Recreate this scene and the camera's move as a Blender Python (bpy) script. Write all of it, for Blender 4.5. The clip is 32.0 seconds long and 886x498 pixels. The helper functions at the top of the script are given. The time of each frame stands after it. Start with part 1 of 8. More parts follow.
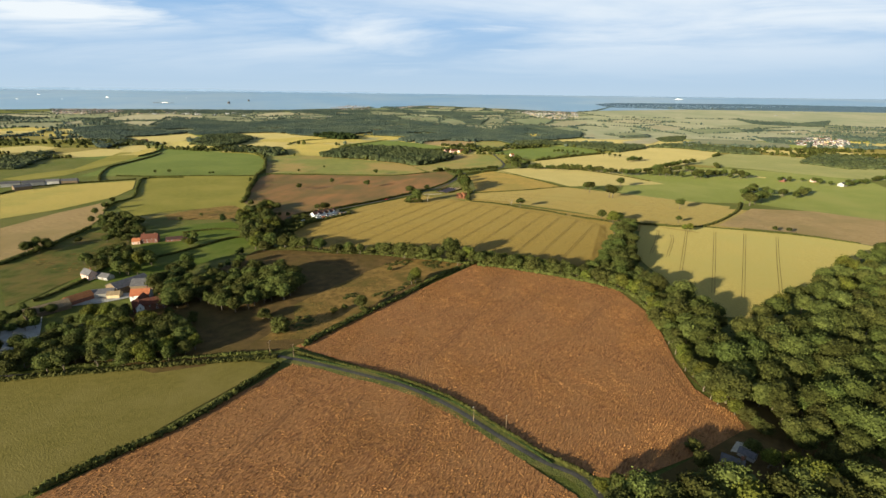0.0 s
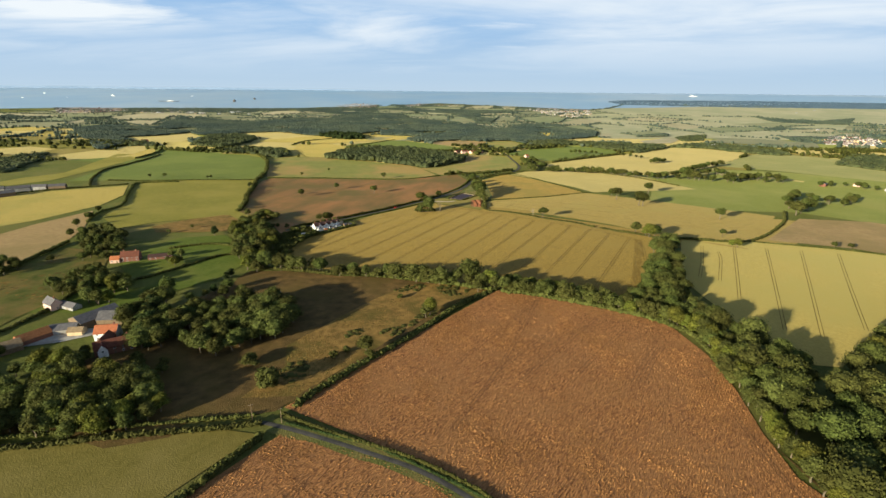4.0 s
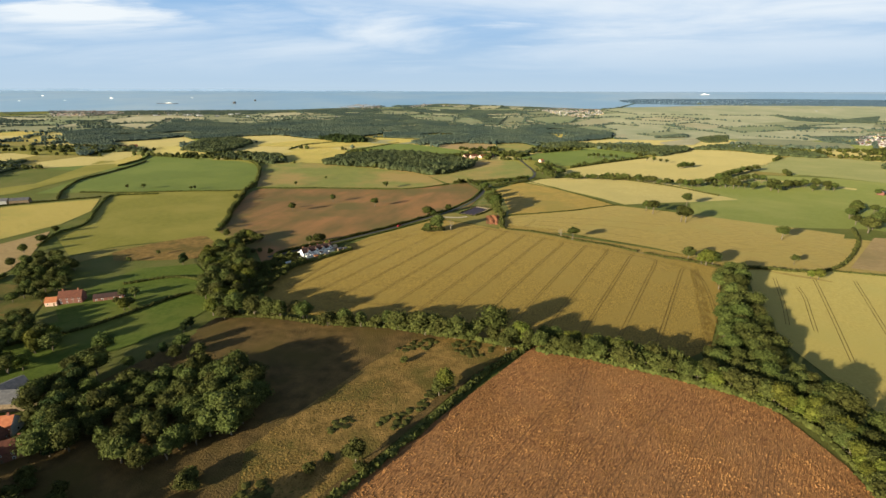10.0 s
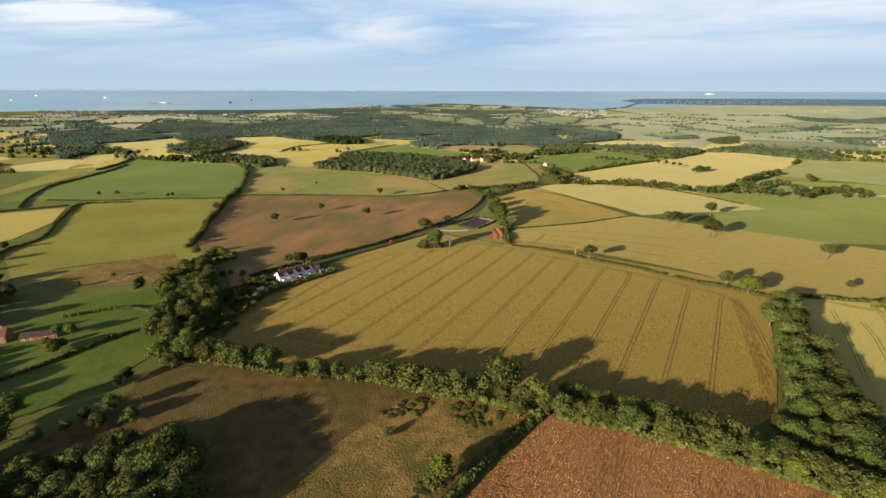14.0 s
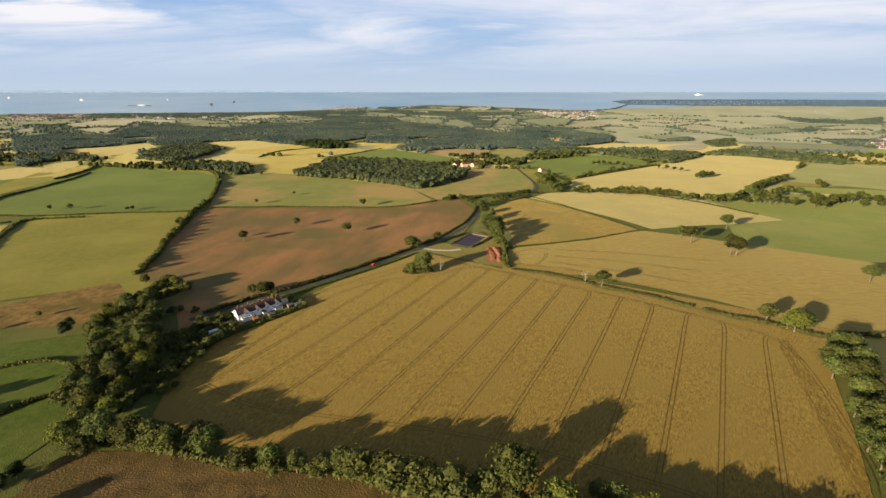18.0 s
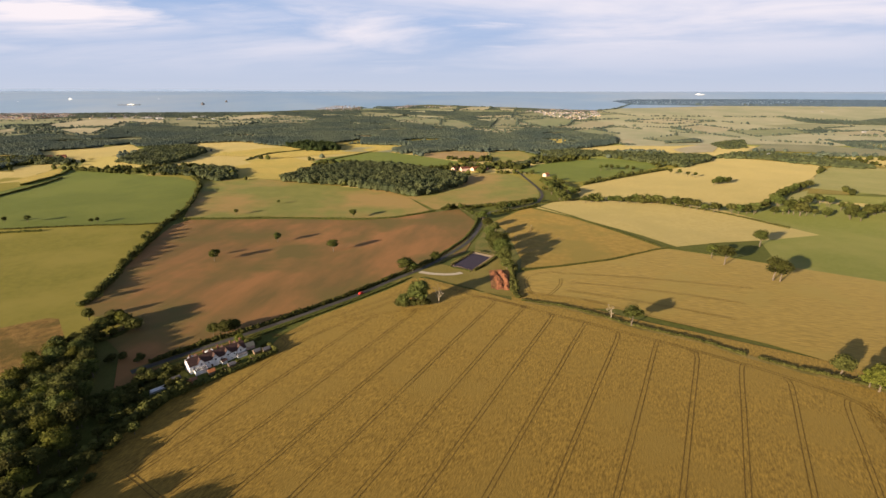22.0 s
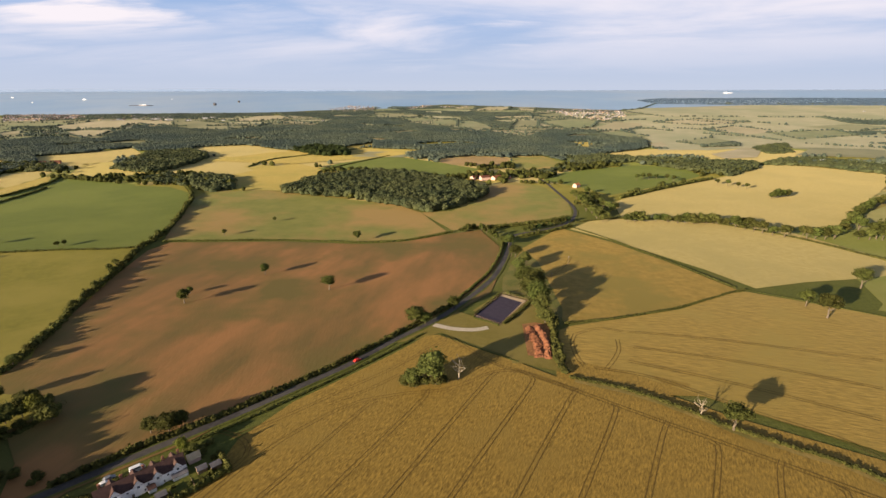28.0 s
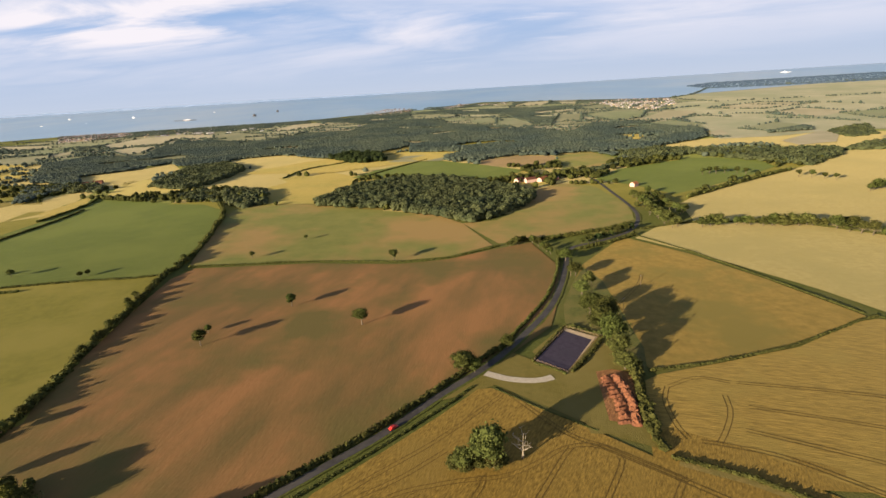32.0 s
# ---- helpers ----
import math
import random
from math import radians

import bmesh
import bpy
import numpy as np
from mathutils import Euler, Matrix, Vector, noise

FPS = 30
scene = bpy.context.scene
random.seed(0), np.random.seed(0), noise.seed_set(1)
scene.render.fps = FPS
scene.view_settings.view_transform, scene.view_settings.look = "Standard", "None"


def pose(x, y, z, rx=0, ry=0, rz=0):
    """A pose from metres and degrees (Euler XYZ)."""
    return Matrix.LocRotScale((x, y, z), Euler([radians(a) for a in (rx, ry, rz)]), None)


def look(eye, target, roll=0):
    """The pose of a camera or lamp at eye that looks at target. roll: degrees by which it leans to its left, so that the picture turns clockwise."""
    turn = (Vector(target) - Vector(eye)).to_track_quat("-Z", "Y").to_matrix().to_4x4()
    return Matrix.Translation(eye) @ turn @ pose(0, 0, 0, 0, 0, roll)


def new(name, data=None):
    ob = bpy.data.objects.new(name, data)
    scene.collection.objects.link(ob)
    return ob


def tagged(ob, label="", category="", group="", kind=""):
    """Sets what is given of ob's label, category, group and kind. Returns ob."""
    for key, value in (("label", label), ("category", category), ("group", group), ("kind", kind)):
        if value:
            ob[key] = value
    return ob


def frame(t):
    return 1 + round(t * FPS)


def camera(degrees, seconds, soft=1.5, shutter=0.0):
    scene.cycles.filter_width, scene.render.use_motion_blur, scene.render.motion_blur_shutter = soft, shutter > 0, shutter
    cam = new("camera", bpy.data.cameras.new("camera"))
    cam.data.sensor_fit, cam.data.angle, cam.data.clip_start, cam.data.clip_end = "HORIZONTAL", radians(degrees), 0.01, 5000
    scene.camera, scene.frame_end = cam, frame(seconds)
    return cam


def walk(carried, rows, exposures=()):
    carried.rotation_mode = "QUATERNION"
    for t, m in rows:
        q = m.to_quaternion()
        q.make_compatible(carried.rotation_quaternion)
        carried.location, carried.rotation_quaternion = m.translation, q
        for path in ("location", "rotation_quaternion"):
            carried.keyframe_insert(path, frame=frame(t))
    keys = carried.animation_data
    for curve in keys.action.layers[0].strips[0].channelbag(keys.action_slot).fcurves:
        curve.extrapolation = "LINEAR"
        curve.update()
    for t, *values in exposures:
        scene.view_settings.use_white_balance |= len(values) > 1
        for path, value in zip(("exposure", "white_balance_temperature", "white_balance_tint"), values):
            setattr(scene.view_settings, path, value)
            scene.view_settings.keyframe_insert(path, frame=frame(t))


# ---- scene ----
# ---------------------------------------------------------------- camera
# seconds, x, y, z, yaw, pitch, roll
PATH = [
    (0, 14.7, 0.4, 139.2, -0.38, -17.77, 0.68),
    (0.5, 14.0, 7.7, 139.4, -0.13, -17.80, 0.51),
    (1, 13.2, 15.0, 139.5, 0.06, -17.85, 0.55),
    (1.5, 12.3, 22.2, 139.6, 0.23, -17.88, 0.58),
    (2, 11.3, 29.3, 139.6, 0.53, -17.89, 0.47),
    (2.5, 10.3, 36.5, 139.7, 0.72, -17.92, 0.43),
    (3, 9.2, 43.7, 139.9, 0.67, -17.96, 0.53),
    (3.5, 8.1, 51.0, 140.0, 0.59, -18.04, 0.51),
    (4.5, 5.9, 65.3, 140.2, 0.38, -18.07, 0.57),
    (5.5, 4.1, 79.4, 140.2, 0.06, -18.10, 0.61),
    (6, 3.3, 86.5, 140.1, -0.09, -18.19, 0.52),
    (6.5, 2.6, 93.5, 140.0, -0.14, -18.17, 0.45),
    (7, 1.9, 100.6, 139.7, -0.23, -18.14, 0.43),
    (7.5, 1.2, 107.6, 139.5, -0.21, -18.14, 0.38),
    (8, 0.6, 114.7, 139.3, 0.01, -18.21, 0.30),
    (8.5, 0.0, 121.8, 139.1, 0.36, -18.18, 0.16),
    (9, -0.4, 128.9, 139.1, 0.68, -18.10, 0.08),
    (9.5, -0.6, 136.0, 139.1, 0.92, -18.07, 0.06),
    (10, -0.6, 143.1, 139.0, 1.07, -18.06, 0.10),
    (10.5, -0.5, 150.3, 138.9, 1.16, -18.05, 0.19),
    (11, -0.5, 157.6, 138.7, 1.22, -18.06, 0.19),
    (11.5, -0.5, 164.9, 138.5, 1.25, -18.09, 0.14),
    (12, -0.4, 172.3, 138.3, 1.33, -18.09, 0.11),
    (12.5, -0.3, 179.7, 138.1, 1.42, -18.07, 0.11),
    (13, -0.2, 187.1, 138.0, 1.38, -18.08, 0.11),
    (13.5, -0.0, 194.5, 137.9, 1.25, -18.10, 0.12),
    (14, 0.1, 202.0, 137.8, 1.10, -18.09, 0.10),
    (14.5, 0.2, 209.3, 137.7, 1.02, -18.04, 0.07),
    (15.5, 0.3, 224.0, 137.8, 0.83, -17.99, 0.10),
    (16.5, -0.0, 238.6, 138.0, 0.45, -18.05, 0.14),
    (17, -0.4, 246.1, 138.0, 0.15, -18.12, 0.13),
    (17.5, -0.9, 253.5, 138.0, -0.09, -18.04, 0.07),
    (18, -1.3, 260.9, 137.9, -0.22, -17.96, -0.03),
    (18.5, -1.6, 268.4, 137.8, -0.34, -17.92, -0.06),
    (19, -1.6, 275.9, 137.8, -0.43, -17.93, -0.09),
    (19.5, -1.5, 283.4, 137.7, -0.50, -17.98, -0.09),
    (20, -1.4, 290.9, 137.7, -0.45, -18.02, -0.10),
    (20.5, -1.4, 298.3, 137.8, -0.44, -18.02, -0.12),
    (21, -1.5, 305.6, 137.9, -0.47, -18.04, -0.10),
    (21.5, -1.7, 312.9, 138.1, -0.50, -18.07, -0.00),
    (22, -1.9, 320.3, 138.3, -0.53, -18.05, 0.05),
    (22.5, -2.2, 327.7, 138.5, -0.53, -18.04, 0.10),
    (23, -2.5, 335.1, 138.8, -0.52, -18.07, 0.18),
    (23.5, -2.8, 342.4, 139.2, -0.52, -18.10, 0.22),
    (24, -3.1, 349.8, 139.6, -0.54, -18.17, 0.27),
    (24.5, -3.3, 357.1, 140.0, -0.44, -18.19, 0.28),
    (25, -3.6, 364.4, 140.3, -0.26, -18.23, 0.23),
    (25.5, -3.8, 371.6, 140.5, -0.09, -18.30, 0.16),
    (26.5, -4.3, 385.7, 140.9, 0.28, -18.20, 0.13),
    (27.5, -4.5, 399.9, 141.1, 0.88, -18.13, 0.00),
    (28, -4.7, 407.1, 141.0, 1.32, -18.18, -0.16),
    (28.5, -5.2, 414.1, 141, 1.5, -18.15, -0.13),
    (29, -5.7, 421.2, 140.9, 1.58, -18.17, -0.1),
    (29.5, -6.5, 428.4, 140.8, 1.72, -18.18, -0.09),
    (30, -7.5, 435.3, 140.8, 1.82, -18.18, -0.08),
    (30.5, -8.5, 442.4, 140.8, 1.88, -18.18, -0.06),
    (31, -9.3, 449.4, 140.8, 1.98, -18.18, -0.03),
    (31.5, -9.8, 456.3, 140.7, 2.22, -18.18, -0.04),
    (31.8, -10, 460.5, 140.5, 2.45, -18.14, -0.12),
    (31.9, -10.1, 461.8, 140.5, 3.85, -18.14, -1.4),
    (32, -10.2, 463.1, 140.5, 6.35, -18.16, -3.65),
]
cam = camera(84.0, 32.0)
walk(cam, [(t, pose(x, y, z, 90 + p, 0, w) @ pose(0, 0, 0, 0, 0, r)) for t, x, y, z, w, p, r in PATH],
     exposures=[(0.0, 1.13, 6420, 4), (14.0, 1.13, 6480, 5), (18.0, 1.12, 6750, 12), (22.0, 1.1, 7050, 21), (26.0, 1.1, 7020, 21), (32.0, 1.1, 6850, 18)])

# ---------------------------------------------------------------- world and sun
SUN_AZ, SUN_EL = 43.0, 12.3     # the way the shadows fall, from +x towards +y, and the sun's height


def make_world():
    world = bpy.data.worlds.new("world")
    scene.world = world
    world.use_nodes = True
    nt = world.node_tree
    nt.nodes.clear()
    N, L = nt.nodes.new, nt.links.new
    out, bg = N("ShaderNodeOutputWorld"), N("ShaderNodeBackground")
    sky = N("ShaderNodeTexSky")
    sky.sky_type, sky.sun_disc = "NISHITA", False
    sky.sun_elevation = radians(SUN_EL)
    sky.sun_rotation = radians(90 - SUN_AZ + 180)
    sky.altitude, sky.air_density, sky.dust_density, sky.ozone_density = 150, 1.0, 1.6, 2.0
    co, sep = N("ShaderNodeTexCoord"), N("ShaderNodeSeparateXYZ")
    L(co.outputs["Generated"], sep.inputs[0])

    def math_node(op, a, b=None, clamp=False):
        n = N("ShaderNodeMath")
        n.operation, n.use_clamp = op, clamp
        for i, v in enumerate((a, b)):
            if v is None:
                continue
            if isinstance(v, (int, float)):
                n.inputs[i].default_value = v
            else:
                L(v, n.inputs[i])
        return n.outputs[0]

    up = math_node("MAXIMUM", sep.outputs[2], 0.0)
    flat = math_node("ADD", up, 0.10)
    comb = N("ShaderNodeCombineXYZ")
    L(math_node("DIVIDE", sep.outputs[0], flat), comb.inputs[0])
    L(math_node("DIVIDE", sep.outputs[1], flat), comb.inputs[1])

    def clouds(scale, stretch, turn, low, high, seed):
        mp, nz, ramp = N("ShaderNodeMapping"), N("ShaderNodeTexNoise"), N("ShaderNodeMapRange")
        mp.inputs["Rotation"].default_value = (0, 0, radians(turn))
        mp.inputs["Scale"].default_value = (stretch, 1.0, 1.0)
        mp.inputs["Location"].default_value = (seed, seed * 0.7, 0)
        nz.inputs["Scale"].default_value = scale
        nz.inputs["Detail"].default_value = 8.0
        nz.inputs["Roughness"].default_value = 0.56
        nz.inputs["Distortion"].default_value = 0.5
        L(comb.outputs[0], mp.inputs[0])
        L(mp.outputs[0], nz.inputs["Vector"])
        L(nz.outputs[0], ramp.inputs["Value"])
        ramp.inputs["From Min"].default_value, ramp.inputs["From Max"].default_value = low, high
        ramp.interpolation_type = "SMOOTHSTEP"
        return ramp.outputs[0]

    veil = clouds(0.34, 0.7, 18, 0.38, 0.66, 4.3)
    wisp = clouds(0.9, 0.55, 24, 0.46, 0.76, 7.7)
    puff = clouds(0.5, 0.7, 14, 0.46, 0.74, 12.9)
    cover = math_node("MAXIMUM", math_node("MULTIPLY", veil, 0.85), math_node("MULTIPLY", wisp, 0.75))
    cover = math_node("MAXIMUM", cover, math_node("MULTIPLY", puff, 0.85))
    ahead = math_node("MAXIMUM", sep.outputs[1], 0.01)
    du = math_node("MULTIPLY", math_node("ADD", math_node("DIVIDE", sep.outputs[0], ahead), 0.74), 1.9)
    dv = math_node("MULTIPLY", math_node("SUBTRACT", math_node("DIVIDE", sep.outputs[2], ahead), 0.165), 11.0)
    bank = math_node("SUBTRACT", 1.0, math_node("ADD", math_node("MULTIPLY", du, du), math_node("MULTIPLY", dv, dv)), True)
    cover = math_node("MAXIMUM", cover, math_node("MULTIPLY", math_node("MULTIPLY", bank, 1.35), clouds(1.1, 0.6, 20, 0.34, 0.62, 2.2), True))
    fade = N("ShaderNodeMapRange")
    fade.inputs["From Min"].default_value, fade.inputs["From Max"].default_value = 0.015, 0.10
    L(sep.outputs[2], fade.inputs["Value"])
    cover = math_node("MULTIPLY", cover, fade.outputs[0])
    thin = N("ShaderNodeMapRange")
    thin.inputs["From Min"].default_value, thin.inputs["From Max"].default_value = 0.22, 0.55
    thin.inputs["To Min"].default_value, thin.inputs["To Max"].default_value = 1.0, 0.25
    L(sep.outputs[2], thin.inputs["Value"])
    cover = math_node("MULTIPLY", cover, thin.outputs[0])
    haze, cloud, air = N("ShaderNodeMix"), N("ShaderNodeMix"), N("ShaderNodeMix")
    haze.data_type = cloud.data_type = air.data_type = "RGBA"
    rise, low = N("ShaderNodeMapRange"), N("ShaderNodeMapRange")
    rise.inputs["From Min"].default_value, rise.inputs["From Max"].default_value = 0.0, 0.15
    L(sep.outputs[2], rise.inputs["Value"])
    L(rise.outputs[0], air.inputs[0])
    air.inputs[6].default_value, air.inputs[7].default_value = SKY_HAZE, SKY_BLUE
    low.inputs["From Min"].default_value, low.inputs["From Max"].default_value = 0.45, 0.12
    L(sep.outputs[2], low.inputs["Value"])
    L(low.outputs[0], haze.inputs[0])
    L(sky.outputs[0], haze.inputs[6])
    L(air.outputs[2], haze.inputs[7])
    L(cover, cloud.inputs[0])
    L(haze.outputs[2], cloud.inputs[6])
    cloud.inputs[7].default_value = SKY_CLOUD
    L(cloud.outputs[2], bg.inputs[0])
    bg.inputs[1].default_value = SKY_STRENGTH
    L(bg.outputs[0], out.inputs[0])


SKY_HAZE, SKY_BLUE, SKY_CLOUD, SKY_STRENGTH = (4.0, 4.95, 6.15, 1), (2.25, 3.85, 6.35, 1), (6.9, 7.1, 7.6, 1), 0.060
make_world()
sun = new("sun", bpy.data.lights.new("sun", "SUN"))
sun.data.energy, sun.data.angle, sun.data.color = 4.95, radians(0.6), (1.0, 0.87, 0.64)
a, e = radians(SUN_AZ), radians(SUN_EL)
sun.matrix_world = look((0, 0, 500), (math.cos(a) * math.cos(e) * 100, math.sin(a) * math.cos(e) * 100, 500 - math.sin(e) * 100))


# ---------------------------------------------------------------- materials
def surface(name, low, high, grain=1.0, third=None, patch=0.02, rough=0.9, bump=0.0, bump_scale=None, vary=0.0,
            island=0.0, stretch=None, lo=0.35, hi=0.65, plo=0.45, phi=0.62, detail=5.0, spec=0.25, turn=0.0, through_light=0.0, metal=0.0, sheen=0.0, sheen_tint=None):
    """low and high: base colours mixed by a noise of the given grain (per metre); third: a second colour in larger patches."""
    m = bpy.data.materials.new(name)
    m.use_nodes = True
    nt = m.node_tree
    N, L = nt.nodes.new, nt.links.new
    b = nt.nodes["Principled BSDF"]
    b.inputs["Roughness"].default_value = rough
    b.inputs["Specular IOR Level"].default_value = spec
    b.inputs["Metallic"].default_value = metal
    b.inputs["Sheen Weight"].default_value, b.inputs["Sheen Roughness"].default_value = sheen, 0.55
    b.inputs["Sheen Tint"].default_value = (*(sheen_tint or [c / max(high) for c in high]), 1)
    co, mp = N("ShaderNodeTexCoord"), N("ShaderNodeMapping")
    L(co.outputs["Object"], mp.inputs[0])
    mp.vector_type = "TEXTURE"
    mp.inputs["Rotation"].default_value = (0, 0, radians(-turn))
    if stretch:
        mp.inputs["Scale"].default_value = [1 / c for c in stretch]

    def field_noise(scale, a, z, dt=detail, source=mp):
        n, r = N("ShaderNodeTexNoise"), N("ShaderNodeMapRange")
        n.inputs["Scale"].default_value, n.inputs["Detail"].default_value = scale, dt
        n.inputs["Roughness"].default_value = 0.6
        L(source.outputs[0 if source is mp else "Object"], n.inputs["Vector"])
        L(n.outputs[0], r.inputs["Value"])
        r.inputs["From Min"].default_value, r.inputs["From Max"].default_value = a, z
        return r.outputs[0]

    def blend(f, one, two, mode="MIX"):
        n = N("ShaderNodeMix")
        n.data_type, n.blend_type = "RGBA", mode
        for i, v in ((0, f), (6, one), (7, two)):
            if isinstance(v, (int, float)):
                n.inputs[i].default_value = v
            elif isinstance(v, tuple):
                n.inputs[i].default_value = (*v, 1)
            else:
                L(v, n.inputs[i])
        return n.outputs[2]

    colour = blend(field_noise(grain, lo, hi), low, high)
    if third:
        colour = blend(field_noise(patch, plo, phi, 4.0, co), colour, third)
    if vary or island:
        total = None
        for amount, node, slot in ((vary, "ShaderNodeObjectInfo", "Random"), (island, "ShaderNodeNewGeometry", "Random Per Island")):
            if not amount:
                continue
            s, r = N(node), N("ShaderNodeMapRange")
            L(s.outputs[slot], r.inputs["Value"])
            r.inputs["To Min"].default_value, r.inputs["To Max"].default_value = 1 - amount, 1 + amount
            if total is None:
                total = r.outputs[0]
            else:
                mul = N("ShaderNodeMath")
                mul.operation = "MULTIPLY"
                L(total, mul.inputs[0])
                L(r.outputs[0], mul.inputs[1])
                total = mul.outputs[0]
        hsv = N("ShaderNodeHueSaturation")
        L(total, hsv.inputs["Value"])
        L(colour, hsv.inputs["Color"])
        if vary:
            s, r = N("ShaderNodeObjectInfo"), N("ShaderNodeMapRange")
            L(s.outputs["Random"], r.inputs["Value"])
            r.inputs["To Min"].default_value, r.inputs["To Max"].default_value = 0.5 - vary * 0.08, 0.5 + vary * 0.06
            L(r.outputs[0], hsv.inputs["Hue"])
        colour = hsv.outputs[0]
    L(colour, b.inputs["Base Color"])
    if bump:
        n, k = N("ShaderNodeTexNoise"), N("ShaderNodeBump")
        n.inputs["Scale"].default_value, n.inputs["Detail"].default_value = bump_scale or grain * 2, 4.0
        L(mp.outputs[0], n.inputs["Vector"])
        L(n.outputs[0], k.inputs["Height"])
        k.inputs["Distance"].default_value, k.inputs["Strength"].default_value = bump, 1.0
        L(k.outputs[0], b.inputs["Normal"])
    if through_light:
        tr, mx, out = N("ShaderNodeBsdfTranslucent"), N("ShaderNodeMixShader"), nt.nodes["Material Output"]
        L(colour, tr.inputs[0])
        mx.inputs[0].default_value = through_light
        L(b.outputs[0], mx.inputs[1])
        L(tr.outputs[0], mx.inputs[2])
        L(mx.outputs[0], out.inputs[0])
    return m


M = {}


def mat(name, *args, **kw):
    M[name] = surface(name, *args, **kw)


mat("grass", (0.062, 0.074, 0.016), (0.098, 0.106, 0.024), 0.5, third=(0.118, 0.108, 0.032), patch=0.012, bump=0.25, bump_scale=1.4, sheen=0.04, spec=0.1)
mat("paddock", (0.046, 0.068, 0.010), (0.076, 0.098, 0.016), 0.3, third=(0.096, 0.104, 0.022), patch=0.02, bump=0.2, bump_scale=1.4, sheen=0.05, spec=0.1)
mat("dry_grass", (0.120, 0.078, 0.022), (0.262, 0.158, 0.050), 0.22, third=(0.098, 0.078, 0.020), patch=0.045, bump=0.4, bump_scale=1.1, detail=10.0, sheen=0.05, spec=0.1)
mat("dry_verge", (0.200, 0.146, 0.040), (0.290, 0.205, 0.062), 0.5, third=(0.150, 0.128, 0.034), patch=0.05, bump=0.2, bump_scale=1.4, detail=8.0)
mat("pasture_bright", (0.104, 0.122, 0.021), (0.140, 0.150, 0.032), 0.25, third=(0.172, 0.166, 0.044), patch=0.010, bump=0.15, bump_scale=1.5, sheen=0.08)
mat("pasture", (0.112, 0.093, 0.016), (0.148, 0.120, 0.026), 0.35, third=(0.165, 0.132, 0.036), patch=0.02, bump=0.2, bump_scale=1.6, sheen=0.08)
mat("lush_grass", (0.056, 0.077, 0.011), (0.080, 0.100, 0.017), 0.25, third=(0.100, 0.114, 0.021), patch=0.008, bump=0.15, bump_scale=1.5, sheen=0.06, stretch=(0.2, 1.0, 1.0), turn=-20, detail=7.0)
mat("barley_green", (0.126, 0.118, 0.014), (0.174, 0.154, 0.022), 0.2, third=(0.204, 0.174, 0.032), patch=0.010, bump=0.12, bump_scale=1.5, sheen=0.06, detail=8.0)
mat("meadow", (0.070, 0.047, 0.018), (0.150, 0.094, 0.034), 0.14, third=(0.092, 0.066, 0.020), patch=0.03, bump=0.35, bump_scale=1.3, plo=0.46, phi=0.64, sheen=0.02, detail=9.0, spec=0.1)
mat("scrub", (0.110, 0.072, 0.018), (0.255, 0.150, 0.042), 0.16, third=(0.090, 0.074, 0.018), patch=0.08, rough=0.9, spec=0.1, island=0.4)
mat("meadow_pale", (0.180, 0.184, 0.056), (0.240, 0.232, 0.078), 0.2, third=(0.270, 0.246, 0.090), patch=0.008, bump=0.12, bump_scale=1.5, sheen=0.06)
mat("wheat", (0.325, 0.235, 0.054), (0.415, 0.302, 0.077), 0.6, third=(0.345, 0.266, 0.066), patch=0.012, bump=0.2, bump_scale=1.6, sheen=0.18, sheen_tint=(0.95, 0.86, 0.36), spec=0.1)
mat("wheat_rows", (0.111, 0.065, 0.008), (0.280, 0.172, 0.029), 1.5, third=(0.196, 0.124, 0.022), patch=0.03, bump=0.22, bump_scale=1.8, stretch=(1.0, 0.28, 1.0), turn=29, sheen=0.14, sheen_tint=(0.95, 0.74, 0.22), detail=9.0, plo=0.48, phi=0.68)
mat("wheat_tan", (0.170, 0.107, 0.017), (0.325, 0.208, 0.041), 1.0, third=(0.240, 0.167, 0.032), patch=0.02, bump=0.18, bump_scale=1.4, stretch=(0.16, 1.0, 1.0), turn=14, sheen=0.14, sheen_tint=(0.95, 0.80, 0.30), detail=9.0, plo=0.48, phi=0.68)
mat("wheat_olive", (0.180, 0.124, 0.025), (0.265, 0.180, 0.041), 0.18, third=(0.150, 0.126, 0.028), patch=0.02, bump=0.12, bump_scale=1.2, sheen=0.12, detail=8.0)
mat("laid_crop", (0.178, 0.109, 0.017), (0.240, 0.147, 0.027), 0.8, bump=0.2)
mat("wheat_pale", (0.322, 0.258, 0.086), (0.402, 0.322, 0.118), 0.25, third=(0.312, 0.260, 0.090), patch=0.010, bump=0.2, bump_scale=2.0, sheen=0.15, detail=8.0)
mat("wheat_green", (0.218, 0.178, 0.042), (0.288, 0.222, 0.058), 0.25, third=(0.178, 0.168, 0.04), patch=0.012, bump=0.3, bump_scale=2.0, sheen=0.2)
mat("stubble", (0.26, 0.172, 0.072), (0.34, 0.232, 0.10), 0.25, third=(0.22, 0.16, 0.06), patch=0.014, bump=0.2, bump_scale=2.0, sheen=0.07)
mat("soil_crop", (0.132, 0.092, 0.027), (0.290, 0.140, 0.048), 0.030, third=(0.118, 0.098, 0.025), patch=0.011, bump=0.14, bump_scale=0.9, lo=0.36, hi=0.64, plo=0.46, phi=0.62, sheen=0.03, detail=10.0, stretch=(1.0, 0.30, 1.0), turn=12)
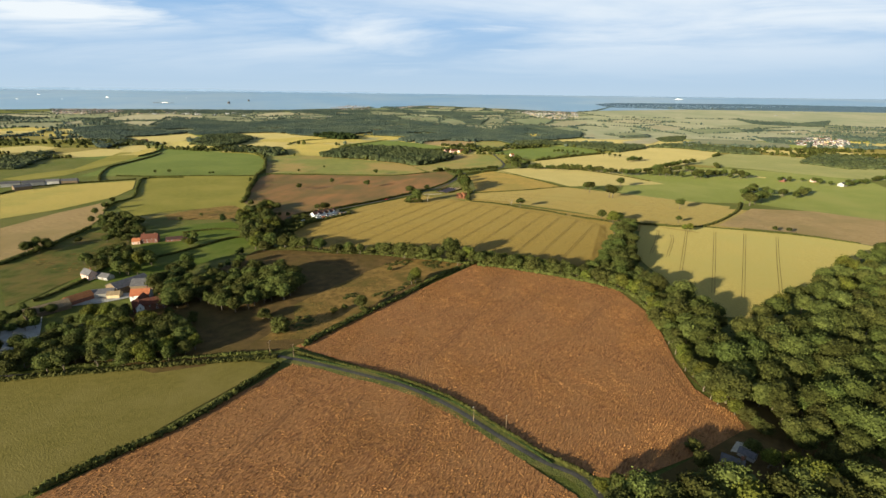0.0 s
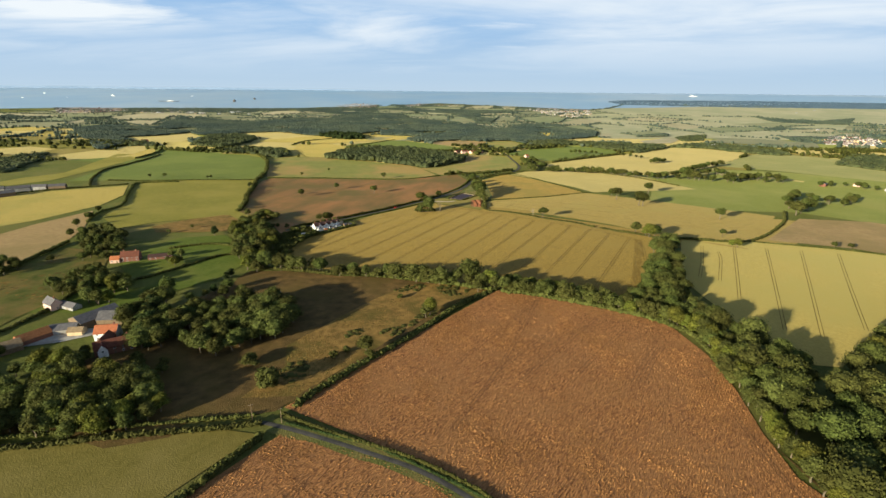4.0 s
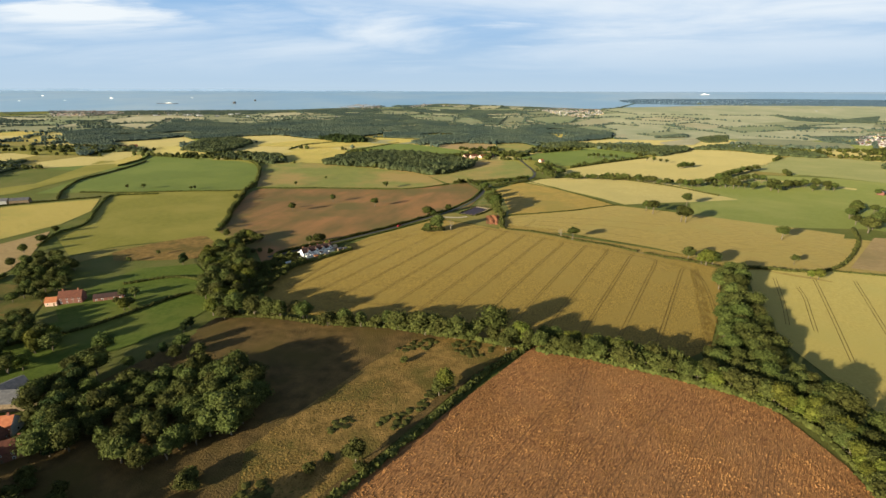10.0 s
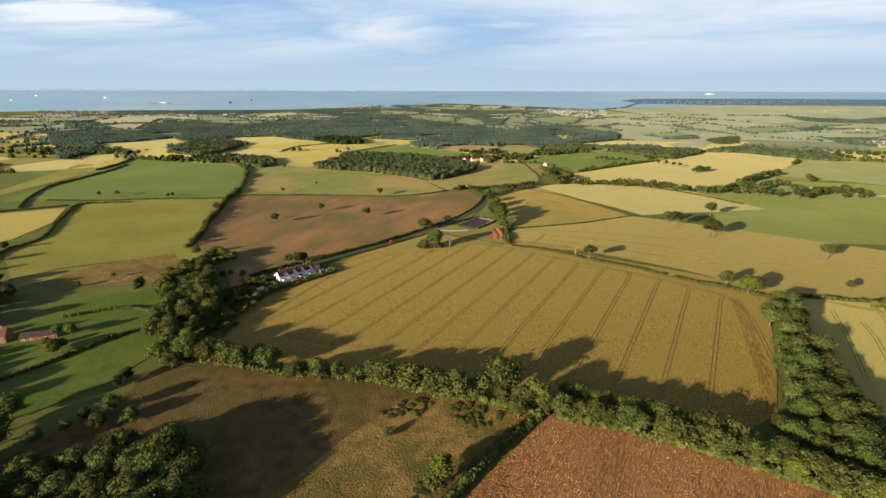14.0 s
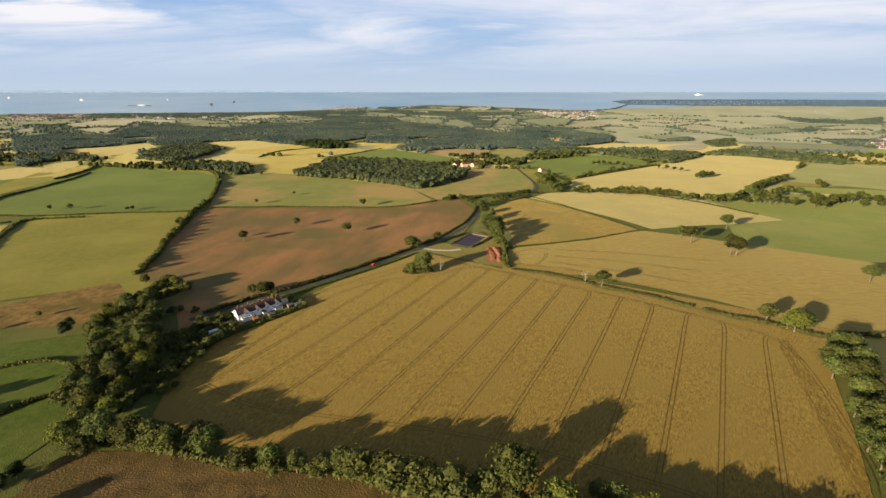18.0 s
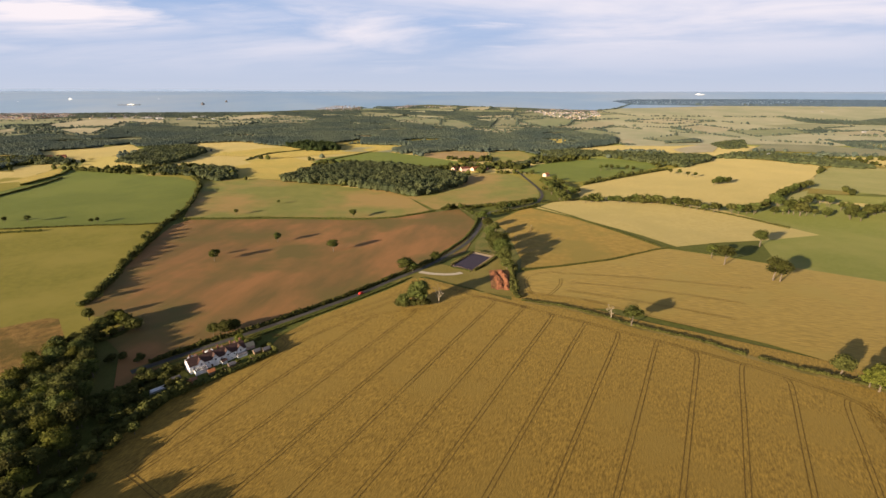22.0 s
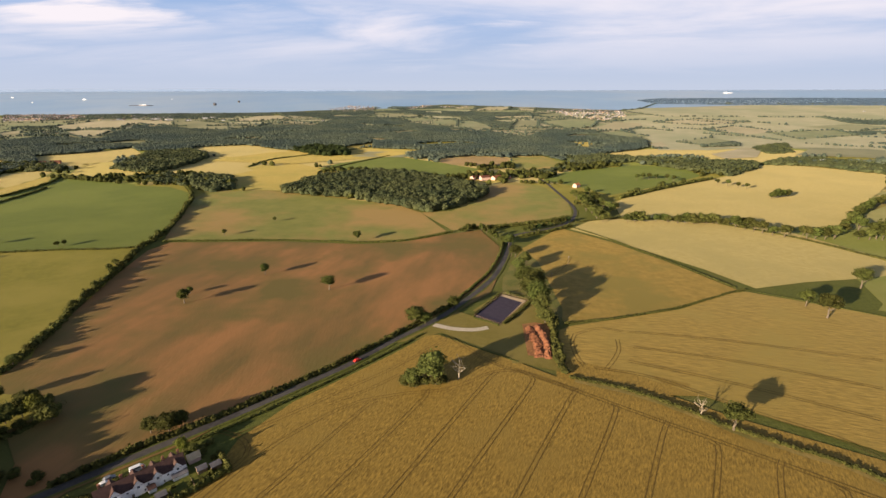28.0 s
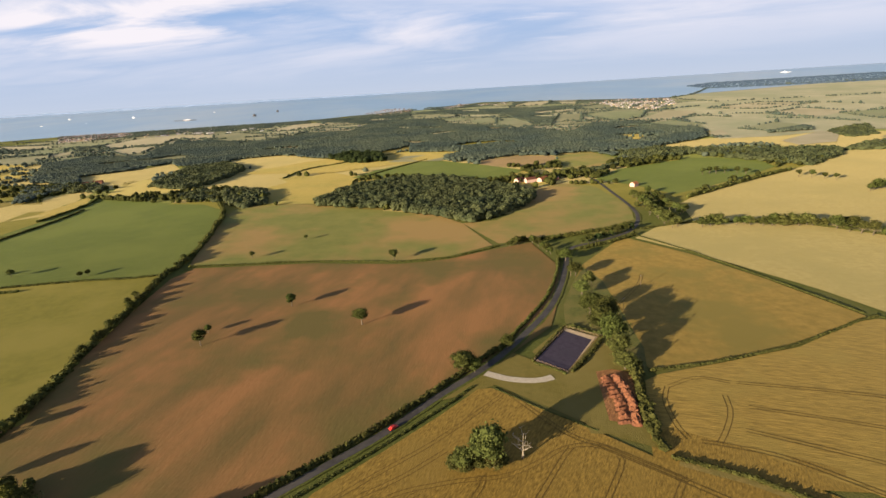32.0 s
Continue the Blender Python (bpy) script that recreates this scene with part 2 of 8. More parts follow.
mat("green_soil", (0.100, 0.112, 0.024), (0.142, 0.140, 0.034), 0.05, third=(0.270, 0.152, 0.058), patch=0.007, bump=0.15, bump_scale=1.4, plo=0.45, phi=0.60, sheen=0.07, detail=7.0)
mat("tilled", (0.140, 0.055, 0.020), (0.440, 0.204, 0.072), 1.2, third=(0.315, 0.150, 0.055), patch=0.035, bump=0.8, bump_scale=1.8, stretch=(1.0, 0.22, 1.0), turn=37, plo=0.42, phi=0.66, lo=0.32, hi=0.66, detail=10.0)
mat("soil_track", (0.16, 0.074, 0.030), (0.245, 0.120, 0.050), 1.3, bump=0.2)
mat("clod", (0.165, 0.071, 0.026), (0.405, 0.198, 0.070), 0.30, third=(0.205, 0.098, 0.034), patch=0.04, rough=0.95, spec=0.1, island=0.36)
mat("track", (0.096, 0.058, 0.011), (0.140, 0.086, 0.018), 0.6, bump=0.15)
mat("asphalt", (0.042, 0.039, 0.037), (0.068, 0.063, 0.059), 0.5, third=(0.085, 0.078, 0.07), patch=0.06, rough=0.9, bump=0.02, bump_scale=12)
mat("gravel", (0.42, 0.36, 0.27), (0.55, 0.48, 0.36), 0.8, rough=0.95, bump=0.05, bump_scale=6)
mat("verge", (0.062, 0.074, 0.015), (0.112, 0.114, 0.026), 0.5, third=(0.140, 0.118, 0.034), patch=0.06, bump=0.35, bump_scale=1.2, sheen=0.05)
mat("rough_green", (0.064, 0.078, 0.014), (0.126, 0.122, 0.028), 0.10, third=(0.172, 0.122, 0.038), patch=0.03, bump=0.35, bump_scale=1.2, plo=0.46, phi=0.64, detail=9.0, spec=0.1)
mat("leaf_oak", (0.042, 0.052, 0.013), (0.076, 0.087, 0.020), 0.25, rough=0.85, spec=0.1, vary=0.30, island=0.42, through_light=0.18)
mat("leaf_ash", (0.060, 0.070, 0.018), (0.098, 0.106, 0.027), 0.25, rough=0.85, spec=0.1, vary=0.30, island=0.42, through_light=0.18)
mat("leaf_beech", (0.050, 0.059, 0.015), (0.086, 0.094, 0.023), 0.25, rough=0.85, spec=0.1, vary=0.30, island=0.42, through_light=0.18)
# Far leaves: air haze mixed into the colour, bluer and greyer than near ones.
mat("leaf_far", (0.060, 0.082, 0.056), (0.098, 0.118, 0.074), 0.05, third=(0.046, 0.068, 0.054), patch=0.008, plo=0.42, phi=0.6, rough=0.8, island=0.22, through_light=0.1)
mat("leaf_mid", (0.058, 0.070, 0.026), (0.092, 0.104, 0.038), 0.06, third=(0.045, 0.060, 0.024), patch=0.03, rough=0.8, island=0.28, through_light=0.12)
mat("town_wall", (0.33, 0.31, 0.31), (0.46, 0.44, 0.43), 0.05, rough=0.9, island=0.2)
mat("town_roof", (0.16, 0.125, 0.12), (0.24, 0.19, 0.18), 0.05, rough=0.9, island=0.25)
# Headland leaves: the blue is distance haze painted into them.
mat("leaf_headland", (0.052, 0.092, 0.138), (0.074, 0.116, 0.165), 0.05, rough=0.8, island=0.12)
# Far fields and marsh: distance haze put into the base colours, paled and greyed.
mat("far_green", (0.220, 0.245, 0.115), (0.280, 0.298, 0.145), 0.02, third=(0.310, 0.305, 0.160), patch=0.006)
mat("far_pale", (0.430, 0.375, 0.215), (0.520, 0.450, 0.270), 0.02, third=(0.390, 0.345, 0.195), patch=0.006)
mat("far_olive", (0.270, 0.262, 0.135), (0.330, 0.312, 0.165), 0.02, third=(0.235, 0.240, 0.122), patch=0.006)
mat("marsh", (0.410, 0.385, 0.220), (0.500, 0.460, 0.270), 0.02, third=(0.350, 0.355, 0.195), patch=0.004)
mat("leaf_bright", (0.078, 0.092, 0.015), (0.132, 0.134, 0.024), 0.25, rough=0.85, spec=0.1, vary=0.22, island=0.40, through_light=0.2)
mat("leaf_dark", (0.020, 0.035, 0.011), (0.040, 0.058, 0.016), 0.25, rough=0.85, spec=0.1, vary=0.2, island=0.35, through_light=0.12)
mat("leaf_hedge", (0.054, 0.060, 0.015), (0.092, 0.094, 0.024), 0.3, rough=0.85, spec=0.1, island=0.4, vary=0.2, through_light=0.15)
mat("bark", (0.10, 0.08, 0.055), (0.18, 0.145, 0.10), 2.0, rough=0.95, bump=0.05, bump_scale=6)
mat("dead_wood", (0.24, 0.195, 0.135), (0.34, 0.285, 0.20), 1.0, rough=0.9)
mat("render_white", (0.74, 0.74, 0.74), (0.83, 0.83, 0.82), 0.8, third=(0.66, 0.65, 0.63), patch=0.3, rough=0.85)
mat("brick_red", (0.17, 0.078, 0.052), (0.24, 0.112, 0.072), 1.2, rough=0.9, vary=0.15)
mat("tile_dark", (0.050, 0.028, 0.024), (0.082, 0.045, 0.036), 0.9, rough=0.8, vary=0.15, bump=0.04, bump_scale=4)
mat("tile_red", (0.095, 0.032, 0.022), (0.150, 0.052, 0.032), 0.9, rough=0.85, vary=0.12, bump=0.04, bump_scale=4)
mat("tile_orange", (0.33, 0.115, 0.046), (0.43, 0.165, 0.066), 0.9, rough=0.8, vary=0.1, bump=0.04, bump_scale=4)
mat("slate", (0.085, 0.082, 0.088), (0.140, 0.132, 0.136), 0.7, rough=0.85, vary=0.15, bump=0.03, bump_scale=4)
mat("thatch", (0.20, 0.145, 0.085), (0.29, 0.21, 0.125), 0.9, rough=0.95, bump=0.08, bump_scale=4)
mat("pink_wash", (0.55, 0.36, 0.28), (0.66, 0.46, 0.37), 0.8, rough=0.9)
mat("frame_white", (0.74, 0.74, 0.74), (0.80, 0.80, 0.80), 1.0, rough=0.5)
mat("glass", (0.03, 0.035, 0.045), (0.05, 0.055, 0.065), 0.5, rough=0.08, spec=0.6)
mat("timber", (0.13, 0.09, 0.055), (0.22, 0.16, 0.10), 1.5, rough=0.9)
mat("concrete", (0.34, 0.33, 0.31), (0.46, 0.44, 0.41), 0.6, third=(0.28, 0.27, 0.25), patch=0.1, rough=0.9)
mat("paint_red", (0.45, 0.03, 0.02), (0.52, 0.04, 0.03), 1.0, rough=0.35, spec=0.5)
mat("paint_white", (0.72, 0.72, 0.72), (0.78, 0.78, 0.78), 1.0, rough=0.35, spec=0.5)
mat("paint_grey", (0.16, 0.17, 0.19), (0.20, 0.21, 0.23), 1.0, rough=0.35, spec=0.5)
mat("rubber", (0.02, 0.02, 0.02), (0.035, 0.035, 0.035), 4.0, rough=0.85)
mat("arena_sand", (0.040, 0.032, 0.050), (0.062, 0.050, 0.072), 0.35, third=(0.050, 0.042, 0.060), patch=0.08, rough=0.95, bump=0.06, bump_scale=3)
mat("pale_sand", (0.48, 0.36, 0.22), (0.60, 0.46, 0.29), 0.5, rough=0.95, bump=0.05, bump_scale=3)
mat("red_soil", (0.160, 0.062, 0.030), (0.27, 0.108, 0.050), 0.5, rough=0.95, bump=0.3, bump_scale=1.2, third=(0.12, 0.052, 0.028), patch=0.15)


# ---------------------------------------------------------------- the lie of the land
def land(x, y):
    """Height of the ground: a low swell, a dip, and the far land that lifts towards the coast."""
    z = 7 * math.exp(-((x - 130) / 170) ** 2 / 2 - ((y - 590) / 170) ** 2 / 2)
    z -= 5 * math.exp(-((x + 150) / 150) ** 2 / 2 - ((y - 850) / 170) ** 2 / 2)
    if y > 1500:
        for h, cx, cy, sx, sy in ((9, -420, 2950, 330, 190), (7, 180, 2960, 300, 180), (8, -1350, 2560, 300, 150), (7, 1900, 3170, 800, 110), (6, 700, 2500, 350, 200), (6, -500, 2050, 380, 160)):
            z += h * math.exp(-((x - cx) / sx) ** 2 / 2 - ((y - cy) / sy) ** 2 / 2)
        q = min(y, 4900)
        z += 139 * (1 - q * (1 / 25000 + (1 / 1500 - 1 / 25000) * ((4900 - q) / 3400) ** 2.41))
    return z


def part(name, bm, material, parent=None, label="", kind=""):
    me = bpy.data.meshes.new(name)
    if isinstance(bm, tuple):
        me.from_pydata(*bm)
        me.update()
    else:
        bm.to_mesh(me)
        bm.free()
    if material:
        me.materials.append(material)
    ob = new(name, me)
    if parent:
        ob.parent = parent
    return tagged(ob, label=label, kind=kind)


def base(name, label, category, group="", m=None, kind=""):
    ob = new(name)
    ob.empty_display_size = 0.5
    if m is not None:
        ob.matrix_world = m
    return tagged(ob, label=label, category=category, group=group, kind=kind)


def ground_sheet():
    xs = sorted(set(list(range(-7000, -1200, 400)) + list(range(-1200, 1201, 40)) + list(range(1200, 7001, 400))))
    ys = sorted(set(list(range(-1600, 0, 100)) + list(range(0, 1500, 40)) + list(range(1500, 4901, 50))))
    v = [(x, y, land(x, y)) for y in ys for x in xs]
    n = len(xs)
    f = [(j * n + i, j * n + i + 1, (j + 1) * n + i + 1, (j + 1) * n + i) for j in range(len(ys) - 1) for i in range(n - 1)]
    return tagged(part("ground", (v, [], f), M["grass"]), "rolling green farmland reaching to the coast", "ground", kind="structure")


ground_sheet()


def drape(name, pts, material, lift=0.30, cell=40.0, label="", category="", kind="structure", parent=None):
    """A sheet with the given outline, laid on the land."""
    bm = bmesh.new()
    f = bm.faces.new([bm.verts.new((x, y, 0)) for x, y in pts])
    if f.normal.z < 0 or f.calc_area() == 0:
        f.normal_update()
    if f.normal.z < 0:
        f.normal_flip()
    bmesh.ops.triangulate(bm, faces=[f])
    for axis in (0, 1):
        vals = [p[axis] for p in pts]
        k = math.floor(min(vals) / cell) + 1
        while k * cell < max(vals):
            co, no = [0, 0, 0], [0, 0, 0]
            co[axis], no[axis] = k * cell, 1
            bmesh.ops.bisect_plane(bm, geom=bm.verts[:] + bm.edges[:] + bm.faces[:], plane_co=co, plane_no=no)
            k += 1
    for v in bm.verts:
        v.co.z = land(v.co.x, v.co.y) + lift
    ob = part(name, bm, material, parent)
    return tagged(ob, label, category, kind=kind)


def smooth_line(pts, step):
    """Evenly spaced points along a smooth curve through pts."""
    p = [Vector((x, y)) for x, y in pts]
    p = [2 * p[0] - p[1]] + p + [2 * p[-1] - p[-2]]
    raw = []
    for i in range(1, len(p) - 2):
        n = max(2, int((p[i + 1] - p[i]).length / step * 2))
        for k in range(n):
            t = k / n
            raw.append(0.5 * (2 * p[i] + (p[i + 1] - p[i - 1]) * t + (2 * p[i - 1] - 5 * p[i] + 4 * p[i + 1] - p[i + 2]) * t * t
                              + (3 * p[i] - p[i - 1] - 3 * p[i + 1] + p[i + 2]) * t ** 3))
    raw.append(p[-2])
    out, carry = [raw[0]], 0.0
    for a0, b0 in zip(raw, raw[1:]):
        d = (b0 - a0).length
        while d > 1e-9 and carry + d >= step:
            a0 = a0 + (b0 - a0) * ((step - carry) / d)
            out.append(a0.copy())
            d, carry = (b0 - a0).length, 0.0
        carry += d
    if (out[-1] - raw[-1]).length > step * 0.4:
        out.append(raw[-1])
    return out


def ribbon(name, pts, width, material, lift, step=5.0, crown=0.0, parent=None, wobble=0.0, **tags):
    line = smooth_line(pts, step)
    v, f = [], []
    rnd = random.Random(len(pts) * 7 + int(width * 10))
    for i, p in enumerate(line):
        d = (line[min(i + 1, len(line) - 1)] - line[max(i - 1, 0)]).normalized()
        s = Vector((d.y, -d.x))
        for k, off in enumerate((-0.5, 0.0, 0.5)):
            q = p + s * (off * width + (rnd.uniform(-wobble, wobble) if wobble else 0))
            v.append((q.x, q.y, land(q.x, q.y) + lift + (crown if k == 1 else 0)))
    for i in range(len(line) - 1):
        for k in range(2):
            o = i * 3 + k
            f.append((o, o + 3, o + 4, o + 1))
    ob = part(name, (v, [], [q[::-1] for q in f]), material, parent)
    return tagged(ob, **tags)


# ---------------------------------------------------------------- leaves, trees and hedges
RNG = np.random.default_rng(11)


def leaf_cards(centres, normals, size):
    """Small four-sided sprigs at the given places, facing about along the normals."""
    n = len(centres)
    up = RNG.normal(size=(n, 3))
    t1 = np.cross(normals, up)
    t1 /= np.linalg.norm(t1, axis=1)[:, None] + 1e-9
    t2 = np.cross(normals, t1)
    s = (size * RNG.uniform(0.6, 1.35, n))[:, None]
    a = t1 * s
    b = t2 * s * RNG.uniform(0.55, 1.0, n)[:, None]
    bend = normals * s * RNG.uniform(-0.3, 0.3, n)[:, None]
    v = np.stack([centres - a, centres - b + bend, centres + a, centres + b + bend], 1).reshape(-1, 3)
    return v, np.arange(4 * n).reshape(-1, 4)


ICO_V = np.array([(0, 0, 1)] + [(0.894 * math.cos(i * 1.2566), 0.894 * math.sin(i * 1.2566), 0.447) for i in range(5)]
                 + [(0.894 * math.cos(i * 1.2566 + 0.628), 0.894 * math.sin(i * 1.2566 + 0.628), -0.447) for i in range(5)] + [(0, 0, -1)])
ICO_F = np.array([(0, 1 + i, 1 + (i + 1) % 5) for i in range(5)] + [(1 + i, 6 + i, 1 + (i + 1) % 5) for i in range(5)]
                 + [(1 + (i + 1) % 5, 6 + i, 6 + (i + 1) % 5) for i in range(5)] + [(6 + i, 11, 6 + (i + 1) % 5) for i in range(5)])


def lumps(centres, radii, jitter=0.25):
    """Uneven twenty-sided lumps; radii: n x 3."""
    n = len(centres)
    v = ICO_V[None] * radii[:, None, :] * (1 + RNG.uniform(-jitter, jitter, (n, 12, 1))) + centres[:, None, :]
    f = ICO_F[None] + (np.arange(n) * 12)[:, None, None]
    return v.reshape(-1, 3), f.reshape(-1, 3)


def mesh_of(name, pieces, material):
    """One mesh from (vertices, faces) arrays."""
    v, f, o = [], [], 0
    for pv, pf in pieces:
        v.append(pv)
        f += (pf + o).tolist()
        o += len(pv)
    me = bpy.data.meshes.new(name)
    me.from_pydata(np.concatenate(v).tolist(), [], f)
    me.materials.append(material)
    me.update()
    return me


def crown_pieces(height, width, low, lobes, leaves, size):
    """The crown of a tree: lobes of sprigs round dark lumps, with gaps between them."""
    mid = height * (1 + low) / 2
    half = height * (1 - low) / 2
    c, r = [], []
    for i in range(lobes):
        u = RNG.uniform(-0.75, 0.95)
        w = math.sqrt(max(0.05, 1 - u * u)) * RNG.uniform(0.45, 0.9)
        ang = i * 2.4 + RNG.uniform(-0.5, 0.5)
        c.append((math.cos(ang) * w * width * 0.36, math.sin(ang) * w * width * 0.36, mid + u * half * 0.62))
        k = RNG.uniform(0.16, 0.29)
        r.append((width * k, width * k, min(width * k, half * 0.6) * RNG.uniform(0.7, 0.95)))
    c, r = np.array(c), np.array(r)
    per = max(4, leaves // lobes)
    d = RNG.normal(size=(lobes, per, 3))
    d[..., 2] = np.abs(d[..., 2]) * 0.9 - 0.35
    d /= np.linalg.norm(d, axis=2)[..., None]
    p = (c[:, None] + d * r[:, None] * RNG.uniform(0.68, 1.15, (lobes, per, 1))).reshape(-1, 3)
    nrm = (d + RNG.normal(scale=0.45, size=d.shape)).reshape(-1, 3)
    nrm /= np.linalg.norm(nrm, axis=1)[:, None]
    return [lumps(c, r * 0.66, 0.16), leaf_cards(p, nrm, size)]


def limb(bm, a0, b0, r0, r1, sides=7):
    a0, b0 = Vector(a0), Vector(b0)
    d = (b0 - a0).normalized()
    s = d.orthogonal().normalized()
    t = d.cross(s)
    rings = []
    for p, r in ((a0, r0), (b0, r1)):
        rings.append([bm.verts.new(p + (s * math.cos(k * 2 * math.pi / sides) + t * math.sin(k * 2 * math.pi / sides)) * r) for k in range(sides)])
    for k in range(sides):
        bm.faces.new((rings[0][k], rings[0][(k + 1) % sides], rings[1][(k + 1) % sides], rings[1][k]))
    bm.faces.new(rings[1])


def trunk_mesh(height, width, low, rnd, bare=False):
    bm = bmesh.new()
    r = height * 0.028
    top = height * (low + 0.30)
    p = Vector((0, 0, -0.6))
    steps = 4
    for i in range(steps):
        q = Vector((rnd.uniform(-0.1, 0.1) * r * 8, rnd.uniform(-0.1, 0.1) * r * 8, top * (i + 1) / steps))
        limb(bm, p, q, r * (1.35 - i * 0.22), r * (1.13 - i * 0.22))
        if i >= 1:
            for k in range(2 if not bare else 3):
                g = rnd.uniform(0, 6.28)
                reach = width * rnd.uniform(0.2, 0.36)
                e1 = q + Vector((math.cos(g) * reach * 0.6, math.sin(g) * reach * 0.6, height * rnd.uniform(0.06, 0.14)))
                e2 = e1 + Vector((math.cos(g + 0.4) * reach * 0.6, math.sin(g + 0.4) * reach * 0.6, height * rnd.uniform(0.06, 0.18)))
                limb(bm, q, e1, r * 0.5, r * 0.32, 5)
                limb(bm, e1, e2, r * 0.32, r * 0.14, 5)
                if bare:
                    for _ in range(5):
                        e3 = e2 + Vector((rnd.uniform(-1, 1), rnd.uniform(-1, 1), rnd.uniform(0.1, 1.0))) * height * 0.13
                        limb(bm, e2, e3, r * 0.16, r * 0.06, 4)
                        e4 = e1 + Vector((rnd.uniform(-1, 1), rnd.uniform(-1, 1), rnd.uniform(0.1, 1.0))) * height * 0.12
                        limb(bm, e1, e4, r * 0.16, r * 0.06, 4)
        p = q
    if bare:
        limb(bm, p, p + Vector((0.2, 0.1, height * 0.3)), r * 0.45, r * 0.1, 5)
    return bm


TREES = {}


def tree_kind(key, name, label, leaf, width, low, lobes, leaves, size, count=3):
    """Patterns of one kind of tree, ten metres high, kept out of the way below the ground."""
    TREES[key] = []
    rnd = random.Random(sum(map(ord, key)))
    for i in range(count):
        crown = mesh_of("crown", crown_pieces(10.0, width * rnd.uniform(0.92, 1.1), low, lobes, leaves, size), M[leaf])
        bm = trunk_mesh(10.0, width, low, rnd)
        me = bpy.data.meshes.new("trunk")
        bm.to_mesh(me)
        bm.free()
        me.materials.append(M["bark"])
        TREES[key].append((name, label, crown, me))


tree_kind("oak", "oak_tree", "broad dark green oak tree with rounded lobed crown", "leaf_oak", 10.5, 0.20, 30, 2100, 0.30, 4)
tree_kind("fieldoak", "oak_tree", "lone field oak with clear trunk and uneven crown", "leaf_oak", 8.6, 0.32, 20, 1900, 0.30, 4)
tree_kind("ash", "ash_tree", "tall mid green ash tree with loose crown", "leaf_ash", 8.5, 0.22, 26, 1900, 0.30, 4)
tree_kind("beech", "beech_tree", "tall dense beech tree with olive green crown", "leaf_beech", 9.5, 0.16, 30, 2100, 0.30, 4)
tree_kind("sycamore", "sycamore_tree", "broad mid green sycamore with full crown", "leaf_ash", 10.0, 0.14, 28, 2000, 0.30, 3)
tree_kind("bright", "lime_tree", "sunlit yellow-green broadleaf tree", "leaf_bright", 9.0, 0.12, 26, 1900, 0.30, 3)
tree_kind("dark", "yew_tree", "very dark green dense evergreen tree", "leaf_dark", 8.0, 0.08, 20, 1500, 0.27, 2)
tree_kind("bush", "hawthorn_bush", "low round hawthorn bush in the hedgerow", "leaf_hedge", 13.0, 0.02, 16, 900, 0.42, 3)
for key, leaf, width, low in (("fieldoak", "leaf_oak", 8.6, 0.32), ("oak", "leaf_oak", 10.5, 0.2), ("ash", "leaf_ash", 8.5, 0.22), ("beech", "leaf_beech", 9.5, 0.16), ("bright", "leaf_bright", 9.0, 0.12), ("sycamore", "leaf_ash", 10.0, 0.14), ("dark", "leaf_dark", 8.0, 0.08), ("bush", "leaf_hedge", 13.0, 0.02)):
    tree_kind(key + "_far", TREES[key][0][0], TREES[key][0][1], leaf, width, low, 16, 420, 0.5, 2)
TREE_RND = random.Random(5)


def plant(kind, x, y, height, group="", label=""):
    name, text, crown, trunk = TREE_RND.choice(TREES[kind + ("_far" if y > 860 else "")])
    s = height / 10.0
    m = Matrix.LocRotScale((x, y, land(x, y)), Euler((0, 0, TREE_RND.uniform(0, 6.28))), (s * TREE_RND.uniform(0.9, 1.12), s * TREE_RND.uniform(0.9, 1.12), s))
    if kind == "fieldoak":
        name = "field_oak_tree"
    elif kind in ("oak", "ash") and height < 9.5:
        name, text = "young_" + name, "young " + text.replace("tall ", "").replace("broad ", "")
    root = base(name, label or text, "bush" if kind == "bush" else "tree", group, m)
    for n, me in (("trunk", trunk), ("crown", crown)):
        o = new(n, me)
        o.parent = root
    return root


def plant_dead(x, y, height, group="bare trees"):
    bm = trunk_mesh(height, height * 0.8, 0.28, random.Random(int(x * 3 + y)), True)
    root = base("dead_tree", "bare pale dead tree with bleached branches", "tree", group, pose(x, y, land(x, y)))
    part("trunk", bm, M["dead_wood"], root)


def inside(x, y, pts):
    odd = False
    for (x0, y0), (x1, y1) in zip(pts, pts[1:] + pts[:1]):
        if (y0 > y) != (y1 > y) and x < (x1 - x0) * (y - y0) / (y1 - y0) + x0:
            odd = not odd
    return odd


def scatter(pts, step, seed, jitter=0.42):
    rnd = random.Random(seed)
    xs, ys = [p[0] for p in pts], [p[1] for p in pts]
    out, j, y = [], 0, min(ys)
    while y < max(ys):
        x = min(xs) + (step / 2 if j % 2 else 0)
        while x < max(xs):
            q = (x + rnd.uniform(-jitter, jitter) * step, y + rnd.uniform(-jitter, jitter) * step)
            if inside(*q, pts):
                out.append(q)
            x += step
        y += step * 0.87
        j += 1
    return out


def grove(pts, step, kinds, low, high, seed, group):
    """Single trees over a patch of ground."""
    rnd = random.Random(seed)
    for x, y in scatter(pts, step, seed):
        plant(rnd.choice(kinds), x, y, rnd.uniform(low, high), group)


def tree_row(pts, step, kinds, low, high, seed, group, spread=1.5, skip=0.0):
    rnd = random.Random(seed)
    for p in smooth_line(pts, step):
        if rnd.random() < skip:
            continue
        plant(rnd.choice(kinds), p.x + rnd.uniform(-spread, spread), p.y + rnd.uniform(-spread, spread), rnd.uniform(low, high), group)


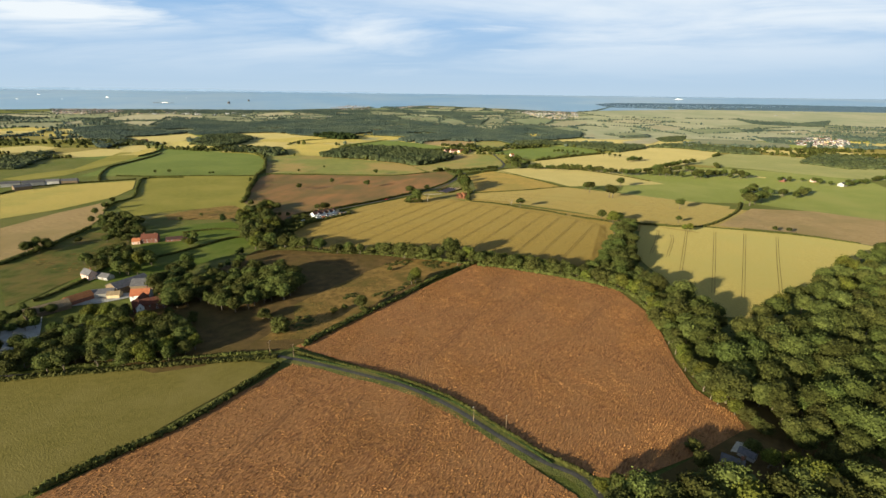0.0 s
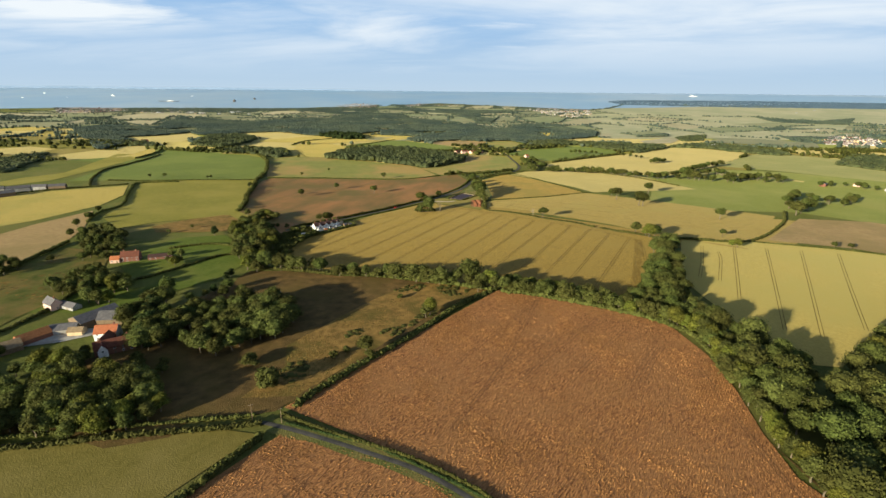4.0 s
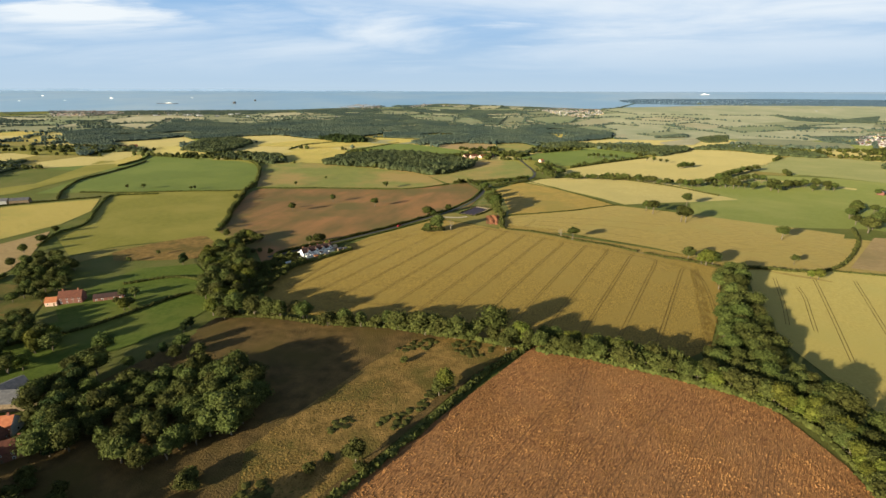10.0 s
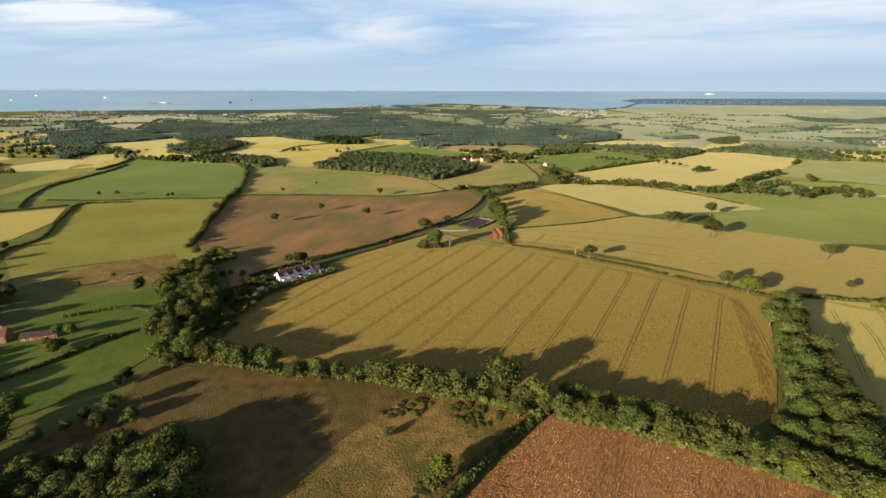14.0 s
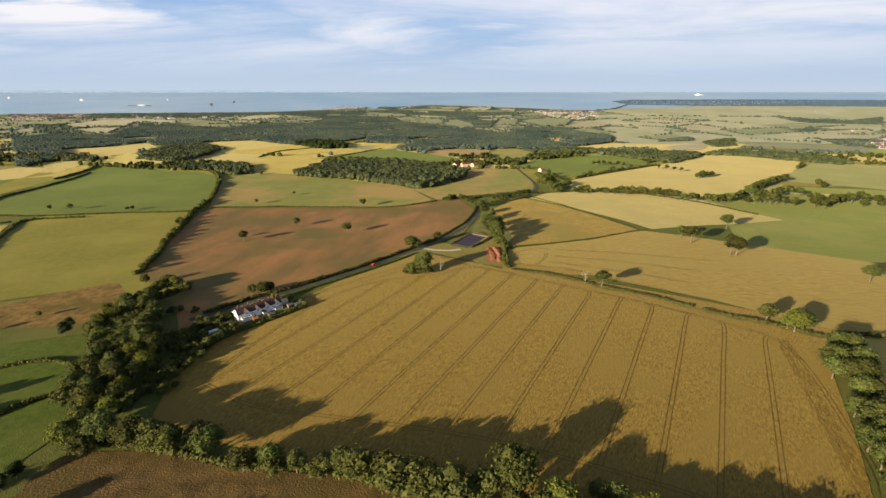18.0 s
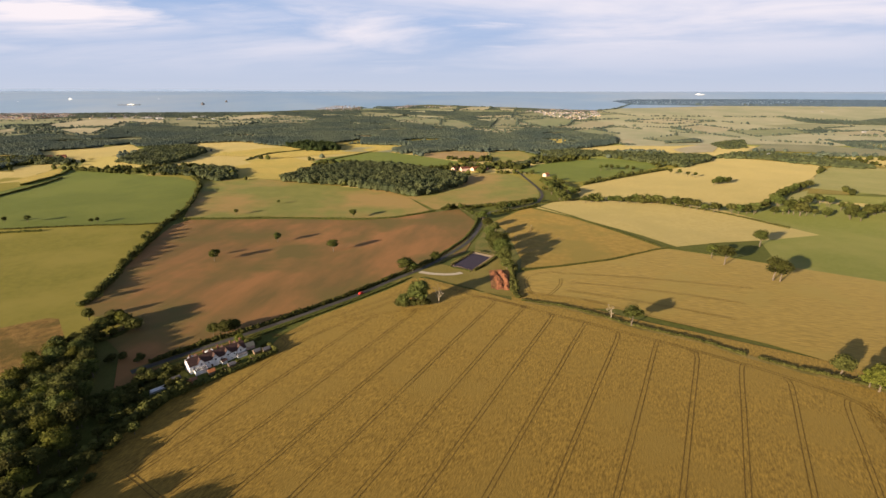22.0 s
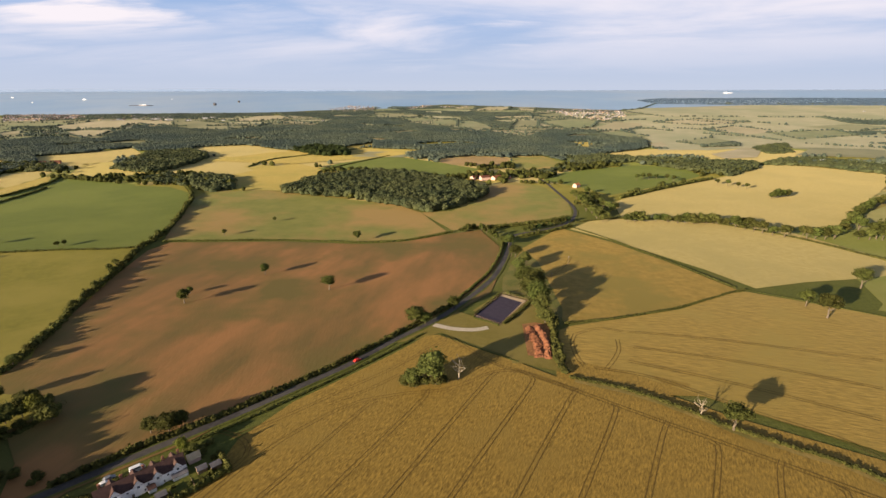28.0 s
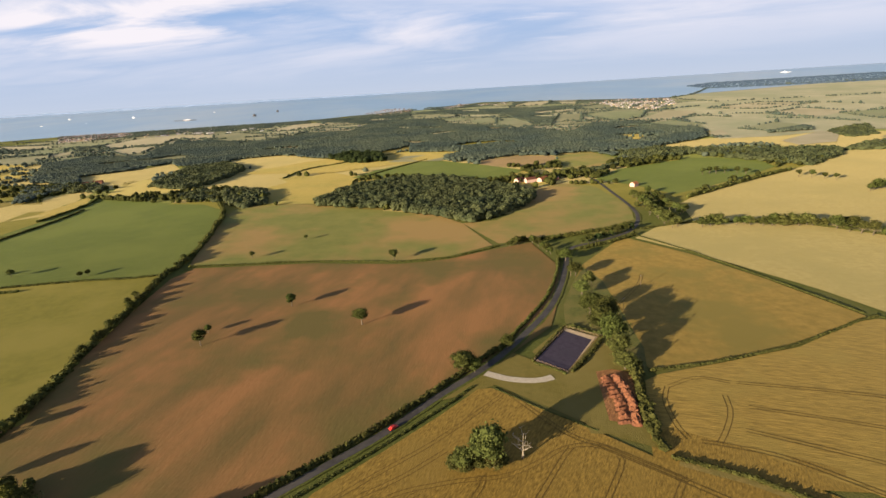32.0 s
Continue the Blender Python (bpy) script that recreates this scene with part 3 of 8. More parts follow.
def wood(name, pts, step, height, leaf, seed, label, leaves=36, keep=1.0):
    """A far wood: a crowded canopy of small crowns in one mesh."""
    spots = np.array(scatter(pts, step, seed)).reshape(-1, 2)
    if keep < 1.0:
        spots = spots[RNG.uniform(size=len(spots)) < keep]
    if leaf == "leaf_far" and name == "woodland":
        near = [q for q in FIELDS if max(p[1] for p in q) > 1300 and q not in (FIELDS[MARSH], FIELDS[MARSH + 1])]
        spots = np.array([(x, y) for x, y in spots if noise.noise((x * 0.0075, y * 0.012, 3.0)) < 0.36 and not any(inside(x, y, q) for q in near)]).reshape(-1, 2)
    if name == "bramble_thicket":
        spots = np.array([(x, y) for x, y in spots if noise.noise((x * 0.045, y * 0.045, 4.0)) > 0.22]).reshape(-1, 2)
    if leaf == "scrub":
        spots = np.array([(x, y) for x, y in spots if noise.noise((x * 0.04, y * 0.04, 8.0)) + 0.5 * noise.noise((x * 0.15, y * 0.15, 2.0)) > 0.08]).reshape(-1, 2)
    if not len(spots):
        return
    n = len(spots)
    z = np.array([land(x, y) for x, y in spots])
    far = leaf in ("leaf_far", "leaf_headland")
    h = height * (RNG.uniform(0.93, 1.05, n) if far else RNG.uniform(0.75, 1.15, n))
    w = step * (RNG.uniform(0.62, 0.92, n) if far else RNG.uniform(0.60, 0.95, n))
    c = np.stack([spots[:, 0], spots[:, 1], z + h - w * 0.75], 1)
    r = np.stack([w, w, np.minimum(w * (0.55 if far else 0.72), h * 0.6)], 1)
    under = np.stack([spots[:, 0], spots[:, 1], z + h * 0.35], 1)
    pieces = [lumps(c, r * 0.92, 0.22)]
    if not far:
        pieces.append(lumps(under, np.stack([w * 0.95, w * 0.95, h * 0.40], 1), 0.25))
    if leaves:
        d = RNG.normal(size=(n, leaves, 3))
        d[..., 2] = np.abs(d[..., 2]) - 0.2
        d /= np.linalg.norm(d, axis=2)[..., None]
        p = (c[:, None] + d * r[:, None] * RNG.uniform(0.85, 1.15, (n, leaves, 1))).reshape(-1, 3)
        nrm = (d + RNG.normal(scale=0.4, size=d.shape)).reshape(-1, 3)
        nrm /= np.linalg.norm(nrm, axis=1)[:, None]
        pieces.append(leaf_cards(p, nrm, float(np.mean(w)) * 0.22))
    ob = new(name, mesh_of(name, pieces, M[leaf]))
    return tagged(ob, label, "woodland", kind="stuff")


def far_hedgerows(lines):
    """Thin rows of small trees along far field edges, in one mesh."""
    rnd = random.Random(41)
    spots = []
    edges = list(lines)
    for q in FIELDS:
        if sum(p[1] for p in q) / len(q) > 1700 and len(q) < 12:
            edges += [[a0, b0] for a0, b0 in zip(q, q[1:] + q[:1]) if rnd.random() < 0.75]
    for line in edges:
        thick = rnd.choice((0.45, 0.7, 0.95))
        for a0, b0 in zip(line, line[1:]):
            n = max(1, int(math.dist(a0, b0) / 5.0))
            for k in range(n):
                if rnd.random() < thick:
                    t = (k + rnd.random()) / n
                    x, y = a0[0] + (b0[0] - a0[0]) * t + rnd.uniform(-2, 2), a0[1] + (b0[1] - a0[1]) * t + rnd.uniform(-2, 2)
                    spots.append((x, y, rnd.uniform(1.4, 3.6) * (1.5 if rnd.random() < 0.12 else 1.0)))
    a = np.array(spots)
    z = np.array([land(x, y) for x, y, _ in spots])
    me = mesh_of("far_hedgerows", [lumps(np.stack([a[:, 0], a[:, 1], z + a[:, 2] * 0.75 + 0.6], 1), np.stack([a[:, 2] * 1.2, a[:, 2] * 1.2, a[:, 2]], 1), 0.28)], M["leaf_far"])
    tagged(new("far_hedgerows", me), "distant hedgerows and small trees along field edges", "hedgerow", kind="stuff")


def hedge(pts, width=1.8, height=1.8, dense=9, leaf="leaf_hedge", label="clipped green hawthorn hedge between fields", name="hedge", gap=0.0, rough=0.25):
    line = smooth_line(pts, width * 0.55)
    keep = [p for p in line if RNG.uniform() >= gap]
    n = len(keep)
    if n < 2:
        return
    xy = np.array([(p.x, p.y) for p in keep]) + RNG.uniform(-0.25, 0.25, (n, 2)) * width * 0.6
    z = np.array([land(x, y) for x, y in xy])
    wave = np.array([noise.noise((x * 0.06, y * 0.06, 1.0)) for x, y in xy])
    h = height * (1 + RNG.uniform(-rough, rough, n) * 0.6 + wave * rough * 1.6)
    w = width * RNG.uniform(0.42, 0.62, n)
    c = np.stack([xy[:, 0], xy[:, 1], z + h * 0.48], 1)
    r = np.stack([w, w, h * 0.52], 1)
    pieces = [lumps(c, r, 0.2)]
    if dense:
        d = RNG.normal(size=(n, dense, 3))
        d[..., 2] = np.abs(d[..., 2]) - 0.3
        d /= np.linalg.norm(d, axis=2)[..., None]
        p = (c[:, None] + d * r[:, None] * RNG.uniform(0.85, 1.2, (n, dense, 1))).reshape(-1, 3)
        nrm = (d + RNG.normal(scale=0.5, size=d.shape)).reshape(-1, 3)
        nrm /= np.linalg.norm(nrm, axis=1)[:, None]
        pieces.append(leaf_cards(p, nrm, width * 0.22))
    ob = new(name, mesh_of(name, pieces, M[leaf]))
    return tagged(ob, label, "hedge")


# ---------------------------------------------------------------- fields
FIELDS = []
MARSH = 0     # index of the wide marsh among the fields


def field(kind, pts, label, lift=0.30):
    FIELDS.append(pts)
    return drape("field", pts, M[kind], lift, 40.0 if max(p[1] for p in pts) < 1500 else 50.0, label, "field")



# far fields
# sea, far shore and headland
mat("sea", (0.170, 0.325, 0.465), (0.205, 0.360, 0.495), 0.004, third=(0.310, 0.410, 0.475), patch=0.0010, rough=0.30, spec=0.5, bump=0.5, bump_scale=0.05)
# Far shore: bluish haze of the air put into the base colour.
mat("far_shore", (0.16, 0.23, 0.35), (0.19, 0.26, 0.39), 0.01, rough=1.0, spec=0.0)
drape("water", [(-7000, 2250), (-3200, 2330), (-2300, 2440), (-1903, 2514), (-1650, 2502), (-1390, 2474), (-1163, 2499), (-948, 2569), (-785, 2605), (-623, 2673), (-493, 2822), (-381, 2814), (-236, 2746), (-160, 2834), (-48, 2883), (204, 2813), (392, 2769), (591, 2684), (714, 2651), (850, 2760), (930, 2960), (985, 3190), (1262, 3336), (1930, 3342), (2608, 3260), (3400, 3240), (7000, 3300), (7000, 4895), (-7000, 4895)], M["sea"], 1.6, 50.0, "pale blue sea reaching to the horizon", "sea")


def far_shore():
    """The far side of the strait, low along the horizon, its haze painted in as blue."""
    v, f = [], []
    n = 160
    for i in range(n + 1):
        x = -6500 + 6500 * i / n
        k = min(1.0, (-x) / 2600) ** 0.6
        h = 113 + (20 + 6 * noise.noise((x * 0.0016, 3, 0)) + 3 * noise.noise((x * 0.01, 9, 0))) * k
        v += [(x, 4870, 104), (x, 4870, h), (x, 4894, h - 3)]
    for i in range(n):
        o = i * 3
        f += [(o, o + 3, o + 4, o + 1), (o + 1, o + 4, o + 5, o + 2)]
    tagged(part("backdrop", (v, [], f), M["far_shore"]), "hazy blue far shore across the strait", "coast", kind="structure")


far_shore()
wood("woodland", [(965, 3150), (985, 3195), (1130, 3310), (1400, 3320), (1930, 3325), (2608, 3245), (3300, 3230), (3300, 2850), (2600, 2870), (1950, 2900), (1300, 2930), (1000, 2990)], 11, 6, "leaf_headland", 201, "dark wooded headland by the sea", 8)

# Far fields and marsh, laid in the haze-paled colours.
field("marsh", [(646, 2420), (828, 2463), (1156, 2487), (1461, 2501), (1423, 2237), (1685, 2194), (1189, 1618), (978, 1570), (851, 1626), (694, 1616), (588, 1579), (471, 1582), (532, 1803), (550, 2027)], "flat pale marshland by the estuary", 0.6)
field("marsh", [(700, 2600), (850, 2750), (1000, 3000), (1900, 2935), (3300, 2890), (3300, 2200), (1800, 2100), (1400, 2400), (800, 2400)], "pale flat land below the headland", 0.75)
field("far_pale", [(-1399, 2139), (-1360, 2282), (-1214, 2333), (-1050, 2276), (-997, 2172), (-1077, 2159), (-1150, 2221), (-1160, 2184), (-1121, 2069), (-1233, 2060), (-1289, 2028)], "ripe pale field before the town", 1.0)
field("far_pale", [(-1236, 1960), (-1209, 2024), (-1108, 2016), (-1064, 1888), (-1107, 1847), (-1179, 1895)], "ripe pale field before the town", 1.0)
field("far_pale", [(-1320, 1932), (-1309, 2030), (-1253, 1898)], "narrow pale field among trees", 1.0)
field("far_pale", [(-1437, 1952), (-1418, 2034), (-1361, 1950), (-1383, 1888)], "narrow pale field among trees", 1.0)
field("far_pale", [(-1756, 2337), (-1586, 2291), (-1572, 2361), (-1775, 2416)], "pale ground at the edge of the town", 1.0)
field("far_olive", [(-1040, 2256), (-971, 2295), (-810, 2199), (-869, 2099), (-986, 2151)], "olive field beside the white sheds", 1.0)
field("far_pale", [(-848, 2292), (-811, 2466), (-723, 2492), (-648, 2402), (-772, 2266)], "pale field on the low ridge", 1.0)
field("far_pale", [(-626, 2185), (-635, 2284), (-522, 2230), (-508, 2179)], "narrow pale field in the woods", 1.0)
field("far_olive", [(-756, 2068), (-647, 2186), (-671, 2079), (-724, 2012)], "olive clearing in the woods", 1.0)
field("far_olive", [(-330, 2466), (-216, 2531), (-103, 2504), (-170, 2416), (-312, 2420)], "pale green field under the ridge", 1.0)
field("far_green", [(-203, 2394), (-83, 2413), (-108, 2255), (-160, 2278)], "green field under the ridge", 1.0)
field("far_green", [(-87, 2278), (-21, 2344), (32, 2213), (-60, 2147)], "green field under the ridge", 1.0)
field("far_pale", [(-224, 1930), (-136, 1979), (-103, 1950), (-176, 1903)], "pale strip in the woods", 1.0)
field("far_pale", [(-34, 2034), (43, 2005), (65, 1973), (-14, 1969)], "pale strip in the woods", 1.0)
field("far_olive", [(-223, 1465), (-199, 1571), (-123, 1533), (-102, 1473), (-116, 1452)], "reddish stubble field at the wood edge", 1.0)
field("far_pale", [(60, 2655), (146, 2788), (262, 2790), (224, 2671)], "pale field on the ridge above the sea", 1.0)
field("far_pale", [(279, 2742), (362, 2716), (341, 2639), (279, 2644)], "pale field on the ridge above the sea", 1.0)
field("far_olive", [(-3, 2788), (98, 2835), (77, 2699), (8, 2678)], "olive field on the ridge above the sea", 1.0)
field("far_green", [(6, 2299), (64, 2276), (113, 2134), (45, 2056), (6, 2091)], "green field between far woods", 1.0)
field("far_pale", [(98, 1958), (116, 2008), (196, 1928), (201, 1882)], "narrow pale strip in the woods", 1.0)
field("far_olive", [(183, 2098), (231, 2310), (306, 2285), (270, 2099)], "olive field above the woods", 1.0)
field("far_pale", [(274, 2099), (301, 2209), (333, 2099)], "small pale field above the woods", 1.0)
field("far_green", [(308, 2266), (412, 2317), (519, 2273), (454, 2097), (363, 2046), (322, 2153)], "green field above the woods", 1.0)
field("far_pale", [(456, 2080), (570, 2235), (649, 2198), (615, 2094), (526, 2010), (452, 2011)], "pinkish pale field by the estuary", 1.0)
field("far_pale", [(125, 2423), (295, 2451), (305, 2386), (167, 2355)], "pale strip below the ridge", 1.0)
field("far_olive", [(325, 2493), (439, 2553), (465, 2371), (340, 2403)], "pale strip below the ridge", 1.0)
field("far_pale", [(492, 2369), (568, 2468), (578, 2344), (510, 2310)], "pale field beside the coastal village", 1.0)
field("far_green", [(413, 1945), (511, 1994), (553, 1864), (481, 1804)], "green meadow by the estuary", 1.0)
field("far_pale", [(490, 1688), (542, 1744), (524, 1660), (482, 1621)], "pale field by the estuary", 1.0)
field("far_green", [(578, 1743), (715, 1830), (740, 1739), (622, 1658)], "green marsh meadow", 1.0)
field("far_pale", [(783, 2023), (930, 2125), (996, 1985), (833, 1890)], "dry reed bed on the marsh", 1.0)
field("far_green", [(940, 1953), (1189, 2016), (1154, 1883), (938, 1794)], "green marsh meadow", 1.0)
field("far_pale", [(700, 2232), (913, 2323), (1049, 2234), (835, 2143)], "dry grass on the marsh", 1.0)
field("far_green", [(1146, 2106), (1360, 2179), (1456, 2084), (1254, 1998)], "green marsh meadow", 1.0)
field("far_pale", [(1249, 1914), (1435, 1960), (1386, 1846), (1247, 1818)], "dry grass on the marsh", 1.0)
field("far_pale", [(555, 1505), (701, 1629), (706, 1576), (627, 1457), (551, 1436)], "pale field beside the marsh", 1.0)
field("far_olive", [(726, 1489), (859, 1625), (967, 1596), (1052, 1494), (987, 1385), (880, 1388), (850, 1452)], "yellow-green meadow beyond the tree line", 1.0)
field("wheat_pale", [(298, 1496), (444, 1595), (683, 1648), (798, 1574), (783, 1496), (589, 1371), (481, 1496), (356, 1450)], "broad pale barley field beyond the woodland belt", 0.3)
field("far_olive", [(713, 1704), (952, 1763), (1083, 1692), (924, 1496), (831, 1584)], "wide meadow beyond the barley", 0.3)
field("stubble", [(-32, 1433), (39, 1477), (109, 1450), (105, 1355), (13, 1340), (-31, 1369)], "reddish bare field beside the farm", 0.3)
field("green_soil", [(117, 1468), (185, 1477), (221, 1370), (150.6, 1275.3), (102.5, 1287.5)], "green field with reddish soil beside the farm", 0.3)
field("lush_grass", [(-255.6, 1298.9), (-230, 1368), (-145, 1486), (-20, 1369), (43, 1300), (-8.0, 1208.0), (-88.9, 1281.1), (-191.1, 1286.8)], "smooth green field behind the copse", 0.3)
field("wheat_pale", [(-653, 1627), (-543, 1670), (-316, 1524), (-319, 1467), (-383, 1423), (-560, 1494)], "ripe golden field by the wood", 0.3)
field("wheat_pale", [(-525.5, 1296.9), (-568, 1485), (-377, 1407), (-401, 1324), (-437.5, 1265.9)], "ripe golden field with two oaks", 0.3)
field("wheat_green", [(-384.7, 1237.1), (-323, 1383), (-231.8, 1286.5), (-235.2, 1222.9), (-254.2, 1108.4), (-322.9, 1113.8)], "olive field with long tree shadows", 0.3)
field("wheat_pale", [(-918, 1466), (-848, 1523), (-802, 1627), (-717, 1523), (-703, 1406), (-703.6, 1295.9), (-789, 1322)], "ripe golden field below the wood", 0.3)
field("wheat", [(-659.2, 1223.5), (-734, 1366), (-693, 1390), (-628, 1310), (-507.9, 1247.4), (-574.4, 1213.0)], "small golden field at the wood", 0.3)
field("wheat_pale", [(-785.9, 1234.0), (-756.3, 1270.1), (-725.1, 1282.9), (-682.3, 1180.7), (-687.4, 1124.0)], "golden strip field", 0.3)
field("wheat_green", [(-672.1, 1106.9), (-682.3, 1180.7), (-696.4, 1246.2), (-651.3, 1171.0), (-631.5, 1099.0), (-623.6, 1052.8)], "olive strip field", 0.3)
field("lush_grass", [(-575.0, 800.0), (-520.0, 812.0), (-454.7, 813.5), (-404.5, 823.8), (-365.3, 832.5), (-329.4, 836.9), (-303.7, 845.6), (-303.0, 850.0), (-308.0, 890.0), (-329.0, 960.0), (-349.0, 1022.0), (-380.8, 1088.0), (-429.4, 1126.9), (-526.8, 1144.9), (-603.7, 1141.8), (-606.8, 1069.4), (-599.2, 978.7), (-595.7, 913.1)], "smooth bright green hill field", 0.31)
field("green_soil", [(-354.8, 1052.6), (-366.0, 1116.4), (-327.7, 1105.6), (-269.2, 1103.9), (-160.9, 1060.5), (-80.3, 1028.1), (-44.5, 983.7), (-12.5, 902.0), (-51.6, 875.9), (-96.0, 870.5), (-177.9, 879.1), (-292.4, 867.1), (-316.7, 932.7)], "green field with reddish bare patches", 0.3)
field("green_soil", [(-44.5, 983.7), (-7.0, 990.1), (30.6, 1056.6), (51.8, 1141.2), (85.4, 1177.5), (127.8, 1140.4), (143.2, 1020.5), (132.6, 967.4), (91.0, 922.9), (35.7, 916.5), (-6.6, 905.9)], "reddish green field inside the bend of the road", 0.3)
field("lush_grass", [(133.9, 1187.2), (188.9, 1269.3), (333, 1348), (417, 1321), (404.6, 1230.3), (316.3, 1150.0), (209.3, 1075.3), (178.3, 1140.3)], "green field with scattered oaks", 0.3)
field("wheat_pale", [(198.3, 1026.5), (241.3, 1079.2), (407.6, 1198.6), (539, 1302), (641, 1336), (726.5, 1254.7), (570.8, 1064.2), (440.6, 957.1), (393.0, 908.8), (338.3, 914.1), (278.8, 912.7), (245.9, 945.9), (185.6, 953.4)], "pale ripe wheat field on a gentle rise", 0.3)
field("meadow_pale", [(413.2, 920.4), (487.4, 984.6), (530.1, 1014.4), (411.0, 868.8), (394.4, 887.8)], "pale green field with scattered trees", 0.3)
field("wheat_pale", [(405.5, 859.8), (464.0, 948.3), (535.6, 928.0), (592.8, 868.3), (559.6, 827.6), (474.1, 837.7)], "narrow pale field between tree lines", 0.3)
field("pasture_bright", [(323.9, 883.1), (366.1, 857.4), (459.2, 826.4), (548.4, 813.9), (412.0, 647.0), (356.3, 665.3), (304.3, 681.2), (267.9, 701.0), (358.8, 783.2)], "smooth green pasture below the tree line", 0.3)
field("pasture_bright", [(373.9, 891.5), (476.6, 934.5), (550.1, 893.3), (645.5, 787.1), (659.3, 698.9), (540.5, 561.7), (504.6, 630.7), (430.6, 644.1), (424.3, 672.9), (345.0, 690.1), (359.2, 804.4)], "green pasture with scattered oaks", 0.34)
field("meadow_pale", [(525.6, 1038.7), (625.7, 967.3), (721.5, 874.0), (789.2, 849.0), (909.2, 987.7), (873.7, 1140.2), (759.9, 1261.6)], "light green meadow", 0.3)
field("pasture_bright", [(250, 640), (300, 760), (300, 900), (420, 1010), (620, 960), (760, 860), (640, 560), (540, 545), (430, 640), (340, 640)], "open bright green pasture below the tree lines", 0.2)
field("wheat_pale", [(116.1, 902.6), (144.3, 935.1), (190.1, 952.5), (241.0, 940.8), (303.9, 930.4), (332.6, 898.7), (352.5, 843.7), (363.6, 805.0), (373.2, 781.4), (305.7, 760.8), (255.9, 750.8), (210.3, 736.0), (195.1, 774.0), (170.7, 818.0), (149.1, 857.1)], "pale yellow wheat field", 0.36)
field("wheat_olive", [(43.3, 793.6), (58.6, 838.1), (106.3, 908.3), (145.5, 853.2), (173.3, 793.0), (195.8, 732.8), (140.6, 701.0), (99.6, 686.4), (63.2, 679.2), (60.1, 689.1), (61.6, 749.8)], "olive wheat field shaded by tall trees", 0.3)
field("wheat_rows", [(49.1, 633.7), (76.6, 614.7), (97.6, 600.8), (115.4, 586.8), (218.7, 526.4), (238.0, 515.2), (258.1, 499.3), (281.7, 487.8), (244.4, 442.0), (230.9, 461.7), (218.4, 484.4), (203.0, 492.2), (186.6, 466.8), (179.0, 500.0), (106.9, 570.9), (90.7, 584.8), (71.5, 598.8), (45.0, 612.8)], "strip of wheat along the ditch", 0.26)
field("wheat_tan", [(48.0, 628.2), (57.8, 669.3), (65.6, 674.4), (98.8, 684.0), (141.2, 698.3), (186.4, 726.2), (200.0, 729.8), (235.9, 708.5), (264.6, 690.9), (387.2, 616.6), (278.8, 484.2), (255.3, 495.5), (235.3, 511.0), (216.1, 521.9), (176.4, 556.7), (131.9, 585.7), (81.0, 622.8), (56.5, 635.4)], "ripe wheat field with curving wheel tracks", 0.3)
field("wheat_rows", [(-124.5, 521.0), (-112.6, 532.9), (-100.5, 546.3), (-95.4, 561.0), (-94.1, 575.2), (-79.0, 601.2), (-57.0, 623.4), (-36.5, 645.8), (-20.4, 665.3), (-13.8, 666.2), (7.2, 649.8), (28.8, 633.1), (46.2, 618.7), (73.1, 604.0), (92.8, 589.7), (109.3, 575.2), (189.0, 512.1), (205.3, 499.5), (188.4, 466.9), (166.5, 426.3), (141.8, 385.9), (110.3, 366.2), (88.1, 377.2), (67.4, 384.3), (50.0, 388.4), (26.6, 393.6), (7.8, 402.1), (-12.3, 407.1), (-30.3, 412.4), (-60.6, 415.1), (-95.3, 428.7), (-125.9, 433.1), (-136.6, 481.7)], "large ripe golden wheat field with tramlines", 0.3)
field("wheat", [(228.9, 506.1), (293.9, 508.8), (378.9, 490.0), (426.0, 460.7), (436.6, 447.0), (304.4, 354.5), (216.6, 288.8), (192.7, 292.3), (187.9, 349.4), (185.6, 413.4)], "ripe wheat field behind the tree belt", 0.3)
field("stubble", [(316.0, 515.9), (408.9, 608.1), (482.5, 600.2), (535.6, 556.2), (441.2, 447.3), (420.4, 467.8), (383.4, 496.7)], "pinkish bare field", 0.34)
field("soil_crop", [(-239.5, 623.4), (-242.3, 633.4), (-249.1, 669.1), (-259.4, 701.3), (-277.0, 767.7), (-290.2, 835.3), (-283.9, 862.1), (-175.3, 871.5), (-94.3, 861.1), (-50.9, 868.1), (-12.3, 889.3), (23.0, 903.9), (41.3, 830.5), (36.0, 791.1), (21.4, 729.2), (-9.2, 690.7), (-38.3, 661.1), (-64.0, 629.0), (-82.2, 611.5), (-104.5, 586.7), (-115.1, 573.2), (-132.0, 558.8), (-145.3, 547.0), (-156.9, 523.2), (-177.3, 561.1), (-193.2, 575.6)], "reddish brown field with three lone oaks", 0.3)
field("barley_green", [(-390.9, 601.4), (-391.1, 643.4), (-417.4, 694.7), (-442.5, 745.9), (-460.0, 800.0), (-454.7, 813.5), (-404.5, 823.8), (-365.3, 832.5), (-329.4, 836.9), (-303.7, 845.6), (-303.0, 840.0), (-273.9, 739.9), (-246.2, 655.1), (-223.5, 614.7), (-254.5, 598.4), (-310.9, 570.1), (-333.6, 542.2)], "yellow-green barley field", 0.3)
field("wheat_green", [(-469.3, 527.2), (-577.7, 654.8), (-574.2, 708.2), (-466.4, 774.0), (-430.3, 706.0), (-420.9, 646.2), (-440.8, 572.2)], "ripe olive wheat field", 0.3)
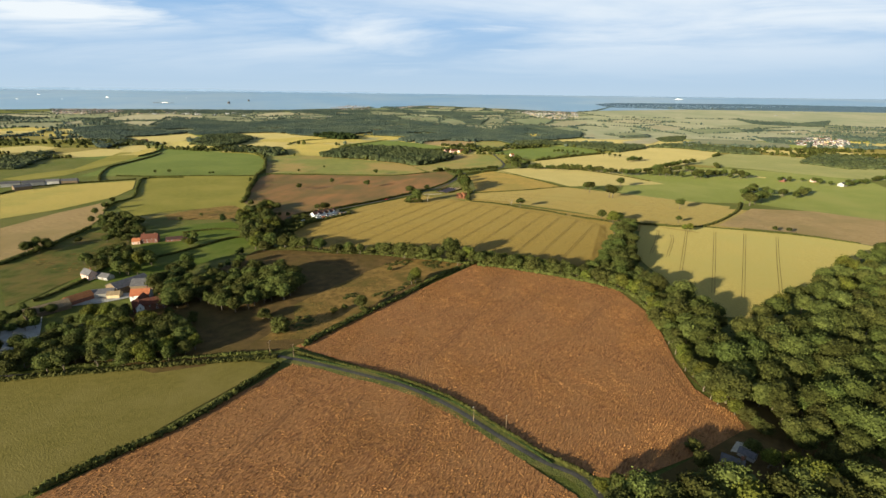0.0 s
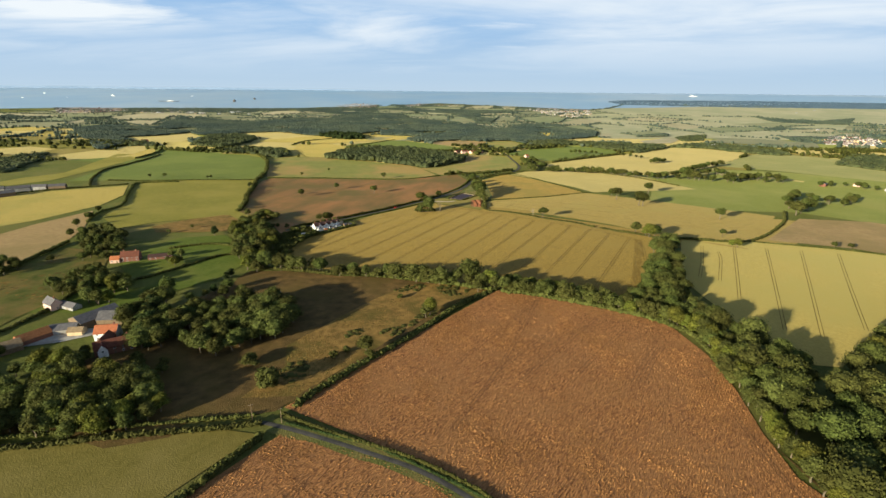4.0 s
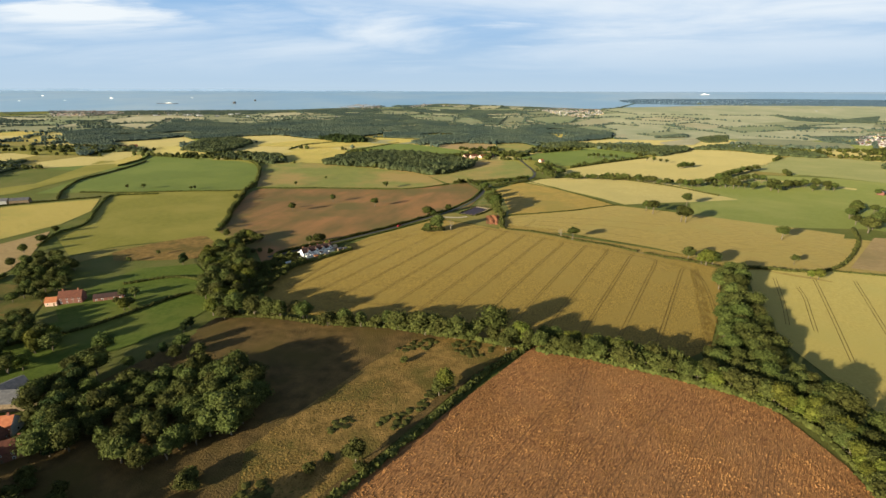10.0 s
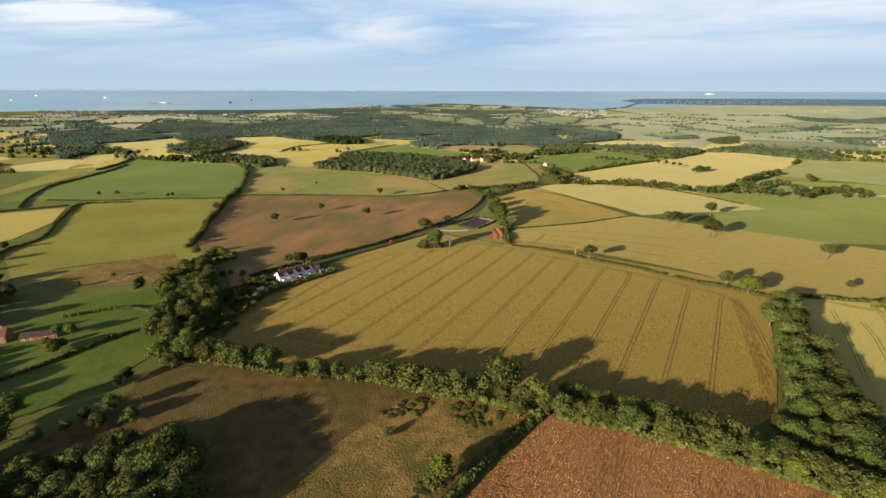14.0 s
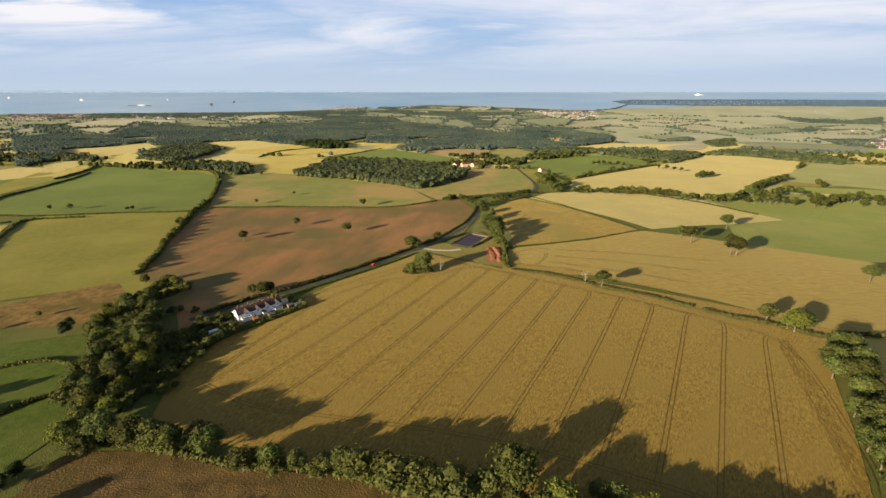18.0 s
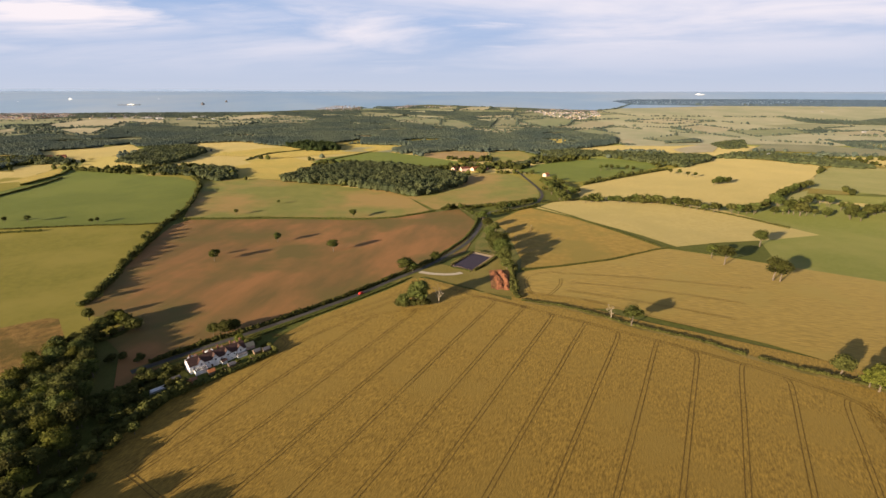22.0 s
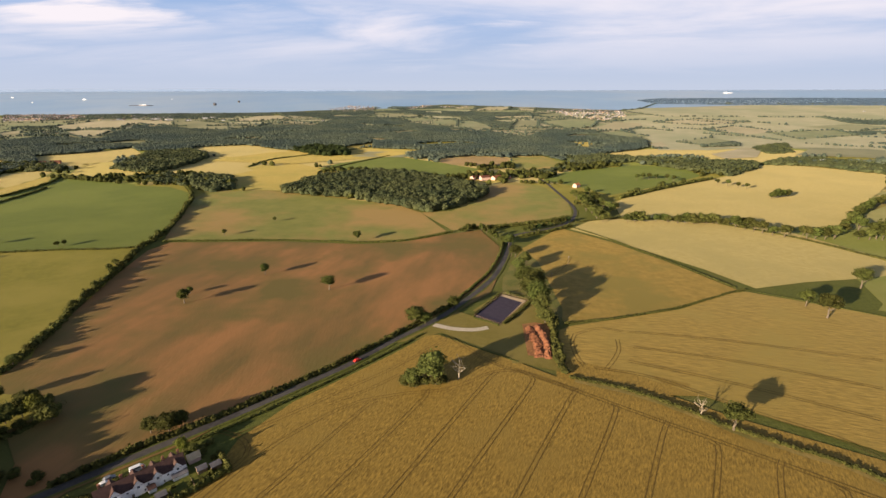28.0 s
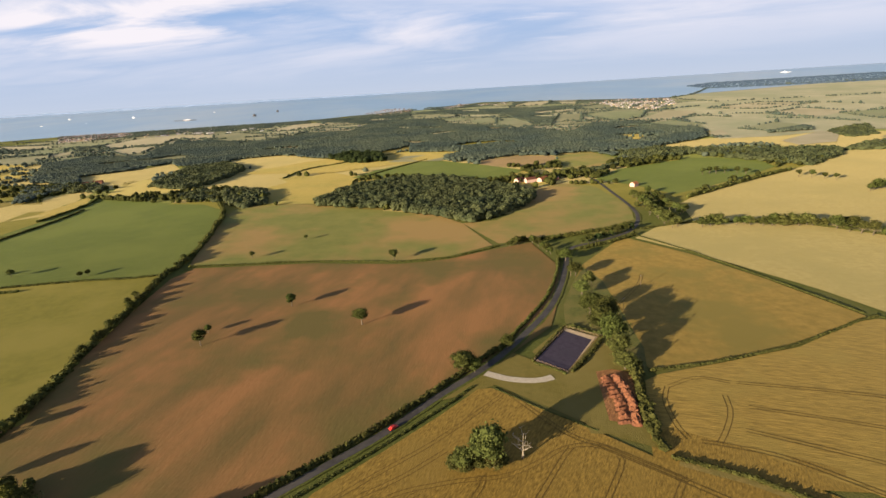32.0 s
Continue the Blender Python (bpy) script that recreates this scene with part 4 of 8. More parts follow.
field("stubble", [(-436.6, 488.7), (-428.6, 555.6), (-410.5, 618.4), (-366.2, 539.8), (-354.2, 503.3), (-349.6, 442.1), (-353.0, 390.3)], "pale stubble field", 0.3)
field("barley_green", [(-674.4, 768.7), (-665.5, 824.6), (-636.7, 876.8), (-711.3, 1145.8), (-622.5, 1080.5), (-608.2, 879.0), (-604.8, 805.8), (-633.1, 761.1)], "light green field by the sheds", 0.3)
field("wheat_pale", [(-814.8, 1093.2), (-788.2, 1184.5), (-687.1, 1170.9), (-651.3, 1087.8), (-740.3, 1022.9)], "small golden field", 0.3)
field("wheat_pale", [(-1027.8, 1184.6), (-991.0, 1239.4), (-897.9, 1197.8), (-887.4, 1107.4), (-940.3, 1081.7)], "golden strip by the woods", 0.3)
field("dry_grass", [(-302.5, 552.1), (-283.6, 580.3), (-251.4, 606.0), (-225.1, 604.0), (-203.0, 592.0), (-200.0, 541.1), (-247.9, 531.9), (-286.8, 531.0)], "tawny uncut grass with scrub", 0.31)
field("paddock", [(-261.8, 434.7), (-262.0, 477.2), (-255.6, 511.5), (-212.3, 523.2), (-178.1, 482.8), (-160.1, 436.2), (-167.3, 406.1), (-186.5, 381.2), (-205.6, 372.2)], "close-mown green paddocks with long shadows", 0.3)
field("paddock", [(-294.6, 321.6), (-296.9, 354.8), (-276.0, 381.0), (-257.0, 410.8), (-210.9, 427.9), (-187.2, 369.2), (-196.3, 344.9), (-263.0, 343.8), (-267.5, 302.9)], "green paddock beside the farm", 0.3)
field("rough_green", [(-353.0, 390.3), (-347.0, 438.6), (-336.0, 478.0), (-288.4, 466.8), (-262.0, 410.0), (-258.0, 369.0), (-264.1, 340.0), (-264.8, 315.0), (-272.0, 299.1), (-312.5, 342.7)], "rough sloping pasture with dry patches and scrub", 0.345)
field("meadow", [(-125.9, 251.1), (-143.0, 279.5), (-114.6, 287.9), (-101.8, 369.8), (-72.5, 404.0), (-24.0, 407.9), (25.1, 393.1), (39.1, 387.7), (6.9, 351.8), (-35.8, 292.8), (-62.7, 255.1), (-75.4, 244.1), (-102.8, 241.9)], "rough dry meadow with brambles", 0.3)
field("meadow", [(-154.7, 386.3), (-137.9, 406.4), (-115.1, 415.5), (-69.8, 404.8), (-28.1, 394.1), (-36.0, 359.5), (-63.8, 323.3), (-99.8, 322.6), (-94.3, 345.2), (-94.1, 366.1)], "rough dry grass below the hedgerow", 0.28)
field("tilled", [(-66.8, 249.2), (-35.2, 288.7), (7.2, 340.7), (46.2, 387.7), (71.5, 382.6), (113.3, 362.1), (144.3, 335.2), (151.2, 299.6), (149.2, 268.3), (143.2, 236.1), (141.1, 209.8), (149.5, 190.1), (148.9, 180.3), (124.2, 166.0), (88.4, 150.5), (75.9, 151.5), (57.1, 165.4), (35.9, 184.8), (10.3, 208.2), (-25.9, 228.2)], "freshly tilled brown field with clods and dead stalks", 0.3)
field("tilled", [(-66.5, 225.1), (-62.2, 230.6), (-24.4, 218.7), (-0.7, 208.1), (20.9, 190.7), (39.3, 170.2), (54.7, 153.0), (65.0, 142.7), (75.0, 90.0), (0.0, 20.0), (-250.0, -60.0), (-127.3, 141.2), (-106.2, 167.2), (-84.6, 198.1)], "brown tilled field with lines of dead stalks", 0.3)
field("pasture", [(-203.6, 214.5), (-166.2, 221.2), (-126.1, 227.1), (-87.1, 233.2), (-71.7, 230.5), (-90.8, 200.2), (-109.5, 168.9), (-130.5, 142.7), (-220.0, 90.0), (-400.0, 120.0), (-171.8, 177.1)], "short grazed olive green pasture", 0.3)
field("barley_green", [(-251.3, 615.3), (-234.6, 610.4), (-221.8, 607.9), (-206.4, 606.6), (-194.6, 595.6), (-195.2, 584.5), (-202.3, 576.8), (-212.0, 569.5)], "small yellow-green field below the hedge", 0.39)
field("meadow", [(-167.4, 303.2), (-156.4, 314.6), (-119.4, 283.7), (-90.4, 279.5), (-77.0, 279.7), (-83.4, 255.3), (-105.0, 241.3), (-108.4, 227.8), (-130.9, 220.7), (-147.2, 225.9), (-164.6, 231.3), (-204.6, 277.9), (-192.4, 282.7)], "trodden brown grass round the farmyard", 0.33)
field("wheat_green", [(-521, 1399), (-425, 1533), (-259, 1625), (-64, 1574), (-144, 1462), (-318, 1360)], "pale meadow among the woods", 1.0)
field("meadow", [(-164.3, 372.6), (-153.2, 389.4), (-151.7, 404.3), (-123.1, 405.9), (-77.3, 404.8), (-30.8, 391.6), (-3.2, 379.6), (-2.8, 351.3), (-69.7, 323.8), (-124.2, 337.4)], "rough dry grass beside the copse", 0.27)
field("meadow", [(141.7, 236.1), (147.1, 205.2), (166.5, 205.5), (187.5, 192.6), (198.7, 166.8), (178.2, 143.1), (101.8, 142.5), (89.5, 147.7), (124.2, 166.0), (148.9, 180.3)], "leafy ground round the cottage below the wood", 0.27)
field("pasture", [(-38.6, 656.9), (-10.2, 706.2), (12.1, 687.4), (26.1, 678.8), (40.2, 670.7), (35.2, 638.3), (48.8, 634.4), (52.7, 621.7), (36.8, 629.1), (10.2, 651.2), (-11.8, 668.9), (-25.3, 660.9)], "rough olive grass between track and wheat", 0.27)
field("wheat_tan", [(340.1, 604.2), (387.9, 602.2), (411.4, 588.3), (324.3, 491.0), (303.4, 499.1), (282.9, 512.9)], "wheat at the field corner", 0.25)
field("wheat_rows", [(53.2, 641.6), (76.5, 627.7), (99.2, 616.0), (115.2, 608.5), (110.7, 601.9), (90.1, 603.1), (70.7, 614.3), (51.6, 626.2)], "strip of wheat beside the ditch", 0.255)
field("meadow", [(-153.6, 405.7), (-148.9, 422.1), (-117.7, 422.5), (-85.2, 414.0), (-51.4, 409.2), (-19.3, 405.1), (-18.4, 395.6), (-67.4, 402.5), (-112.0, 411.9), (-145.7, 395.1)], "rough dry grass below the hedgerow", 0.262)
field("pasture", [(-329.3, 539.8), (-308.9, 567.3), (-252.7, 595.1), (-222.8, 611.1), (-216.7, 594.2), (-246.2, 575.0), (-297.1, 551.1), (-315.7, 523.4)], "rough grass along the barley", 0.27)

# roads
ribbon("road", [(-158.5, 540.2), (-150.3, 548.0), (-130.1, 566.6), (-105.4, 588.7), (-82.2, 611.5), (-59.2, 634.6), (-38.3, 661.1), (-14.5, 688.4), (6.0, 721.7), (24.3, 758.0), (36.7, 798.5), (45.7, 839.0), (55.7, 880.4), (87.2, 900.1), (119.7, 929.0), (137.8, 972.9), (143.2, 1020.5), (140.7, 1098.6), (135.7, 1187.2), (119.2, 1263.1), (74, 1313)], 4.0, M["asphalt"], 0.42, crown=0.06, label='narrow grey country road', category='road', kind='structure')
ribbon("verge", [(-158.5, 540.2), (-150.3, 548.0), (-130.1, 566.6), (-105.4, 588.7), (-82.2, 611.5), (-59.2, 634.6), (-38.3, 661.1), (-14.5, 688.4), (6.0, 721.7), (24.3, 758.0), (36.7, 798.5), (45.7, 839.0), (55.7, 880.4), (87.2, 900.1), (119.7, 929.0), (137.8, 972.9), (143.2, 1020.5)], 6.6, M["grass"], 0.36, wobble=0.5, label='grassy road verge', category='verge', kind='structure')
ribbon("lane", [(-230.0, 214.0), (-205.3, 216.5), (-153.6, 224.0), (-99.1, 233.0), (-76.6, 238.0), (-68.6, 236.9), (-50.3, 230.8), (-24.7, 220.7), (-0.9, 210.0), (21.0, 194.0), (39.8, 174.8), (56.0, 159.7), (70.8, 148.6), (82.0, 118.0), (110.0, 95.0), (150.0, 60.0), (220.0, 20.0)], 2.3, M["asphalt"], 0.42, crown=0.05, label='narrow grey lane between hedges', category='road', kind='structure')
ribbon("verge", [(-68.6, 236.9), (-50.3, 230.8), (-24.7, 220.7), (-0.9, 210.0), (21.0, 194.0), (39.8, 174.8), (56.0, 159.7), (70.8, 148.6), (82.0, 118.0), (110.0, 95.0), (150.0, 60.0)], 9.0, M["verge"], 0.36, wobble=0.6, label='grassy lane verge', category='verge', kind='structure')
ribbon("track", [(-16.7, 679.5), (-5.5, 673.5), (8.0, 671.3), (17.6, 674.7)], 4.5, M["gravel"], 0.46, label='pale gravel farm entrance', category='track', kind='structure')
ribbon("verge", [(54.5, 615.6), (76.5, 605.3), (94.6, 592.6), (112.4, 576.8), (126.8, 567.5), (143.6, 556.9), (158.8, 542.1), (164.4, 538.9), (178.2, 528.8), (193.4, 520.2), (211.6, 508.2), (222.9, 502.1)], 4.2, M["dry_verge"], 0.375, wobble=0.5, label='dry pale grass strip along the ditch', category='verge', kind='structure')

# hedges
hedge([(-70.6, 228.8), (-84.9, 198.9), (-99.3, 176.0), (-113.5, 160.6), (-129.7, 141.7)], width=3.2, height=2.7, dense=16)
hedge([(-202.0, 212.6), (-165.5, 220.2), (-126.4, 227.6), (-93.1, 233.1), (-73.1, 236.8)], width=2.8, height=2.3, dense=14)
hedge([(-208.8, 220.6), (-157.1, 229.5), (-101.5, 238.9), (-78.2, 242.8)], width=2.0, height=1.6, dense=10)
hedge([(-61.4, 250.5), (-46.6, 272.9), (-15.6, 313.4), (15.6, 357.6), (43.8, 387.7)], width=3.4, height=2.8, dense=16)
hedge([(-61.8, 237.9), (-36.9, 229.6), (-21.9, 224.0), (-7.5, 216.4), (6.2, 208.1), (19.0, 200.2), (30.8, 190.1), (41.4, 179.2), (50.9, 169.0), (59.3, 158.8)], width=1.5, height=0.9, dense=10, leaf='leaf_dark', label='dark overgrown bank beside the lane')
hedge([(-66.1, 244.2), (-44.9, 233.7), (-25.5, 225.5), (-1.2, 214.9), (21.1, 200.1), (40.4, 180.3), (56.9, 164.4), (71.9, 152.6)], width=1.6, height=1.5, dense=10)
hedge([(-153.7, 549.6), (-133.9, 568.9), (-106.9, 591.9), (-83.5, 615.4), (-60.3, 639.9), (-38.9, 666.9), (-20.0, 691.2), (-11.3, 703.2)], width=3.0, height=2.8, dense=14)
hedge([(-113.2, 574.2), (-102.5, 582.1), (-80.0, 604.4), (-57.7, 627.2), (-37.0, 650.3), (-22.9, 667.6)], width=1.5, height=1.0, dense=12)
hedge([(-9.4, 703.1), (6.4, 735.6), (23.2, 773.7), (34.8, 814.3), (42.3, 857.6)], width=2.4, height=2.0, dense=10)
hedge([(5.3, 909.5), (41.4, 911.6), (92.2, 930.0), (123.5, 946.4)], width=3.5, height=4.0, dense=14)
hedge([(60.8, 876.0), (91.4, 891.2), (119.0, 912.4)], width=3.0, height=3.5, dense=12)
hedge([(-242.4, 626.6), (-243.3, 634.5), (-250.8, 669.0), (-264.0, 707.5), (-280.3, 772.6), (-300.3, 843.1), (-305.1, 889.7), (-345.8, 1020.2), (-378.4, 1088.0), (-405.7, 1127.9)], width=5.0, height=3.8, dense=16, rough=0.6)
tree_row([(-243.3, 634.5), (-250.8, 669.0), (-264.0, 707.5), (-280.3, 772.6), (-300.3, 843.1), (-305.1, 889.7)], 16, ['ash', 'bush', 'oak'], 5, 8, 520, "trees in the field hedge", spread=2, skip=0.25)
hedge([(-520.0, 812.0), (-454.7, 813.5), (-404.5, 823.8), (-365.3, 832.5), (-329.4, 836.9), (-303.7, 845.6)], width=2.4, height=1.8, dense=8)
hedge([(-291.3, 865.3), (-176.6, 875.2), (-95.3, 866.7), (-51.2, 871.9), (-6.6, 897.3)], width=2.0, height=1.8, dense=8)
hedge([(-623.6, 1052.8), (-627.3, 1099.0), (-639.1, 1161.3), (-668.9, 1223.4)], width=3, height=3, dense=8)
hedge([(-604.9, 1202.0), (-529.7, 1202.7), (-447.5, 1173.1)], width=3, height=3, dense=8)
hedge([(62.9, 677.6), (99.4, 685.6), (140.2, 700.1), (186.4, 726.2), (201.0, 733.0)], width=1.8, height=1.3, dense=8)
hedge([(119.0, 912.4), (149.3, 857.0), (175.6, 793.0), (196.2, 737.2)], width=1.6, height=1.0, dense=6, label='low grassy hedge bank')
hedge([(58.8, 682.5), (52.5, 658.8), (49.7, 636.6), (51.2, 622.7)], width=3.5, height=2.4, dense=14)
hedge([(53.0, 618.2), (75.0, 607.9), (93.1, 595.2), (110.9, 579.4), (125.3, 570.1), (142.1, 559.5), (157.3, 544.7)], width=2.2, height=1.5, dense=12, label='dark overgrown ditch bank between wheat fields')
hedge([(162.9, 541.5), (176.7, 531.4), (191.9, 522.8), (210.1, 510.8), (221.4, 504.7)], width=2.2, height=1.7, dense=12, label='dark overgrown ditch bank between wheat fields')
hedge([(201.0, 733.0), (236.6, 709.5), (264.6, 690.9)], width=1.0, height=0.7, dense=6, label='thin low bank of grass')
hedge([(227.5, 510.4), (293.9, 508.8), (370.7, 579.2), (414.3, 642.2)], width=3, height=2.2, dense=8)
hedge([(293.9, 508.8), (377.4, 487.8), (426.0, 460.7)], width=2.2, height=1.5, dense=6)
hedge([(-381.4, 567.6), (-395.1, 606.3), (-395.6, 649.3), (-422.7, 701.7), (-448.6, 754.2), (-460.8, 790.8), (-409.6, 808.3)], width=3, height=2.5, dense=8)
hedge([(-519.2, 768.4), (-553.8, 824.0), (-588.8, 904.2), (-591.7, 968.2), (-598.3, 1056.5), (-611.6, 1118.7)], width=3, height=2.4, dense=8)
hedge([(-577.7, 654.8), (-579.7, 694.8), (-555.9, 727.4), (-472.2, 784.0)], width=2.6, height=2.0, dense=6)
hedge([(-259.9, 307.7), (-252.1, 346.3), (-253.3, 381.5), (-221.1, 408.3), (-191.3, 454.9), (-173.2, 464.6)], width=2.6, height=2.2, dense=8)
hedge([(-343.7, 379.3), (-341.8, 424.9), (-346.7, 492.3)], width=3.5, height=3, dense=8)
hedge([(-243.3, 477.6), (-214.3, 491.8), (-186.7, 484.5)], width=2.4, height=2.2, dense=8)
hedge([(-390, 1324), (-380, 1415), (-311, 1504), (-228, 1605)], width=3, height=3, dense=6)
hedge([(-235.2, 1222.9), (-234.9, 1299.1), (-145, 1486)], width=2.5, height=2, dense=5)
hedge([(217.7, 1053.6), (305.6, 1123.6), (407.6, 1198.6)], width=5, height=5, dense=10)
hedge([(129.4, 931.2), (183.1, 945.6), (253.9, 936.0), (290.7, 913.0), (330.0, 866.3), (359.3, 805.8)], width=2.5, height=2.0, dense=6)

# lone trees
for k, x, y, h in [('fieldoak', -193.2, 718.9, 11.5), ('fieldoak', -157.3, 776.4, 10.5), ('fieldoak', -97.0, 742.9, 12.0), ('fieldoak', -100.0, 870.7, 11.5), ('fieldoak', -240.7, 888.2, 7.5), ('fieldoak', -208.1, 944.5, 6.0), ('oak', -28.3, 681.4, 12.2), ('oak', -22.2, 680.7, 8.5), ('oak', -4.9, 703.1, 9.5)]:
    plant(k, x, y, h, "oaks in the brown field")
for k, x, y, h in [('ash', -133.5, 579.4, 8.8), ('oak', -125.6, 579.4, 10.2), ('oak', -122.2, 583.1, 8.8), ('bright', -113.6, 568.2, 7.0)]:
    plant(k, x, y, h, "trees across the road from the cottages")
for k, x, y, h in [('ash', -24.6, 612.6, 10.5), ('bush', -27.4, 613.4, 6.0), ('bush', -23.0, 611.4, 5.5), ('ash', -14.2, 615.0, 17.5), ('ash', -16.9, 616.2, 15.0), ('bush', -13.0, 613.2, 6.5), ('bush', -18.4, 613.2, 5.5), ('bush', -9.6, 615.2, 4.5)]:
    plant(k, x, y, h, "copse in the wheat")
for k, x, y, h in [('fieldoak', 110.6, 578.4, 13.0), ('fieldoak', 287.5, 740.8, 15.8), ('fieldoak', 225.0, 705.5, 12.2), ('fieldoak', 225.5, 687.3, 16.8), ('fieldoak', 241.9, 652.2, 18.2), ('fieldoak', 245.6, 649.8, 17.0)]:
    plant(k, x, y, h, "oaks along the wheat fields")
for k, x, y, h in [('ash', 191.6, 525.0, 13.0), ('bright', 198.5, 516.6, 9.8), ('bright', 200.5, 513.3, 14.2), ('oak', 206.4, 514.8, 12.2), ('fieldoak', 309.7, 592.4, 13.5), ('bright', 267.6, 491.5, 7.5), ('bright', 272.1, 489.2, 9.2)]:
    plant(k, x, y, h, "field oaks in the wheat")
for k, x, y, h in [('ash', 416.5, 625.6, 18.0), ('oak', 447.2, 649.5, 17.0), ('ash', 431.2, 638.5, 16.8), ('fieldoak', 475.4, 712.5, 11.5), ('fieldoak', 503.7, 696.1, 9.8), ('oak', 513.8, 679.7, 11.0), ('oak', 454.1, 845.6, 15.5), ('fieldoak', 459.1, 837.0, 12.0), ('oak', 433.1, 853.7, 8.8), ('oak', 508.6, 885.6, 9.0), ('oak', 514.1, 876.1, 9.0), ('oak', 515.2, 848.3, 10.2), ('ash', 537.0, 849.2, 8.8), ('oak', 403.2, 871.0, 19.2), ('ash', 409.9, 861.8, 17.5), ('oak', 409.5, 901.5, 16.5)]:
    plant(k, x, y, h, "oaks in the green pasture")
for k, x, y, h in [('fieldoak', -472.0, 840.7, 7.0), ('fieldoak', -449.4, 843.3, 8.0), ('fieldoak', -379.2, 841.3, 6.0), ('fieldoak', -198.2, 736.3, 6.0), ('fieldoak', 275.8, 522.6, 8.0), ('fieldoak', 364.3, 494.9, 7.0), ('fieldoak', 377.2, 491.9, 7.0)]:
    plant(k, x, y, h, "hedgerow oaks")
for k, x, y, h in [('ash', -376.1, 846.6, 6.5), ('ash', -289.4, 782.6, 7.0), ('ash', -293.7, 796.3, 6.0)]:
    plant(k, x, y, h, "hedgerow trees")
for k, x, y, h in [('ash', -199.6, 595.6, 12.0), ('bright', -194.1, 592.9, 11.0), ('ash', -221.2, 602.0, 9.0), ('bush', -193.7, 582.5, 5.0), ('bush', -197.0, 577.7, 5.0), ('bush', -202.9, 573.0, 6.0), ('bush', -205.1, 567.6, 6.0)]:
    plant(k, x, y, h, "trees on the grassy bank")
hedge([(-197.6, 604.2), (-190.6, 592.8), (-191.0, 581.5), (-199.0, 573.9), (-209.0, 565.9)], width=3.2, height=2.4, dense=12, rough=0.5)

# trees by the riding arena
for k, x, y, h in [('oak', 48.9, 813.4, 11.2), ('ash', 46.9, 773.6, 12.5), ('oak', 46.6, 744.6, 15.0), ('oak', 47.9, 719.4, 17.5), ('oak', 49.9, 702.8, 18.8), ('ash', 50.6, 689.5, 15.0), ('oak', 53.9, 732.9, 16.2), ('ash', 54.5, 790.0, 12.5), ('bush', 51.3, 679.6, 10.0), ('oak', 46.7, 847.9, 11.2)]:
    plant(k, x, y, h, "trees beside the riding arena")
tree_row([(2.2, 896.6), (23.0, 903.9), (37.7, 867.5), (44.6, 853.6)], 9, ['oak', 'ash'], 6, 9, 31, "roadside trees")
tree_row([(68.6, 892.3), (88.3, 906.8), (119.7, 929.0)], 9, ['oak', 'dark'], 6, 9, 32, "roadside trees")
tree_row([(159.7, 1060.8), (158.5, 1010.8), (157.4, 967.0), (159.2, 928.2)], 7, ['oak', 'ash', 'sycamore'], 9, 13, 33, "trees at the road bend", spread=5)
tree_row([(175.6, 1079.1), (180.4, 1026.6), (184.4, 980.8)], 7, ['oak', 'sycamore'], 7, 11, 34, "trees at the road bend", spread=6)
tree_row([(183.6, 928.1), (216.8, 935.5), (237.4, 926.0), (273.9, 926.6)], 8, ['oak', 'bush'], 9, 13, 35, "hedgerow trees", skip=0.1)
tree_row([(288.2, 908.4), (301.7, 891.4), (314.3, 875.5), (336.8, 868.4)], 9, ['oak', 'ash'], 10, 14, 36, "hedgerow trees", skip=0.2)
tree_row([(341.0, 866.7), (367.1, 873.2), (413.2, 920.4), (480.8, 984.5), (543.0, 1030.2)], 10, ['oak', 'ash'], 10, 14, 37, "hedgerow trees", skip=0.1)
tree_row([(411.1, 1055.5), (430.4, 1062.7), (450.0, 1070.1)], 7, ['oak'], 9, 13, 38, "clump of oaks in the wheat", spread=4)
tree_row([(392.4, 1150.6), (417.7, 1120.4)], 14, ['fieldoak'], 8, 11, 39, "oaks on the field edge")
tree_row([(287.3, 1187.7), (317.8, 1198.0), (336.5, 1178.2)], 12, ['fieldoak'], 9, 12, 40, "oaks in the green field", spread=4)
tree_row([(437.4, 902.0), (484.5, 926.0), (476.5, 863.5), (515.8, 865.3), (548.2, 848.1)], 13, ['fieldoak', 'ash'], 11, 15, 41, "scattered pasture oaks", spread=6)
tree_row([(425.7, 661.7), (481.6, 728.5), (485.5, 707.4), (514.9, 689.6), (555.9, 713.0)], 12, ['fieldoak', 'ash'], 10, 14, 42, "scattered pasture oaks", spread=7)
tree_row([(577.9, 824.4), (628.2, 827.7), (655.2, 787.7), (725.8, 817.6), (789.2, 849.0)], 12, ['oak'], 7, 10, 43, "trees by the far farm", spread=8)
tree_row([(207.5, 933.6), (258.4, 922.5), (310.7, 920.0)], 10, ['oak', 'bush'], 7, 10, 44, "hedgerow trees")
tree_row([(331.4, 887.3), (394.9, 867.7), (469.4, 856.2), (550.1, 893.3)], 11, ['oak', 'ash'], 9, 13, 45, "hedgerow trees", skip=0.15)

